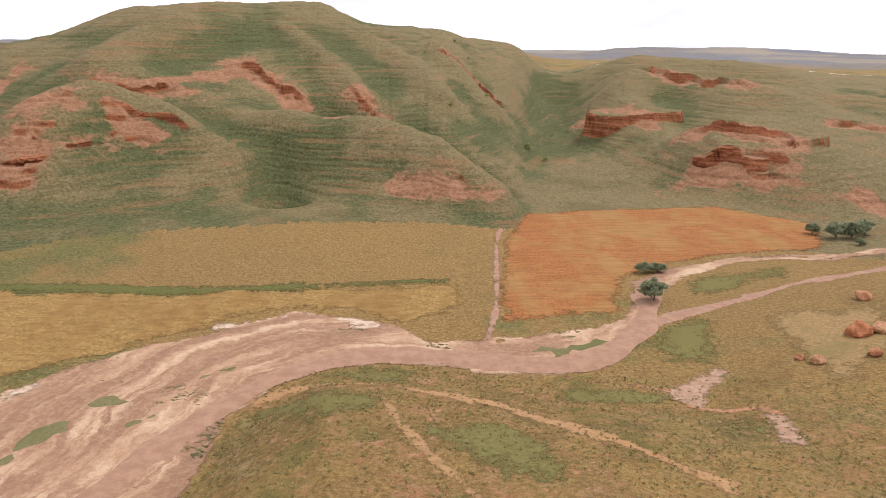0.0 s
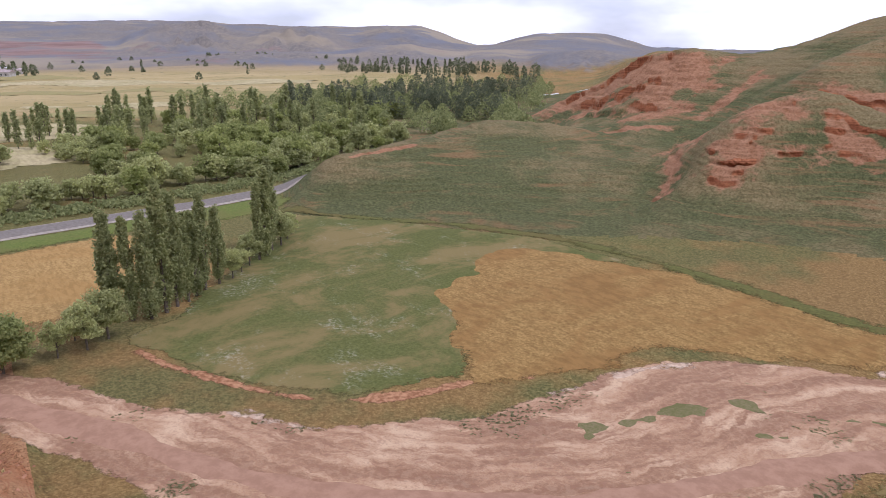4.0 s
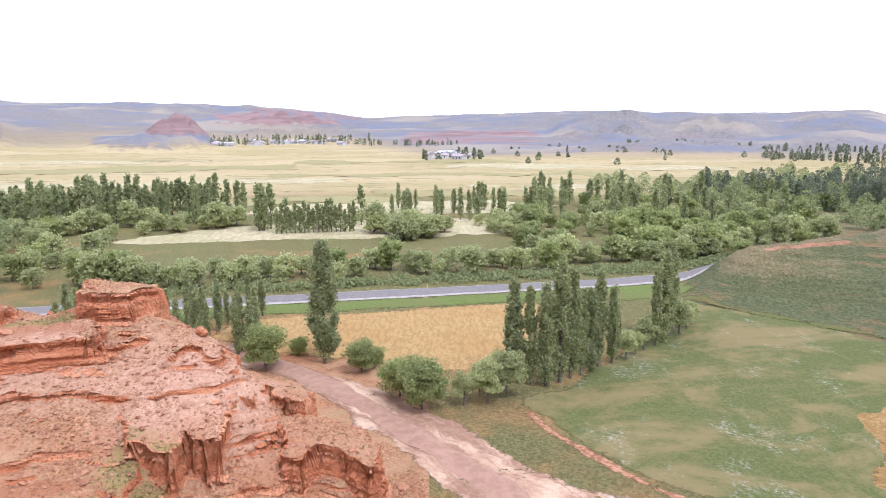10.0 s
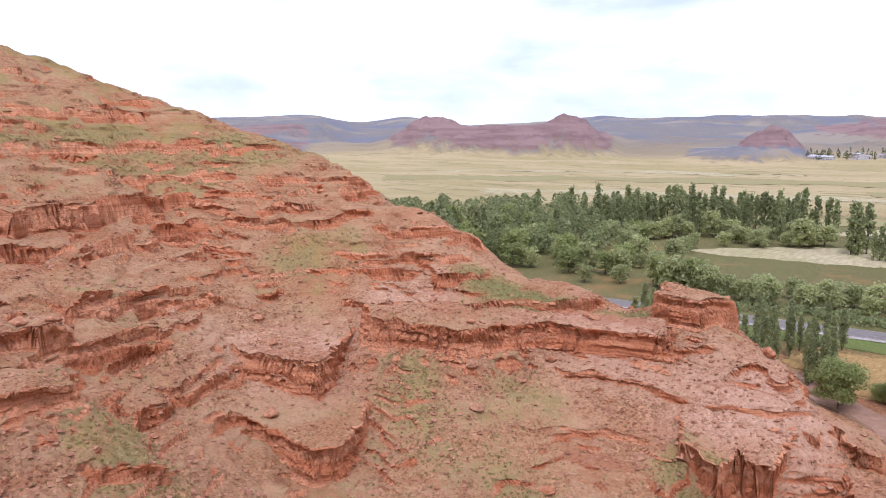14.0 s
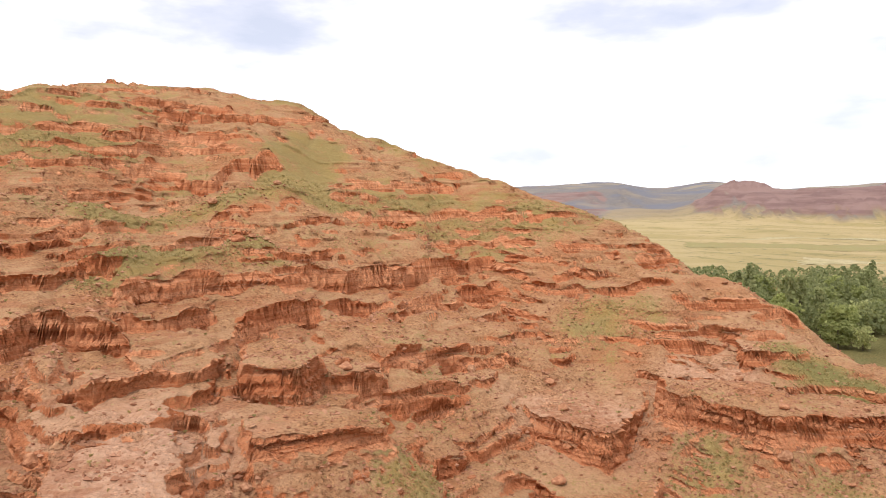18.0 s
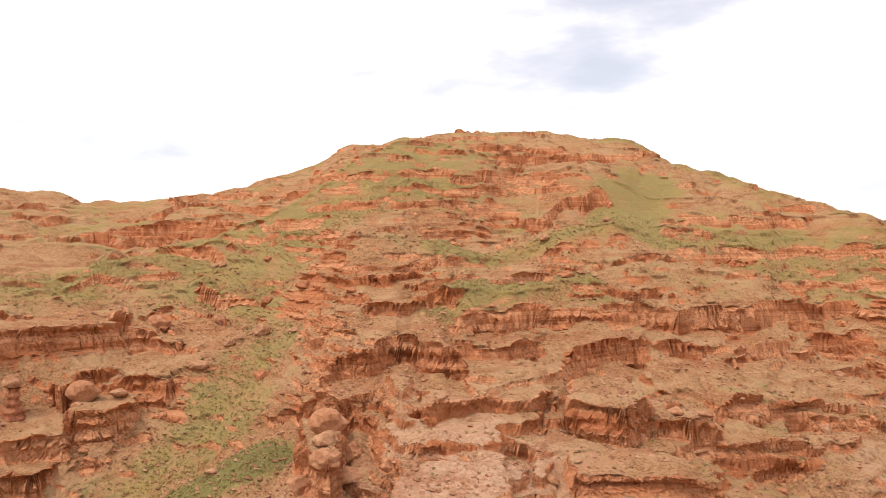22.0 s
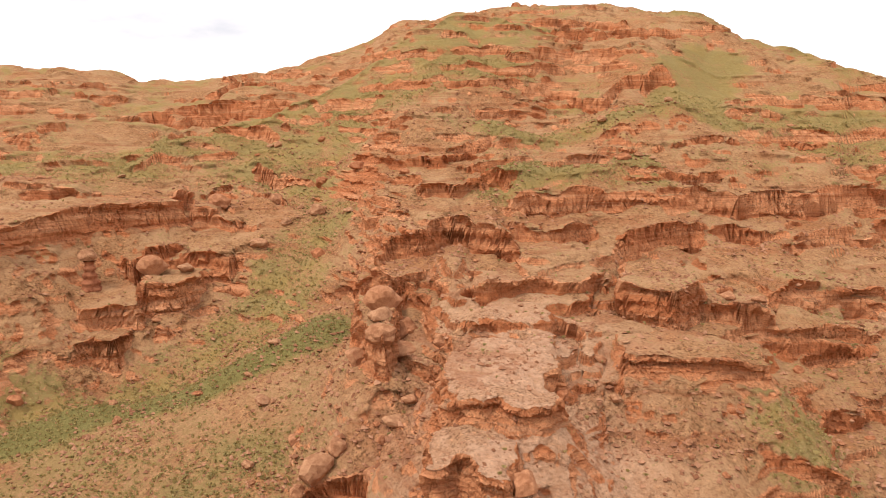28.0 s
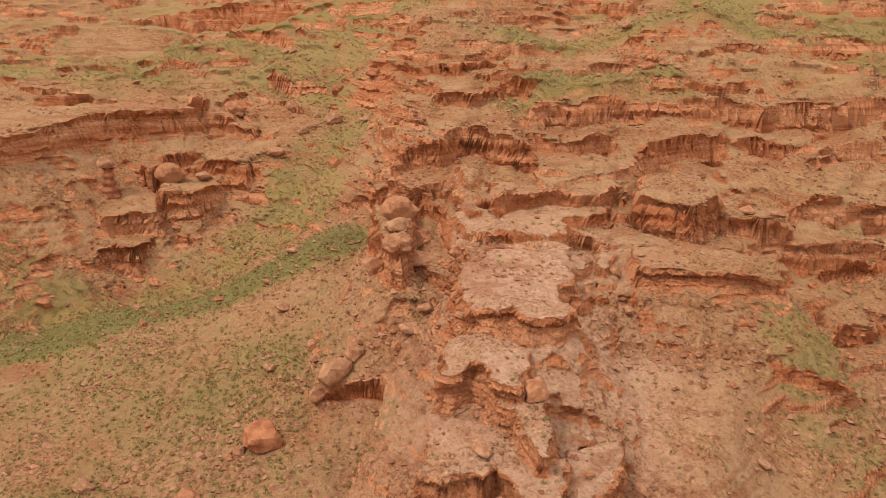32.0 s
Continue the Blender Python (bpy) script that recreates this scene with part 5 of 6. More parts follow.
    verts = np.stack([x, y, z - 0.04 * (1 - edge)], -1).reshape(-1, 3)
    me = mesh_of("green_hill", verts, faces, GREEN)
    me.polygons.foreach_set("use_smooth", cliff.ravel()[faces].mean(1) < 0.35)
    # hollows grow greener; crests are also painted lighter, as ridges catch the light
    lush = np.clip(0.52 - 0.34 * bulge + 0.4 * fbm(x / 26, y / 26, z / 12, 4, 781) + 0.08 * step(22, 32, az)[:, None] - 0.55 * step(300, 360, d) * (az < -2)[:, None] - 0.3 * (1 - step(-14, -4, az)[:, None]), 0, 1)
    for key, val in (("bare", bare), ("cliff", cliff), ("lush", lush), ("tilled", 1 - edge)):
        give(me, key, val.ravel())
    tagged(new("green_hill", me), "green grassy hill with bare red earth scars", "hill", kind="structure")
    GREENS.update(p=verts)


GREENS = {}


build_land()
build_hill()
build_green()


def patch(name, poly, material, label, category, lift=0.12, cell=0.8, ragged=0.8, seed=0, relief=0.0, bank=None):
    """A sheet laid on the ground within an outline on the plan."""
    p = np.array(poly, float)
    x0, y0 = p.min(0) - 2
    x1, y1 = p.max(0) + 2
    gx, gy = np.meshgrid(np.arange(x0, x1, cell), np.arange(y0, y1, cell), indexing="ij")
    sd = inside(poly, gx, gy) + ragged * fbm(gx / 5, gy / 5, gx * 0, 3, seed + 200)
    nx, ny = gx.shape
    dx, dy = np.gradient(sd, cell)
    g = np.maximum(np.hypot(dx, dy), 0.3)
    near = np.abs(sd) < 0.75 * cell
    mx, my = np.where(near, gx - dx / g ** 2 * sd, gx), np.where(near, gy - dy / g ** 2 * sd, gy)
    ok = (sd > 0) | near
    z = height(mx, my) + 0.02 + (lift - 0.02) * np.clip(sd / 3.5, 0, 1) + np.clip(sd, 0, 1) * relief * fbm(mx / 1.5, my / 1.5, mx * 0, 3, seed + 7)
    idx = np.arange(nx * ny).reshape(nx, ny)
    quad = np.stack([idx[:-1, :-1], idx[1:, :-1], idx[1:, 1:], idx[:-1, 1:]], -1)
    keep = ok[:-1, :-1] & ok[1:, :-1] & ok[1:, 1:] & ok[:-1, 1:] & ((sd[:-1, :-1] + sd[1:, 1:]) > 0)
    fc = quad[keep]
    used = np.unique(fc)
    index = np.zeros(nx * ny, np.int64)
    index[used] = np.arange(len(used))
    verts = np.stack([mx.ravel(), my.ravel(), z.ravel()], 1)[used]
    me = mesh_of(name, verts, index[fc], material)
    give(me, "inset", np.maximum(sd, 0).ravel()[used])
    if bank is not None:
        line = np.array(bank)
        best, along, run = np.full(len(verts), 1e9), np.zeros(len(verts)), 0.0
        for (ax, ay), (bx, by) in zip(line[:-1], line[1:]):
            ln = math.hypot(bx - ax, by - ay)
            t = np.clip(((verts[:, 0] - ax) * (bx - ax) + (verts[:, 1] - ay) * (by - ay)) / ln ** 2, 0, 1)
            dd = np.hypot(verts[:, 0] - ax - t * (bx - ax), verts[:, 1] - ay - t * (by - ay))
            along = np.where(dd < best, run + t * ln, along)
            best = np.minimum(best, dd)
            run += ln
        give(me, "across", best)
        give(me, "along", along)
    return tagged(new(name, me), label, category, kind="structure")


def band(line, width):
    """Closed outline of a strip of some width along a line."""
    p = smooth_line(line, 4)
    t = np.gradient(p, axis=0)
    t /= np.maximum(np.hypot(t[:, 0], t[:, 1])[:, None], 1e-6)
    nrm = np.stack([-t[:, 1], t[:, 0]], 1) * width / 2
    return [tuple(q) for q in np.concatenate([p + nrm, (p - nrm)[::-1]])]


def ribbon(name, line, width, material, label, category, lift=0.15, kind="structure", wobble=0.0, shift=0.0, n=8):
    """A strip along a line on the plan: road, track, path."""
    p = smooth_line(line, n)
    t = np.gradient(p, axis=0)
    t /= np.maximum(np.hypot(t[:, 0], t[:, 1])[:, None], 1e-6)
    nrm = np.stack([-t[:, 1], t[:, 0]], 1)
    k = 5
    verts = []
    w = width * (1 + wobble * fbm(p[:, 0] / 4, p[:, 1] / 4, p[:, 0] * 0, 2, 303))
    for q in range(k):
        f = q / (k - 1) - 0.5
        c = p + nrm * (f * w[:, None] + shift)
        z = height(c[:, 0], c[:, 1]) + lift * (1 - (2 * abs(f)) ** 4 * 0.8)
        verts.append(np.column_stack([c, z]))
    verts = np.stack(verts, 1).reshape(-1, 3)
    m = len(p)
    i, j = np.meshgrid(np.arange(m - 1), np.arange(k - 1), indexing="ij")
    fc = np.stack([i * k + j, (i + 1) * k + j, (i + 1) * k + j + 1, i * k + j + 1], -1).reshape(-1, 4)[:, ::-1]
    me = mesh_of(name, verts, fc, material)
    give(me, "inset", np.tile((0.5 - np.abs(np.arange(k) / (k - 1) - 0.5)) * width * 2.4, m))
    return tagged(new(name, me), label, category, kind=kind)


patch("riverbed", WASH_FAR + WASH_NEAR, WASH, "wide dry riverbed of pale pink silt and gravel", "riverbed", 0.10, 0.6, 0.7, 1, 0.05, WASH_NEAR)
patch("green_field", [(-76.6, 14.6), (-82.2, 22.8), (-94, 33), (-105.5, 45), (-119, 50), (-104.4, 64), (-91, 72), (-79, 78.5), (-62, 79.5), (-66, 68), (-66, 57), (-63, 50), (-52, 42), (-47.5, 37.4), (-50.1, 27), (-57, 21.5), (-63.8, 18.2), (-71.2, 15)], MEADOW,
      "green meadow with pale flower patches", "field", 0.06, 0.6, 0.8, 2)
patch("dry_field", [(-79, 67), (-77, 73), (-68.5, 76), (-58, 79), (-51.6, 80.6), (-32.6, 79.5), (-18.3, 82), (1.5, 85), (2.5, 74), (-5, 73), (-16, 77.5), (-29, 68.5), (-40.5, 57), (-42.5, 47), (-46.5, 36.6), (-56.3, 42.5), (-69, 47.2), (-72.5, 57)], STUBBLE,
      "tan stubble field with dry grass", "field", 0.12, 0.6, 1.5, 3)
patch("ploughed_field", [(14.9, 122.8), (51.3, 130.7), (64.6, 116.8), (57.6, 101.5), (42, 98.5), (33.6, 95.5), (23.9, 88), (20.5, 75.5), (6.7, 72.5), (9.3, 103.8)], PLOUGH,
      "reddish brown ploughed field", "field", 0.1, 0.6, 0.5, 4)
patch("wheat_field", [(-114.6, -26), (-122, 21.5), (-114, 33), (-103.6, 29.5), (-86, 13), (-86, 7), (-92, -4), (-95, -18), (-104, -28)], WHEAT,
      "ripe golden wheat field", "field", 0.16, 0.9, 0.5, 5)
ROAD = [(-100, -190), (-112, -120), (-122, -60), (-127.8, -25.4), (-131, -2), (-134, 24), (-138.2, 51), (-142, 66), (-152, 92), (-172, 130), (-205, 175), (-260, 235)]
patch("road_verge", [(-117, -60), (-124.3, -25), (-127.3, -2), (-130.4, 24), (-134.5, 51), (-136, 58), (-127, 57), (-121, 50), (-122.5, 22), (-117, -24), (-108, -55)], VERGE, "bright green grass verge along the road", "verge", 0.2, 0.9, 0.6, 6)
ribbon("road_shoulder", ROAD, 7.3, SHOULDER, "pale gravel road shoulder", "road shoulder", 0.38)
ribbon("road", ROAD, 6.4, ASPHALT, "grey asphalt country road", "road", 0.52)
patch("farm_track", band([(4.6, 67), (6.2, 76), (7.1, 85.5), (8.7, 107), (12, 121)], 0.7), TRACK, "narrow dirt farm track", "track", 0.12, 0.3, 0.25, 23)
patch("red_track", band([(-16.2, 53.4), (-14.3, 54.9), (-11.9, 55.4), (-8.4, 52.6), (-4.1, 50.9), (-0.5, 50.0), (3.9, 48.2), (7.5, 45.8), (10.6, 42), (14.1, 38.5), (17.7, 35.1)], 2.1), EARTH, "reddish dirt track over the grassy rise", "track", 0.1, 0.33, 0.7, 21)
for _n, _out in enumerate(([(22.9, 71.7), (29, 75.1), (32.5, 74.2), (29.5, 66.4), (26.6, 61.9), (21.9, 62.5), (21.2, 65.8)], [(10.5, 56), (16, 57), (20.5, 54.9), (19.1, 52.1), (14.3, 51.5), (10, 51.7)],
                           [(22.6, 49.4), (25.6, 49.8), (24.4, 44.6), (21.8, 42.8)], [(-15.5, 53.2), (-8.4, 49.4), (-3.5, 48.5), (-3.4, 43.6), (-8.8, 43.8), (-15.6, 50.6)],
                           [(-1.2, 41.4), (4.8, 44.6), (7.2, 38.3), (8.8, 33.5), (3.6, 33.7)], [(-14.9, 56.6), (-13.6, 59), (-9.8, 60.8), (-3, 60), (-4.6, 55.6), (-9.4, 57)],
                           [(30.5, 85.8), (40.1, 90.7), (48.5, 93.3), (45.8, 87.9), (36.5, 82.4), (30, 80.4)])):
    patch("grass_patch", _out, GRASSY, "uneven patch of greener grass on the dry rise", "grass patch", 0.05, 0.4, 1.2, 60 + _n)
for _n, _out in enumerate(([(37, 74.5), (45.7, 76.8), (54, 79), (42, 57.5), (34.5, 56), (33.5, 63.7)], [(-16.8, 46.7), (-15.7, 50.6), (-12.4, 41.5), (-10.2, 36.8), (-13.6, 38)])):
    patch("bare_patch", _out, THIN, "thin dry grass over bare reddish earth", "bare patch", 0.06, 0.5, 1.5, 70 + _n)
patch("wheel_track", band([(-4.4, 47.5), (-3.2, 43.5), (-1.5, 39.3), (0.3, 35.5), (2.1, 32.1), (4, 28)], 0.45), TRACK_RED, "faint wheel track through dry grass", "track", 0.06, 0.22, 0.35, 22)
patch("side_track", band([(19, 66.5), (25.2, 73.3), (34.9, 78.7), (44.4, 84.4), (59.5, 89.8), (90, 98)], 1.6), TRACK, "pale dirt track beside the stream", "track", 0.12, 0.4, 0.5, 26)
patch("washout", [(20.4, 56.3), (24.1, 60.3), (26.2, 61.8), (28, 60.8), (25.9, 58), (23.7, 55), (21.9, 51.4), (20.1, 52.3)], PINK, "eroded washout of bare pinkish soil", "washout", 0.1, 0.35, 0.5, 8)
patch("washout", [(25, 49.6), (26.5, 48), (25.8, 44.2), (24.9, 41.8), (23.1, 42.2), (23.7, 45)], PINK, "eroded washout of bare pinkish soil", "washout", 0.1, 0.35, 0.4, 9)
patch("gully", band([(10.8, 59.8), (15.3, 57.8), (18.7, 56.9), (20.7, 55.6), (20.7, 53), (23.2, 50.7), (25.7, 50.6), (26.1, 48)], 0.9), BANK, "narrow gully cut into the grassy bank", "gully", 0.12, 0.25, 0.4, 27)
patch("earth_bank", band([(-72.5, 14.2), (-68, 15.4), (-63.8, 17.3), (-57, 20.7), (-50.3, 26.0), (-47.6, 32), (-46.3, 38), (-43.5, 43)], 1.1), BANK, "low cut bank of bare red earth", "bank", 0.14, 0.28, 0.55, 24)
patch("ditch_grass", band([(-122, 52), (-112, 58), (-104.4, 64), (-91.2, 73.8), (-70.5, 81.4), (-51.6, 81.8), (-32.6, 80.6), (-18.3, 83.4), (1.5, 86.4)], 3.0), DITCH, "dark green grass along a ditch", "ditch", 0.14, 0.5, 0.8, 25)
patch("pale_field", [(-200, -84), (-228, -58), (-246, -20), (-250, 22), (-238, 44), (-212, 40), (-203, 10), (-204, -30), (-196, -66)], PALE, "pale cut hay field between tree rows", "field", 0.2, 2.0, 1.5, 10)
patch("pale_field", [(-262, -60), (-300, -40), (-310, 40), (-285, 70), (-264, 40), (-262, 0)], PALE, "pale cut hay field between tree rows", "field", 0.2, 2.0, 1.5, 11)
for _line, _wide in (([(-34.4, 37.8), (-33.2, 42.2), (-31.9, 47.1), (-30.3, 51.4), (-27.4, 56.0)], 3.4), ([(-28.8, 36.5), (-27.0, 39.9), (-25.0, 43.3)], 2.2), ([(-37.5, 30.7), (-35.4, 33.8), (-33.3, 36.5)], 1.7),
                     ([(4.9, 63.3), (9.0, 64.9), (13.0, 65.2), (17.6, 67.8)], 3.1), ([(-24.2, 56.3), (-21, 60), (-17, 63)], 1.9), ([(-27.9, 46.9), (-25.8, 49.7), (-22.5, 53)], 2.0)):
    patch("gravel_bar", band(_line, 1.2 * _wide), WEEDY, "low gravel bar with green weeds in the riverbed", "gravel bar", 0.2, 0.3, 0.6, int(abs(_line[0][0])))
for _line, _wide in (([(-40.6, 40.5), (-39.2, 46.6), (-38.3, 54.6), (-34.1, 60.7)], 1.7), ([(-24.8, 70.2), (-16.9, 74.0), (-10.3, 72.7), (-4.0, 69.9)], 2.0), ([(-64.5, 10.4), (-55.3, 16.6), (-46.6, 22.8), (-42, 30)], 0.9)):
    patch("silt_bank", band(_line, _wide), SILT, "pale cracked silt along the bank of the riverbed", "silt bank", 0.17, 0.3, 1.0, int(abs(_line[0][1])))
# strips of pasture and straw on the plain
PASTURE = field_material("pasture", (0.24, 0.215, 0.085), (0.33, 0.28, 0.12), (0.29, 0.23, 0.10))
for _k, (_a0, _a1, _d0, _d1, _m) in enumerate(((66, 92, 330, 352, 0), (60, 84, 372, 392, 1), (88, 122, 300, 326, 0), (94, 128, 420, 455, 1), (72, 100, 470, 500, 0), (98, 136, 560, 620, 0), (64, 86, 560, 600, 1), (104, 132, 700, 740, 1), (80, 98, 640, 690, 0), (60, 74, 440, 470, 0))):
    _ring = [(_a, _d0 * (1 + 0.03 * math.sin(_a * 0.7 + _k))) for _a in np.linspace(_a0, _a1, 8)] + [(_a, _d1 * (1 + 0.025 * math.sin(_a * 0.5 + 2 * _k))) for _a in np.linspace(_a1, _a0, 8)]
    patch("far_field", [(-math.sin(radians(_a)) * _q, math.cos(radians(_a)) * _q) for _a, _q in _ring], (PASTURE, PALE)[_m], ("olive green dry pasture strip on the plain", "pale straw field strip on the plain")[_m], "field", 0.35, 5.0, 3.0, 40 + _k)
ribbon("riverbed_track", [(-97, -23), (-88, -13), (-78, -5.2), (-66, 2.4), (-56, 8.6), (-46, 13.4), (-37, 20), (-29.5, 29), (-24.5, 39), (-20, 51), (-14.6, 59.4), (-6, 64.4), (4, 63.2), (11, 61.8), (18.4, 66.4), (23.2, 74), (25, 81)], 3.4, TRACK, "smooth packed dirt track along the riverbed", "track", 0.2, wobble=0.35)

# ---- things ----
rng = np.random.default_rng(4)


def thing(name, label, category, group=""):
    return tagged(new(name), label, category, group)


def part(name, me, parent, label=""):
    ob = new(name, me)
    ob.parent = parent
    if label:
        ob["label"] = label
    return ob


def leaf_material(name, a, b):
    k = Mat(name, 0.75, 0.25)
    c = k.mix(k.island(), a, b)
    c = k.mix(k.span(k.random(), 0, 1, 0.0, 0.35), c, (0.20, 0.22, 0.10))
    k.done(c)
    # thin leaves let some light through
    thin = k.n.new("ShaderNodeBsdfTranslucent")
    k.put(thin.inputs["Color"], c)
    both = k.n.new("ShaderNodeMixShader")
    both.inputs[0].default_value = 0.58
    k.l.new(k.b.outputs[0], both.inputs[1])
    k.l.new(thin.outputs[0], both.inputs[2])
    k.l.new(both.outputs[0], k.n["Material Output"].inputs["Surface"])
    return k.m


LEAF_POPLAR = leaf_material("poplar_leaf", (0.25, 0.27, 0.105), (0.48, 0.49, 0.22))
LEAF_WILLOW = leaf_material("willow_leaf", (0.36, 0.375, 0.145), (0.64, 0.64, 0.29))
LEAF_BUSH = leaf_material("bush_leaf", (0.26, 0.29, 0.085), (0.48, 0.50, 0.18))
LEAF_STREAM = leaf_material("stream_bush_leaf", (0.20, 0.225, 0.125), (0.37, 0.395, 0.24))
BARK = plain_material("bark", (0.10, 0.075, 0.055), (0.19, 0.16, 0.125), 0.9, 3.0)


def leaves(pts, size, outward, flat=0.55):
    """A small four-sided leaf spray at every point."""
    n = len(pts)
    nrm = outward * flat + rng.normal(size=(n, 3)) * 0.8 + np.array([0, 0, 0.45])
    nrm /= np.linalg.norm(nrm, axis=1)[:, None] + 1e-9
    t = np.cross(nrm, rng.normal(size=(n, 3)))
    t /= np.linalg.norm(t, axis=1)[:, None] + 1e-9
    b = np.cross(nrm, t)
    s = (size * rng.uniform(0.6, 1.3, n))[:, None]
    w = s * rng.uniform(0.5, 0.8, n)[:, None]
    v = np.stack([pts - t * s, pts + b * w, pts + t * s * 0.9, pts - b * w * 0.9], 1).reshape(-1, 3)
    return v, np.arange(4 * n).reshape(-1, 4)


def tube(path, radii, sides=6):
    """Tapered round limb along a path."""
    path = np.array(path, float)
    verts, faces = [], []
    for i, (p, r) in enumerate(zip(path, radii)):
        t = path[min(i + 1, len(path) - 1)] - path[max(i - 1, 0)]
        t /= np.linalg.norm(t) + 1e-9
        u = np.cross(t, (0.3, 1, 0.1))
        u /= np.linalg.norm(u)
        w = np.cross(t, u)
        for k in range(sides):
            a = 2 * math.pi * k / sides
            verts.append(p + r * (math.cos(a) * u + math.sin(a) * w))
    for i in range(len(path) - 1):
        for k in range(sides):
            faces.append([i * sides + k, i * sides + (k + 1) % sides, (i + 1) * sides + (k + 1) % sides, (i + 1) * sides + k])
    return np.array(verts), np.array(faces)


def joined(parts):
    vs, fs, at = [], [], 0
    for v, f in parts:
        vs.append(v)
        fs.append(f + at)
        at += len(v)
    return np.concatenate(vs), np.concatenate(fs)


def limbs(h, spread, n, low, r0, top):
    out = [tube([(0, 0, -0.4), (0.05, 0, h * 0.3), (0.1 * spread, 0.05, h * 0.6), (0, 0, h * top)], [r0, r0 * 0.8, r0 * 0.5, r0 * 0.12])]
    for k in range(n):
        a, z = rng.uniform(0, 6.28), h * rng.uniform(low, 0.6)
        e = np.array([math.cos(a), math.sin(a), 0]) * spread * rng.uniform(0.5, 0.9)
        up = h * rng.uniform(0.12, 0.3)
        out.append(tube([(0, 0, z), (e[0] * 0.5, e[1] * 0.5, z + up * 0.6), (e[0], e[1], z + up)], [r0 * 0.45, r0 * 0.3, r0 * 0.08], 5))
    return joined(out)


def poplar(name, h, radius, count, size, bare, label, group=""):
    """A tall narrow poplar: crown of steep sprays in a ragged column."""
    ob = thing(name, label, "tree", group)
    part("trunk", mesh_of("trunk", *limbs(h, radius, 7, bare, 0.16 + h * 0.006, 0.93), BARK), ob)
    # steep branchlets close to the trunk, each with its own leaves
    nb = 84
    tb, ab = bare + (0.97 - bare) * rng.random(nb) ** 0.9, rng.uniform(0, 6.28, nb)
    rb = radius * np.clip(np.sin(np.clip(tb * 0.9 + 0.12, 0, 1) ** 0.75 * math.pi) ** 0.45, 0.14, 1) * rng.uniform(0.55, 1.2, nb)
    lb = h * rng.uniform(0.09, 0.19, nb) * (1.12 - 0.65 * tb)
    k = rng.integers(0, nb, count)
    u = rng.random(count) ** 0.65
    r = rb[k] * u ** 0.6
    spread = 0.13 * radius + 0.05
    a = ab[k]
    pts = np.stack([r * np.cos(a), r * np.sin(a), tb[k] * h + lb[k] * (u - 0.3)], 1) + rng.normal(size=(count, 3)) * np.array([spread, spread, spread * 1.7])
    pts[:, 2] = np.clip(pts[:, 2], 0.3, h * 1.03)
    out = np.stack([np.cos(a), np.sin(a), 0 * a], 1)
    part("crown", mesh_of("crown", *leaves(pts, size, out), LEAF_POPLAR, False), ob)
    return ob


def broadleaf(name, h, radius, count, size, lobes, material, label, category="tree", group="", low=0.25):
    """A round-headed tree or bush: leaf sprays on many uneven lobes."""
    ob = thing(name, label, category, group)
    part("trunk", mesh_of("trunk", *limbs(h, radius, 6, low * 0.6, 0.05 + h * 0.016, 0.8), BARK), ob)
    a, q = rng.uniform(0, 6.28, lobes), rng.uniform(0, 1, lobes)
    lz = h * (low + (1 - low) * rng.uniform(0.15, 0.82, lobes))
    width = np.sin(np.clip((lz / h - low * 0.4) / (1 - low * 0.4), 0.05, 0.97) * math.pi) ** 0.6
    lr = radius * rng.uniform(0.2, 0.46, lobes)
    c = np.stack([np.cos(a) * radius * 0.78 * width * np.sqrt(q), np.sin(a) * radius * 0.78 * width * np.sqrt(q), lz], 1)
    k = rng.integers(0, lobes, count)
    d = rng.normal(size=(count, 3))
    d /= np.linalg.norm(d, axis=1)[:, None]
    d[:, 2] = np.where(d[:, 2] < -0.3, d[:, 2] * 0.4, d[:, 2])
    pts = c[k] + d * (lr[k] * (0.55 + 0.6 * rng.random(count) ** 0.8 + 0.12 * rng.normal(size=count)))[:, None] * np.array([1, 1, 0.85])
    pts[:, 2] = np.maximum(pts[:, 2], 0.1)
    part("crown", mesh_of("crown", *leaves(pts, size, d, 0.8), material, False), ob)
    return ob


def on_surface(x, y):
    """Height of the real surface, rocks included, near a plan point."""
    p = HILL["p"] if y < 0 else GREENS["p"] if math.hypot(x, y) > 120 else SURFACE["p"]
    k = np.nonzero((np.abs(p[:, 0] - x) < 1.2) & (np.abs(p[:, 1] - y) < 1.2))[0]
    if not len(k):
        return float(height(np.array([x]), np.array([y]))[0])
    return float(p[k[np.argmin(np.hypot(p[k, 0] - x, p[k, 1] - y))], 2])


def stand(ob, x, y, s=1.0, turn=None, tall=1.0, first=False):
    """Put a copy (or, first, the thing itself) on the ground."""
    z = on_surface(x, y) if y > 100 else float(height(np.array([x]), np.array([y]))[0])
    m = pose(x, y, z - 0.05, 0, 0, rng.uniform(0, 360) if turn is None else turn) @ Matrix.Diagonal((s, s, s * tall, 1))
    if first:
        ob.matrix_basis = m
        return ob
    return copy_thing(ob, m)


class Kind:
    """Some variants of one plant, put out in turn."""

    def __init__(self, *made):
        self.made, self.used, self.at = made, set(), 0

    def put(self, x, y, s=1.0, tall=1.0):
        ob = self.made[self.at % len(self.made)]
        self.at += 1
        first = ob.name not in self.used
        self.used.add(ob.name)
        return stand(ob, x, y, s, None, tall, first)


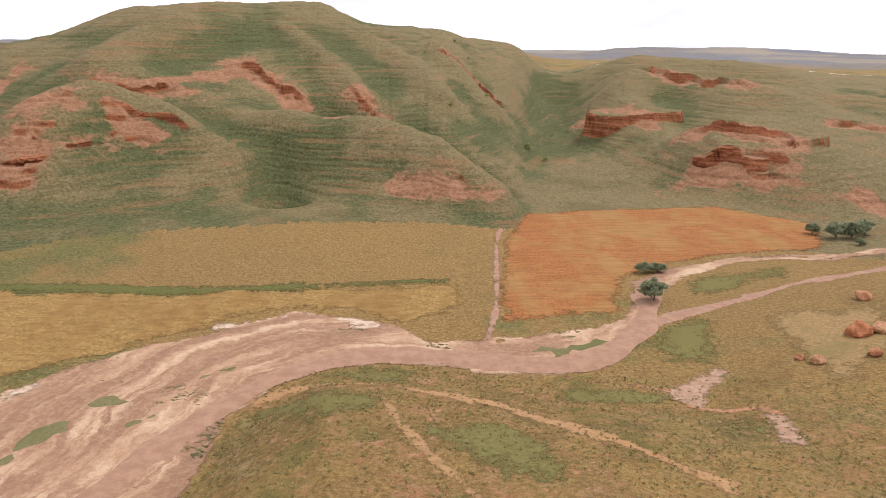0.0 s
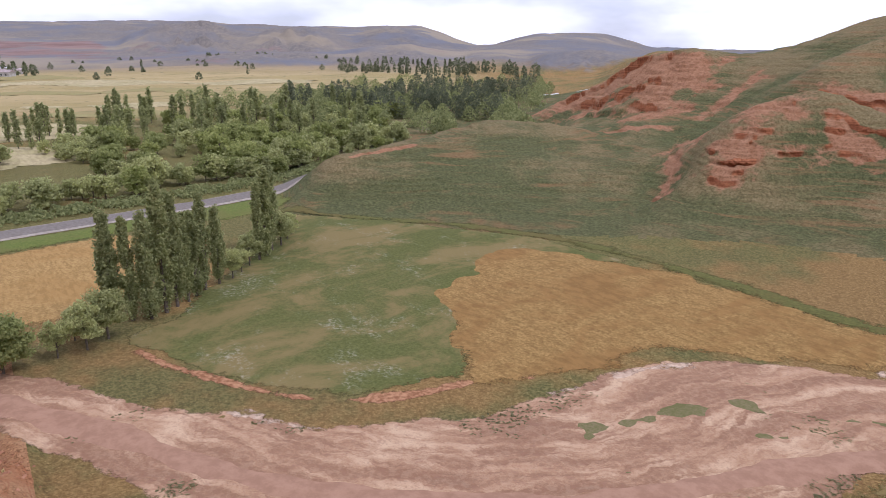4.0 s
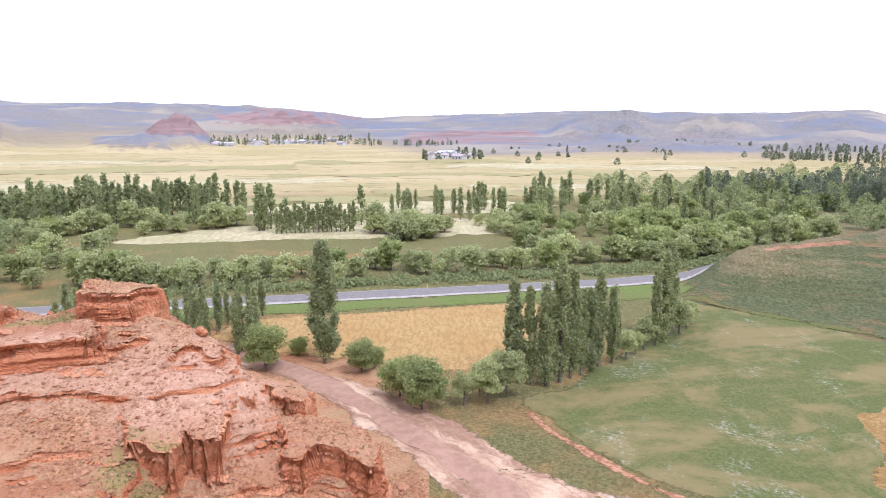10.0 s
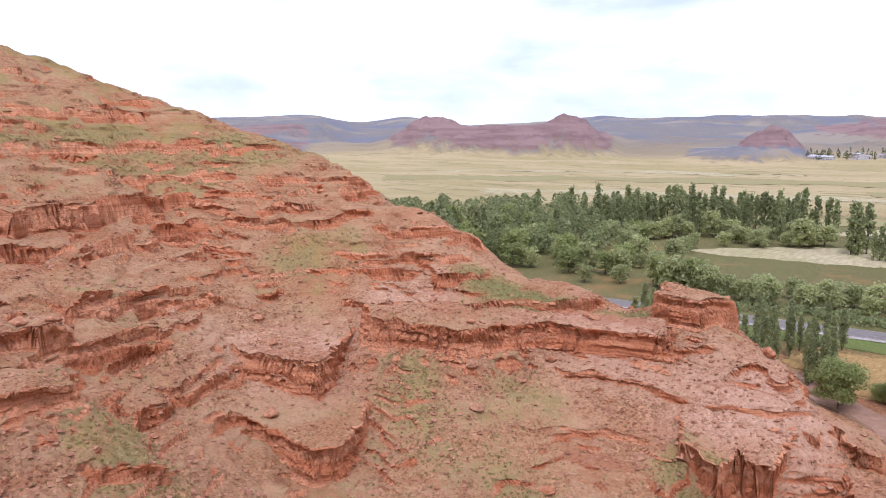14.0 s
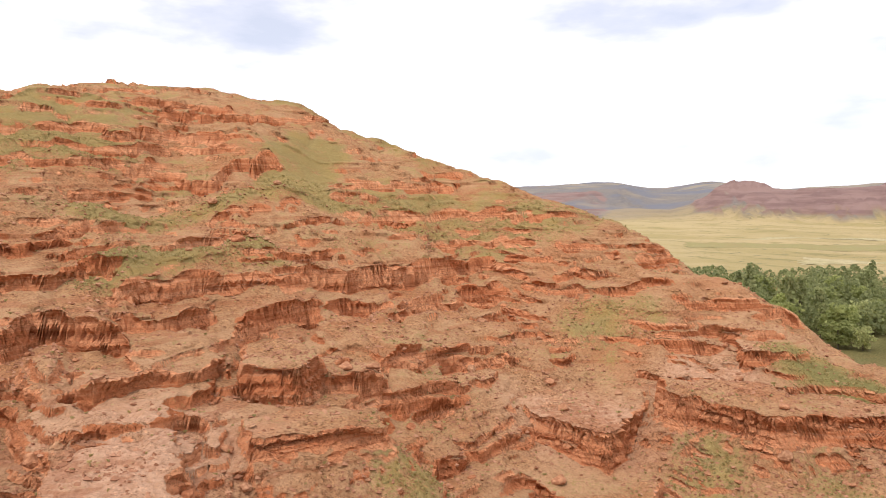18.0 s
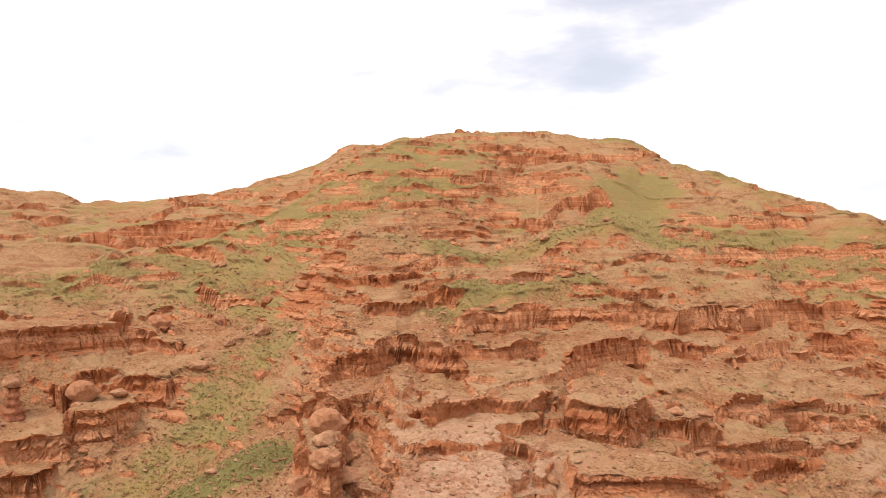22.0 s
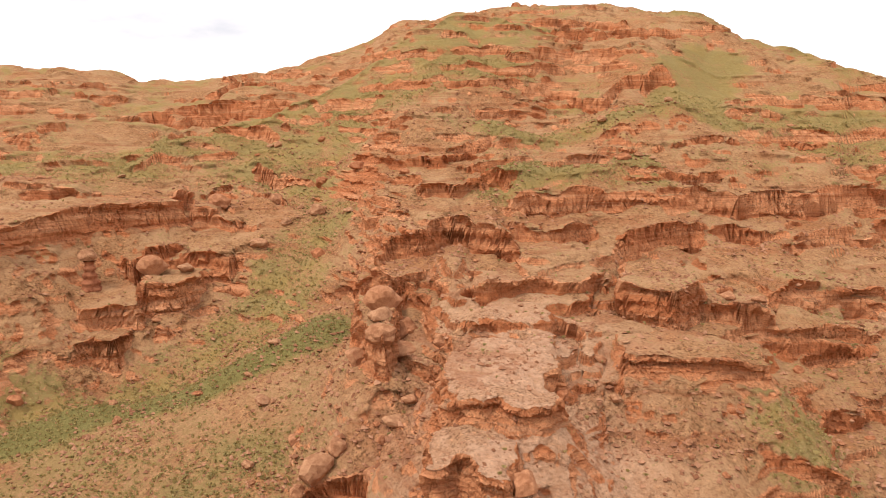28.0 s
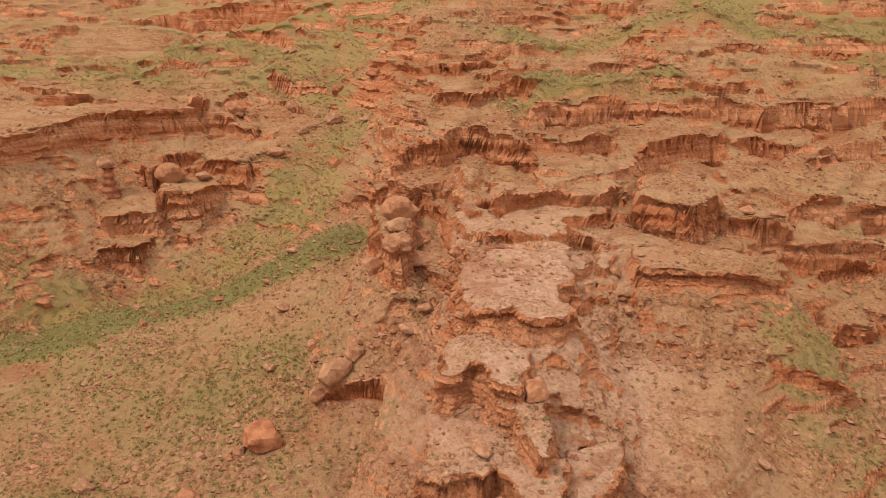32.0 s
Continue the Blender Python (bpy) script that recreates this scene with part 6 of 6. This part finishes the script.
# the trees along the meadow, the lone poplar and the bushes of the track
near_poplars = Kind(*[poplar("poplar_tree", 15, r, 8200, 0.205, 0.04, "tall narrow dark green poplar in a row beside the meadow", "poplar row by the meadow") for r in (1.25, 1.0, 1.45, 1.1)])
for x, y, s, tall in ((-82.2, 14.2, 0.86, 1.0), (-81.2, 16.0, 0.78, 1.02), (-80.6, 17.9, 0.9, 0.92), (-81.4, 19.8, 0.98, 1.0), (-82.6, 21.4, 1.06, 1.02), (-83.4, 23.0, 0.92, 1.0), (-84.8, 24.4, 0.9, 0.95),
                      (-86.2, 26.0, 0.86, 0.97), (-87.4, 28.2, 0.8, 1.0), (-94.5, 36.6, 1.0, 0.95), (-96.2, 38.4, 1.06, 0.98), (-98.0, 40.0, 0.94, 1.0)):
    near_poplars.put(x, y, s, tall)
lone = poplar("poplar_tree", 16.2, 1.75, 15000, 0.2, 0.07, "lone tall poplar with a full narrow crown by the track")
stand(lone, -91.3, -9.7, 1, 30, 1, True)
near_bush = Kind(*[broadleaf("bush", 6, 3.0, 10000, 0.155, 44, LEAF_BUSH, "dense rounded green bush beside the dirt track", "bush", "bushes by the track", 0.05) for _ in range(2)])
for x, y, s in ((-74.2, 2.6, 1.05), (-78.5, 0.2, 0.85), (-87.2, -4.6, 0.72), (-88.8, -3.0, 0.6), (-89.5, -17.2, 1.0), (-95.0, -13.6, 0.55), (-98, 38, 0.6)):
    near_bush.put(x, y, s)
near_willow = Kind(*[broadleaf("willow_tree", 7, 2.4, 6200, 0.165, 34, LEAF_WILLOW, "slender multi-stemmed willow with grey-green leaves", "tree", "willows by the meadow", 0.2) for _ in range(3)])
for x, y, s in ((-75.6, 10.2, 0.82), (-77.4, 12.6, 0.9), (-75.2, 7.4, 0.62), (-79.0, 9.6, 0.7), (-88.5, 30.4, 0.72), (-90.6, 32.4, 0.86), (-92.8, 34.4, 0.9), (-99.6, 42.2, 0.95), (-102.2, 44.4, 0.9), (-104.6, 46.2, 0.7)):
    near_willow.put(x, y, s)
grove = Kind(*[poplar("poplar_tree", 10.5, 0.95, 2600, 0.24, 0.06, "young green poplar in a dense grove by the road", "roadside grove") for _ in range(3)])
for k in range(62):
    a, d = rng.uniform(100.8, 116), rng.uniform(97, 120)
    grove.put(-math.sin(radians(a)) * d, math.cos(radians(a)) * d, rng.uniform(0.62, 0.9), rng.uniform(0.9, 1.1))
stream_bush = broadleaf("bush", 3.1, 1.6, 2600, 0.18, 18, LEAF_STREAM, "round grey-green bush beside the stream channel", "bush", "stream bushes", 0.05)
stand(stream_bush, 25.2, 78.5, 1.0, 10, 1, True)
for x, y, s, tall in ((27.2, 89.6, 0.75, 0.7), (29.2, 90.4, 0.7, 0.7), (62.5, 107.5, 1.0, 1.0), (65.5, 108.4, 1.1, 0.9), (68.5, 110, 1.0, 0.9), (64, 103.5, 0.5, 0.8), (60, 110, 0.7, 1.0)):
    stand(stream_bush, x, y, s, None, tall)
slope_bush = broadleaf("bush", 1.6, 1.2, 260, 0.22, 9, LEAF_BUSH, "small dark bush on the green slope", "bush", "slope bushes", 0.0)
slope_bush.matrix_basis = pose(22.3, 182.3, on_surface(22.3, 182.3))
for k in range(10):
    a, d = rng.uniform(-11, 0), rng.uniform(165, 260)
    stand(slope_bush, -math.sin(radians(a)) * d, math.cos(radians(a)) * d, rng.uniform(0.3, 0.65))

# beyond the road: willow line, poplar rows
mid_willow = Kind(*[broadleaf("willow_tree", 8.5, 4.0, 1450, 0.45, 30, LEAF_WILLOW, "round grey-green willow in the line beyond the road", "tree", "willow line beyond the road", 0.02) for _ in range(5)])
mid_dark = Kind(*[broadleaf("broadleaf_tree", 10, 4.4, 1450, 0.5, 30, LEAF_BUSH, "large full green tree of the valley woodland", "tree", "valley trees", 0.02) for _ in range(4)])
mid_poplar = Kind(*[poplar("poplar_tree", 15, 1.7, 600, 0.55, 0.08, "slim poplar in a plantation row", "plantation poplars") for _ in range(5)])


def scatter(kind, n, a0, a1, d0, d1, s0, s1, t0=0.9, t1=1.1, keep=None):
    for _ in range(n):
        a, d = rng.uniform(a0, a1), rng.uniform(d0, d1)
        x, y = -math.sin(radians(a)) * d, math.cos(radians(a)) * d
        if keep is None or keep(x, y):
            kind.put(x, y, rng.uniform(s0, s1), rng.uniform(t0, t1))


ROAD_X = lambda y: np.interp(y, [p[1] for p in ROAD], [p[0] for p in ROAD])
for y in np.arange(-64, 118, 2.2):
    x = float(ROAD_X(y)) - rng.uniform(14, 27)
    (mid_willow if rng.random() < 0.8 else mid_dark).put(x, y + rng.uniform(-1, 1), rng.uniform(0.6, 0.98), rng.uniform(0.85, 1.1))
scatter(mid_dark, 44, 62, 80, 170, 232, 0.8, 1.15)
scatter(mid_willow, 26, 58, 82, 172, 250, 0.7, 1.0)
scatter(mid_dark, 46, 114, 137, 165, 270, 0.8, 1.2)
scatter(mid_willow, 28, 110, 127, 150, 225, 0.7, 1.05)
scatter(mid_poplar, 22, 118, 137, 180, 270, 0.75, 1.0)
scatter(mid_poplar, 78, 101.6, 119, 246, 276, 0.82, 1.08)
scatter(mid_willow, 30, 102, 119, 226, 246, 0.8, 1.1)
scatter(mid_poplar, 6, 99.8, 101.0, 220, 234, 0.92, 1.05)
for a in np.arange(93.4, 99.6, 0.36):
    mid_poplar.put(-math.sin(radians(a)) * 217, math.cos(radians(a)) * 217, rng.uniform(0.6, 0.75), 1.0)
mid_poplar.put(-math.sin(radians(92.8)) * 231, math.cos(radians(92.8)) * 231, 0.95, 1.0)
scatter(mid_willow, 20, 86.5, 92, 198, 216, 0.9, 1.2)
scatter(mid_poplar, 34, 79, 91, 240, 280, 0.55, 0.8)
scatter(mid_willow, 14, 78, 87, 205, 235, 0.7, 1.0)
scatter(mid_poplar, 44, 60, 79, 225, 300, 0.75, 1.0)
scatter(mid_willow, 34, 60, 79, 222, 300, 0.7, 1.0)
scatter(mid_dark, 40, 56, 80, 228, 320, 0.7, 1.1)


def woodland(name, label, spots, per, size_h, seed_group=""):
    """Many far trees as one mass of leaf sprays."""
    out = []
    for x, y, h, r, slim in spots:
        z = float(height(np.array([x]), np.array([y]))[0])
        t = rng.uniform(0.08, 1, per)
        prof = r * np.sin(np.clip(t, 0.03, 0.98) ** (0.8 if slim else 0.65) * math.pi) ** 0.55
        a = rng.uniform(0, 6.28, per)
        rr = prof * np.sqrt(rng.uniform(0.3, 1, per))
        out.append((np.stack([x + rr * np.cos(a), y + rr * np.sin(a), z + t * h], 1), np.stack([np.cos(a), np.sin(a), 0.4 + 0 * a], 1)))
    pts, d = np.concatenate([o[0] for o in out]), np.concatenate([o[1] for o in out])
    v, f = leaves(pts, size_h, d, 0.9)
    return tagged(new(name, mesh_of(name, v, f, LEAF_FAR, False)), label, "trees", kind="stuff")


LEAF_FAR = leaf_material("far_leaf", (0.20, 0.225, 0.09), (0.44, 0.455, 0.195))


def spots(n, a0, a1, d0, d1, h0, h1, slim=0.4):
    for _ in range(n):
        a, d = rng.uniform(a0, a1), math.sqrt(rng.uniform(d0 * d0, d1 * d1))
        s = rng.random() < slim
        h = rng.uniform(h0, h1) * (1.35 if s else 1.0)
        yield -math.sin(radians(a)) * d, math.cos(radians(a)) * d, h, h * (0.16 if s else 0.5), s


woodland("valley_woodland", "dense grey-green valley woodland of round willows", list(spots(190, 46, 67, 236, 410, 5.5, 9, 0.0)) + list(spots(60, 45, 62, 400, 560, 6, 9, 0.0)) + list(spots(40, 62, 74, 320, 400, 6, 9, 0.0)), 330, 0.46)
woodland("river_woodland", "green riverside woodland beyond the red hill", list(spots(150, 117, 139, 190, 330, 6, 9, 0.06)), 200, 0.6)
woodland("roadside_scrub", "low grey-green scrub beside the road", [(float(ROAD_X(y)) - rng.uniform(7, 14), y, rng.uniform(0.6, 1.6), rng.uniform(1.0, 2.0), False) for y in rng.uniform(-60, 100, 420)], 46, 0.3)
LEAF_FAR = leaf_material("dark_far_leaf", (0.11, 0.125, 0.075), (0.22, 0.235, 0.135))


def belt(n, wide, h0, h1, *line):
    """Slim trees in a row along a line of (bearing, distance)."""
    for _ in range(n):
        u = rng.uniform(0, len(line) - 1.001)
        (a0, d0), (a1, d1) = line[int(u)], line[int(u) + 1]
        a, d, h = a0 + (a1 - a0) * (u % 1), d0 + (d1 - d0) * (u % 1) + rng.normal(0, wide), rng.uniform(h0, h1)
        yield -math.sin(radians(a)) * d, math.cos(radians(a)) * d, h, h * rng.uniform(0.12, 0.3), True


woodland("poplar_stand", "dark green rows of slim valley poplars", list(belt(90, 6, 10, 14, (66, 330), (58, 350), (52, 372), (47, 380))) + list(belt(50, 8, 9, 13, (60, 300), (54, 310), (49, 300))) + list(belt(40, 10, 9, 13, (56, 470), (46, 450))), 190, 0.5)
woodland("far_woodland", "far dark tree belts on the plain", list(belt(90, 20, 7, 12, (46, 640), (54, 680), (62, 760))) + list(belt(50, 16, 7, 11, (52, 860), (58, 920), (66, 1000))) + list(belt(26, 20, 8, 12, (66, 1040), (72, 1080))) + list(belt(34, 24, 8, 13, (84, 1180), (93, 1250))) + list(spots(40, 58, 84, 620, 1100, 4, 7, 0.3)), 80, 0.9)


# ---- stones, boulders and tufts on the slopes ----
ROCK = Mat("boulder_stone", 0.9, 0.15)
_f = ROCK.noise(1.7, 6, 0.7)
ROCK.bump(_f, 0.6, 0.2)
ROCK = ROCK.done(ROCK.mix(ROCK.random(), ROCK.mix(ROCK.span(_f, 0.35, 0.65), (0.30, 0.105, 0.046), (0.50, 0.21, 0.10)), ROCK.mix(ROCK.span(_f, 0.35, 0.65), (0.30, 0.145, 0.075), (0.48, 0.27, 0.15))))
RUBBLE = Mat("rubble_stone", 0.95, 0.1)
RUBBLE = RUBBLE.done(RUBBLE.mix(RUBBLE.island(), (0.24, 0.10, 0.052), (0.46, 0.24, 0.14)))
TUFT = leaf_material("dry_tuft", (0.36, 0.285, 0.11), (0.62, 0.49, 0.23))
WEED = leaf_material("weed", (0.26, 0.245, 0.125), (0.42, 0.38, 0.21))


def ico(level):
    bm = bmesh.new()
    bmesh.ops.create_icosphere(bm, subdivisions=level, radius=1)
    v = np.array([q.co[:] for q in bm.verts])
    f = np.array([[q.index for q in p.verts] for p in bm.faces])
    bm.free()
    return v, f


def boulder_mesh(seed, squash=0.75):
    v, f = ico(3)
    o = seed * 13.7
    r = 1 + 0.30 * fbm(v[:, 0] * 0.9 + o, v[:, 1] * 0.9, v[:, 2] * 0.9, 3, seed)
    v = v * r[:, None]
    for k in range(7):
        n = rng.normal(size=3)
        n /= np.linalg.norm(n)
        s = v @ n
        v = v - np.maximum(s - rng.uniform(0.62, 0.85), 0)[:, None] * n
    v = v + 0.035 * grain(v[:, 0] * 6 + o, v[:, 1] * 6, v[:, 2] * 6, seed)[:, None]
    v[:, 2] *= squash
    return mesh_of("boulder", v, f, ROCK, False)


BOULDERS = [boulder_mesh(k, q) for k, q in ((1, 0.75), (2, 0.6), (3, 0.9), (4, 0.5), (5, 0.7))]


def boulder(x, y, r, label="weathered red sandstone boulder lying on the slope", k=None, wide=1.0):
    me = BOULDERS[int(rng.integers(0, 5)) if k is None else k]
    ob = tagged(new("boulder", me), label, "boulder", "boulders on the slopes")
    ob.matrix_basis = pose(x, y, on_surface(x, y) + r * 0.28, rng.uniform(-12, 12), rng.uniform(-12, 12), rng.uniform(0, 360)) @ Matrix.Diagonal((r * wide, r, r, 1))
    return ob


for x, y, r in ((49.5, 77.2, 1.0), (42.3, 66, 1.3), (44.8, 66.2, 1.2), (35, 59.9, 0.7), (34.1, 61.2, 0.5), (40.4, 60.2, 0.7)):
    boulder(x, y, r, "brown eroded earth and rock lump in dry grass")
boulder(15.8, -37.1, 1.25, "large angular orange-red boulder in dry grass", 2)
boulder(12.4, -41.4, 1.35, "large rounded red boulder in dry grass", 0)
boulder(11.2, -42.6, 0.75)
boulder(13.3, -41.0, 0.6)
for x, y, r in ((11.5, -49.7, 0.9), (38.1, -70.4, 1.5), (35.0, -71.5, 0.9), (36, -84, 1.5), (23.6, -82.8, 1.1), (25.3, -92, 1.0), (28, -75, 1.1), (30.5, -88, 1.0), (21, -74, 0.8), (19.5, -88, 1.2), (26.5, -80, 0.7),
                (9.0, -47.5, 1.2), (8.2, -49.5, 1.3), (9.6, -50.2, 1.0), (9.8, -52.4, 1.4), (8.0, -52.0, 1.0), (7.4, -43.5, 0.8), (8.4, -41.0, 0.7), (6.6, -45.2, 0.6)):
    boulder(x, y, r)
H = HILL
w = H["area"] * (H["d"] > 24) * (H["d"] < 110) * (0.25 + step(-0.1, 0.35, fbm(H["p"][:, 0] / 6, H["p"][:, 1] / 6, H["p"][:, 2] / 6, 2, 881))) * (1 - 0.8 * H["cliff"]) / np.maximum(H["d"], 30) ** 1.5
for k in rng.choice(len(w), 265, p=w / w.sum()):
    x, y = HILL["p"][k, :2]
    ob = tagged(new("boulder", BOULDERS[int(rng.integers(0, 5))]), "small weathered red boulder on the rubble slope", "boulder", "boulders on the slopes")
    r = 0.24 + 0.5 * rng.random() ** 2.5
    ob.matrix_basis = pose(x, y, HILL["p"][k, 2] + r * 0.25, rng.uniform(-15, 15), rng.uniform(-15, 15), rng.uniform(0, 360)) @ Matrix.Diagonal((r * rng.uniform(0.8, 1.5), r, r * rng.uniform(0.7, 1.1), 1))


def rubble(n, weight, s0, s1, name, label):
    """Many small loose stones as one mass."""
    v0 = np.array([(1, 0, 0), (-1, 0, 0), (0, 1, 0), (0, -1, 0), (0, 0, 1), (0, 0, -1)], float)
    f0 = np.array([(0, 2, 4), (2, 1, 4), (1, 3, 4), (3, 0, 4), (2, 0, 5), (1, 2, 5), (3, 1, 5), (0, 3, 5)])
    k = rng.choice(len(weight), n, p=weight / weight.sum())
    c = HILL["p"][k] + rng.normal(0, 0.12, (n, 3)) * np.array([1, 1, 0.1])
    s = s0 + (s1 - s0) * rng.random(n) ** 3
    v = v0[None] * s[:, None, None] * rng.uniform(0.55, 1.25, (n, 6, 1)) * np.array([1, 1, 0.7])
    a = rng.uniform(0, 6.28, n)
    ca, sa = np.cos(a)[:, None], np.sin(a)[:, None]
    v = np.stack([v[..., 0] * ca - v[..., 1] * sa + 0.3 * v[..., 2], v[..., 0] * sa + v[..., 1] * ca, v[..., 2] + 0.2 * v[..., 0]], -1) + c[:, None]
    f = (f0[None] + 6 * np.arange(n)[:, None, None]).reshape(-1, 3)
    return tagged(new(name, mesh_of(name, v.reshape(-1, 3), f, RUBBLE, False)), label, "stones", kind="stuff")


rubble(45000, w, 0.05, 0.3, "rubble", "loose red stones and rubble strewn over the slope")


def tufts(n, weight, s0, s1, name, label, material, lift=0.5, on=SURFACE):
    k = rng.choice(len(weight), n, p=weight / weight.sum())
    c = on["p"][k] + rng.normal(0, 0.15, (n, 3)) * np.array([1, 1, 0])
    s = rng.uniform(s0, s1, n)
    c = c.repeat(3, 0)
    s = s.repeat(3)
    a = rng.uniform(0, 6.28, 3 * n)
    t = np.stack([np.cos(a), np.sin(a), 0 * a], 1) * (s * 0.8)[:, None]
    up = np.stack([rng.normal(0, 0.3, 3 * n), rng.normal(0, 0.3, 3 * n), 0 * a + 1], 1) * (s * lift * 2)[:, None]
    v = np.stack([c - t * 0.6, c + t * 0.6, c + t * 1.1 + up * 0.9, c - t * 0.9 + up], 1).reshape(-1, 3)
    return tagged(new(name, mesh_of(name, v, np.arange(len(v)).reshape(-1, 4), material, False)), label, "grass", kind="stuff")


S = SURFACE
w_grass = H["area"] * (H["d"] > 24) * (H["d"] < 115) / np.maximum(H["d"], 30) ** 1.4 * (0.02 + step(0.3, 0.8, H["veg"])) * (1 - H["cliff"])
tufts(18000, w_grass, 0.06, 0.19, "grass_tufts", "dry yellow-green grass tufts on the red hill", TUFT, 0.5, HILL)
pw = S["p"]
inwash = inside(WASH_FAR + WASH_NEAR, pw[:, 0], pw[:, 1])
bar = fbm(pw[:, 0] / 4.5 + 3, pw[:, 1] / 7, pw[:, 0] * 0, 4, 777)
w_weed = S["area"] * (inwash > 0.6) * step(0.35, 0.6, bar)
tufts(2600, w_weed, 0.07, 0.19, "riverbed_weeds", "low grey-green weeds on gravel bars of the riverbed", WEED, 0.35)
w_fore = S["area"] * (S["d"] > 26) * (S["d"] < 64) * ((S["az"] < 30) | (S["az"] > 320)) * (inwash < -0.3) / np.maximum(S["d"], 30)
tufts(6000, w_fore, 0.06, 0.17, "meadow_tufts", "dry and green grass tufts on the near rise", TUFT, 0.4)


def hoodoo(x, y, z):
    """A banded stone pillar with a round capstone."""
    ob = thing("hoodoo", "red banded rock pillar balancing a round capstone", "rock pillar")
    v, f = [], []
    rings, sides = 26, 20
    for i in range(rings):
        h = 3.1 * i / (rings - 1)
        r = 1.0 - 0.52 * min(h / 2.5, 1) + 0.10 * math.sin(h * 8.5) + 0.06 * math.sin(h * 23)
        for j in range(sides):
            a = 2 * math.pi * j / sides
            rr = r * (1 + 0.16 * noise.noise((math.cos(a) * 1.4, math.sin(a) * 1.4, h * 0.9)))
            v.append((rr * math.cos(a), rr * math.sin(a), h - 0.4))
    for i in range(rings - 1):
        for j in range(sides):
            f.append((i * sides + j, i * sides + (j + 1) % sides, (i + 1) * sides + (j + 1) % sides, (i + 1) * sides + j))
    part("pillar", mesh_of("pillar", v, f, LAND_ROCK), ob)
    cap = part("capstone", BOULDERS[2], ob, "round grey-red capstone")
    cap.matrix_basis = pose(0, 0, 3.25, 0, 0, 40) @ Matrix.Diagonal((0.85, 0.85, 0.85, 1))
    ob.matrix_basis = pose(x, y, z)
    return ob


LAND_ROCK = plain_material("pillar_stone", (0.22, 0.068, 0.032), (0.42, 0.17, 0.085), 0.95, 1.6, 0.5)
hoodoo(42.8, -66.6, on_surface(42.8, -66.6) - 0.1)

# ---- village on the plain ----
PLASTER = plain_material("plaster", (0.40, 0.37, 0.33), (0.56, 0.53, 0.49), 0.9, 0.6)
TILE = plain_material("roof_sheet", (0.30, 0.22, 0.20), (0.42, 0.36, 0.34), 0.7, 0.5)
ROOF_PALE = plain_material("pale_roof", (0.40, 0.38, 0.38), (0.55, 0.53, 0.53), 0.6, 0.5)
DARK = plain_material("window_glass", (0.03, 0.035, 0.04), (0.05, 0.055, 0.06), 0.3, 1.0, 0.0)


def box_mesh(name, x0, x1, y0, y1, z0, z1, material):
    v = [(x, y, z) for z in (z0, z1) for x, y in ((x0, y0), (x1, y0), (x1, y1), (x0, y1))]
    return mesh_of(name, v, [(3, 2, 1, 0), (4, 5, 6, 7), (0, 1, 5, 4), (1, 2, 6, 5), (2, 3, 7, 6), (3, 0, 4, 7)], material, False)


def house(length, deep, high, roof):
    ob = thing("house", "small plastered village house with a low gabled roof", "house", "village houses")
    part("wall", box_mesh("wall", -length / 2, length / 2, -deep / 2, deep / 2, -1, high, PLASTER), ob)
    e, r = 0.5, 1.7
    v = [(-length / 2 - e, -deep / 2 - e, high - 0.1), (length / 2 + e, -deep / 2 - e, high - 0.1), (length / 2 + e, deep / 2 + e, high - 0.1), (-length / 2 - e, deep / 2 + e, high - 0.1), (-length / 2 - e, 0, high + r), (length / 2 + e, 0, high + r)]
    bm = bmesh.new()
    bv = [bm.verts.new(q) for q in v]
    for q in ((0, 1, 5, 4), (2, 3, 4, 5), (1, 2, 5), (3, 0, 4), (3, 2, 1, 0)):
        bm.faces.new([bv[i] for i in q])
    me = bpy.data.meshes.new("roof")
    bm.to_mesh(me)
    bm.free()
    me.materials.append(roof)
    part("roof", me, ob)
    for k in (-0.3, 0.0, 0.3):
        for sgn in (-1, 1):
            part("window", box_mesh("window", k * length - 0.6, k * length + 0.6, sgn * deep / 2 - 0.05, sgn * deep / 2 + 0.05, 1.2, 2.5, DARK), ob)
    return ob


houses = Kind(house(12, 8, 3.6, TILE), house(16, 9, 4.2, ROOF_PALE), house(10, 8, 5.5, ROOF_PALE), house(20, 9, 3.8, TILE))
for k in range(24):
    a, d = rng.uniform(92.5, 104.6), rng.uniform(1210, 1400)
    houses.put(-math.sin(radians(a)) * d, math.cos(radians(a)) * d, rng.uniform(0.9, 1.3))
for k in range(9):
    a, d = rng.uniform(84.2, 87.5), rng.uniform(690, 760)
    houses.put(-math.sin(radians(a)) * d, math.cos(radians(a)) * d, rng.uniform(0.8, 1.1))
woodland("village_trees", "dark poplars between the village houses", list(spots(70, 92, 105, 1200, 1420, 9, 13, 0.8)) + list(spots(16, 83, 88, 680, 780, 6, 9, 0.6)), 60, 1.3)
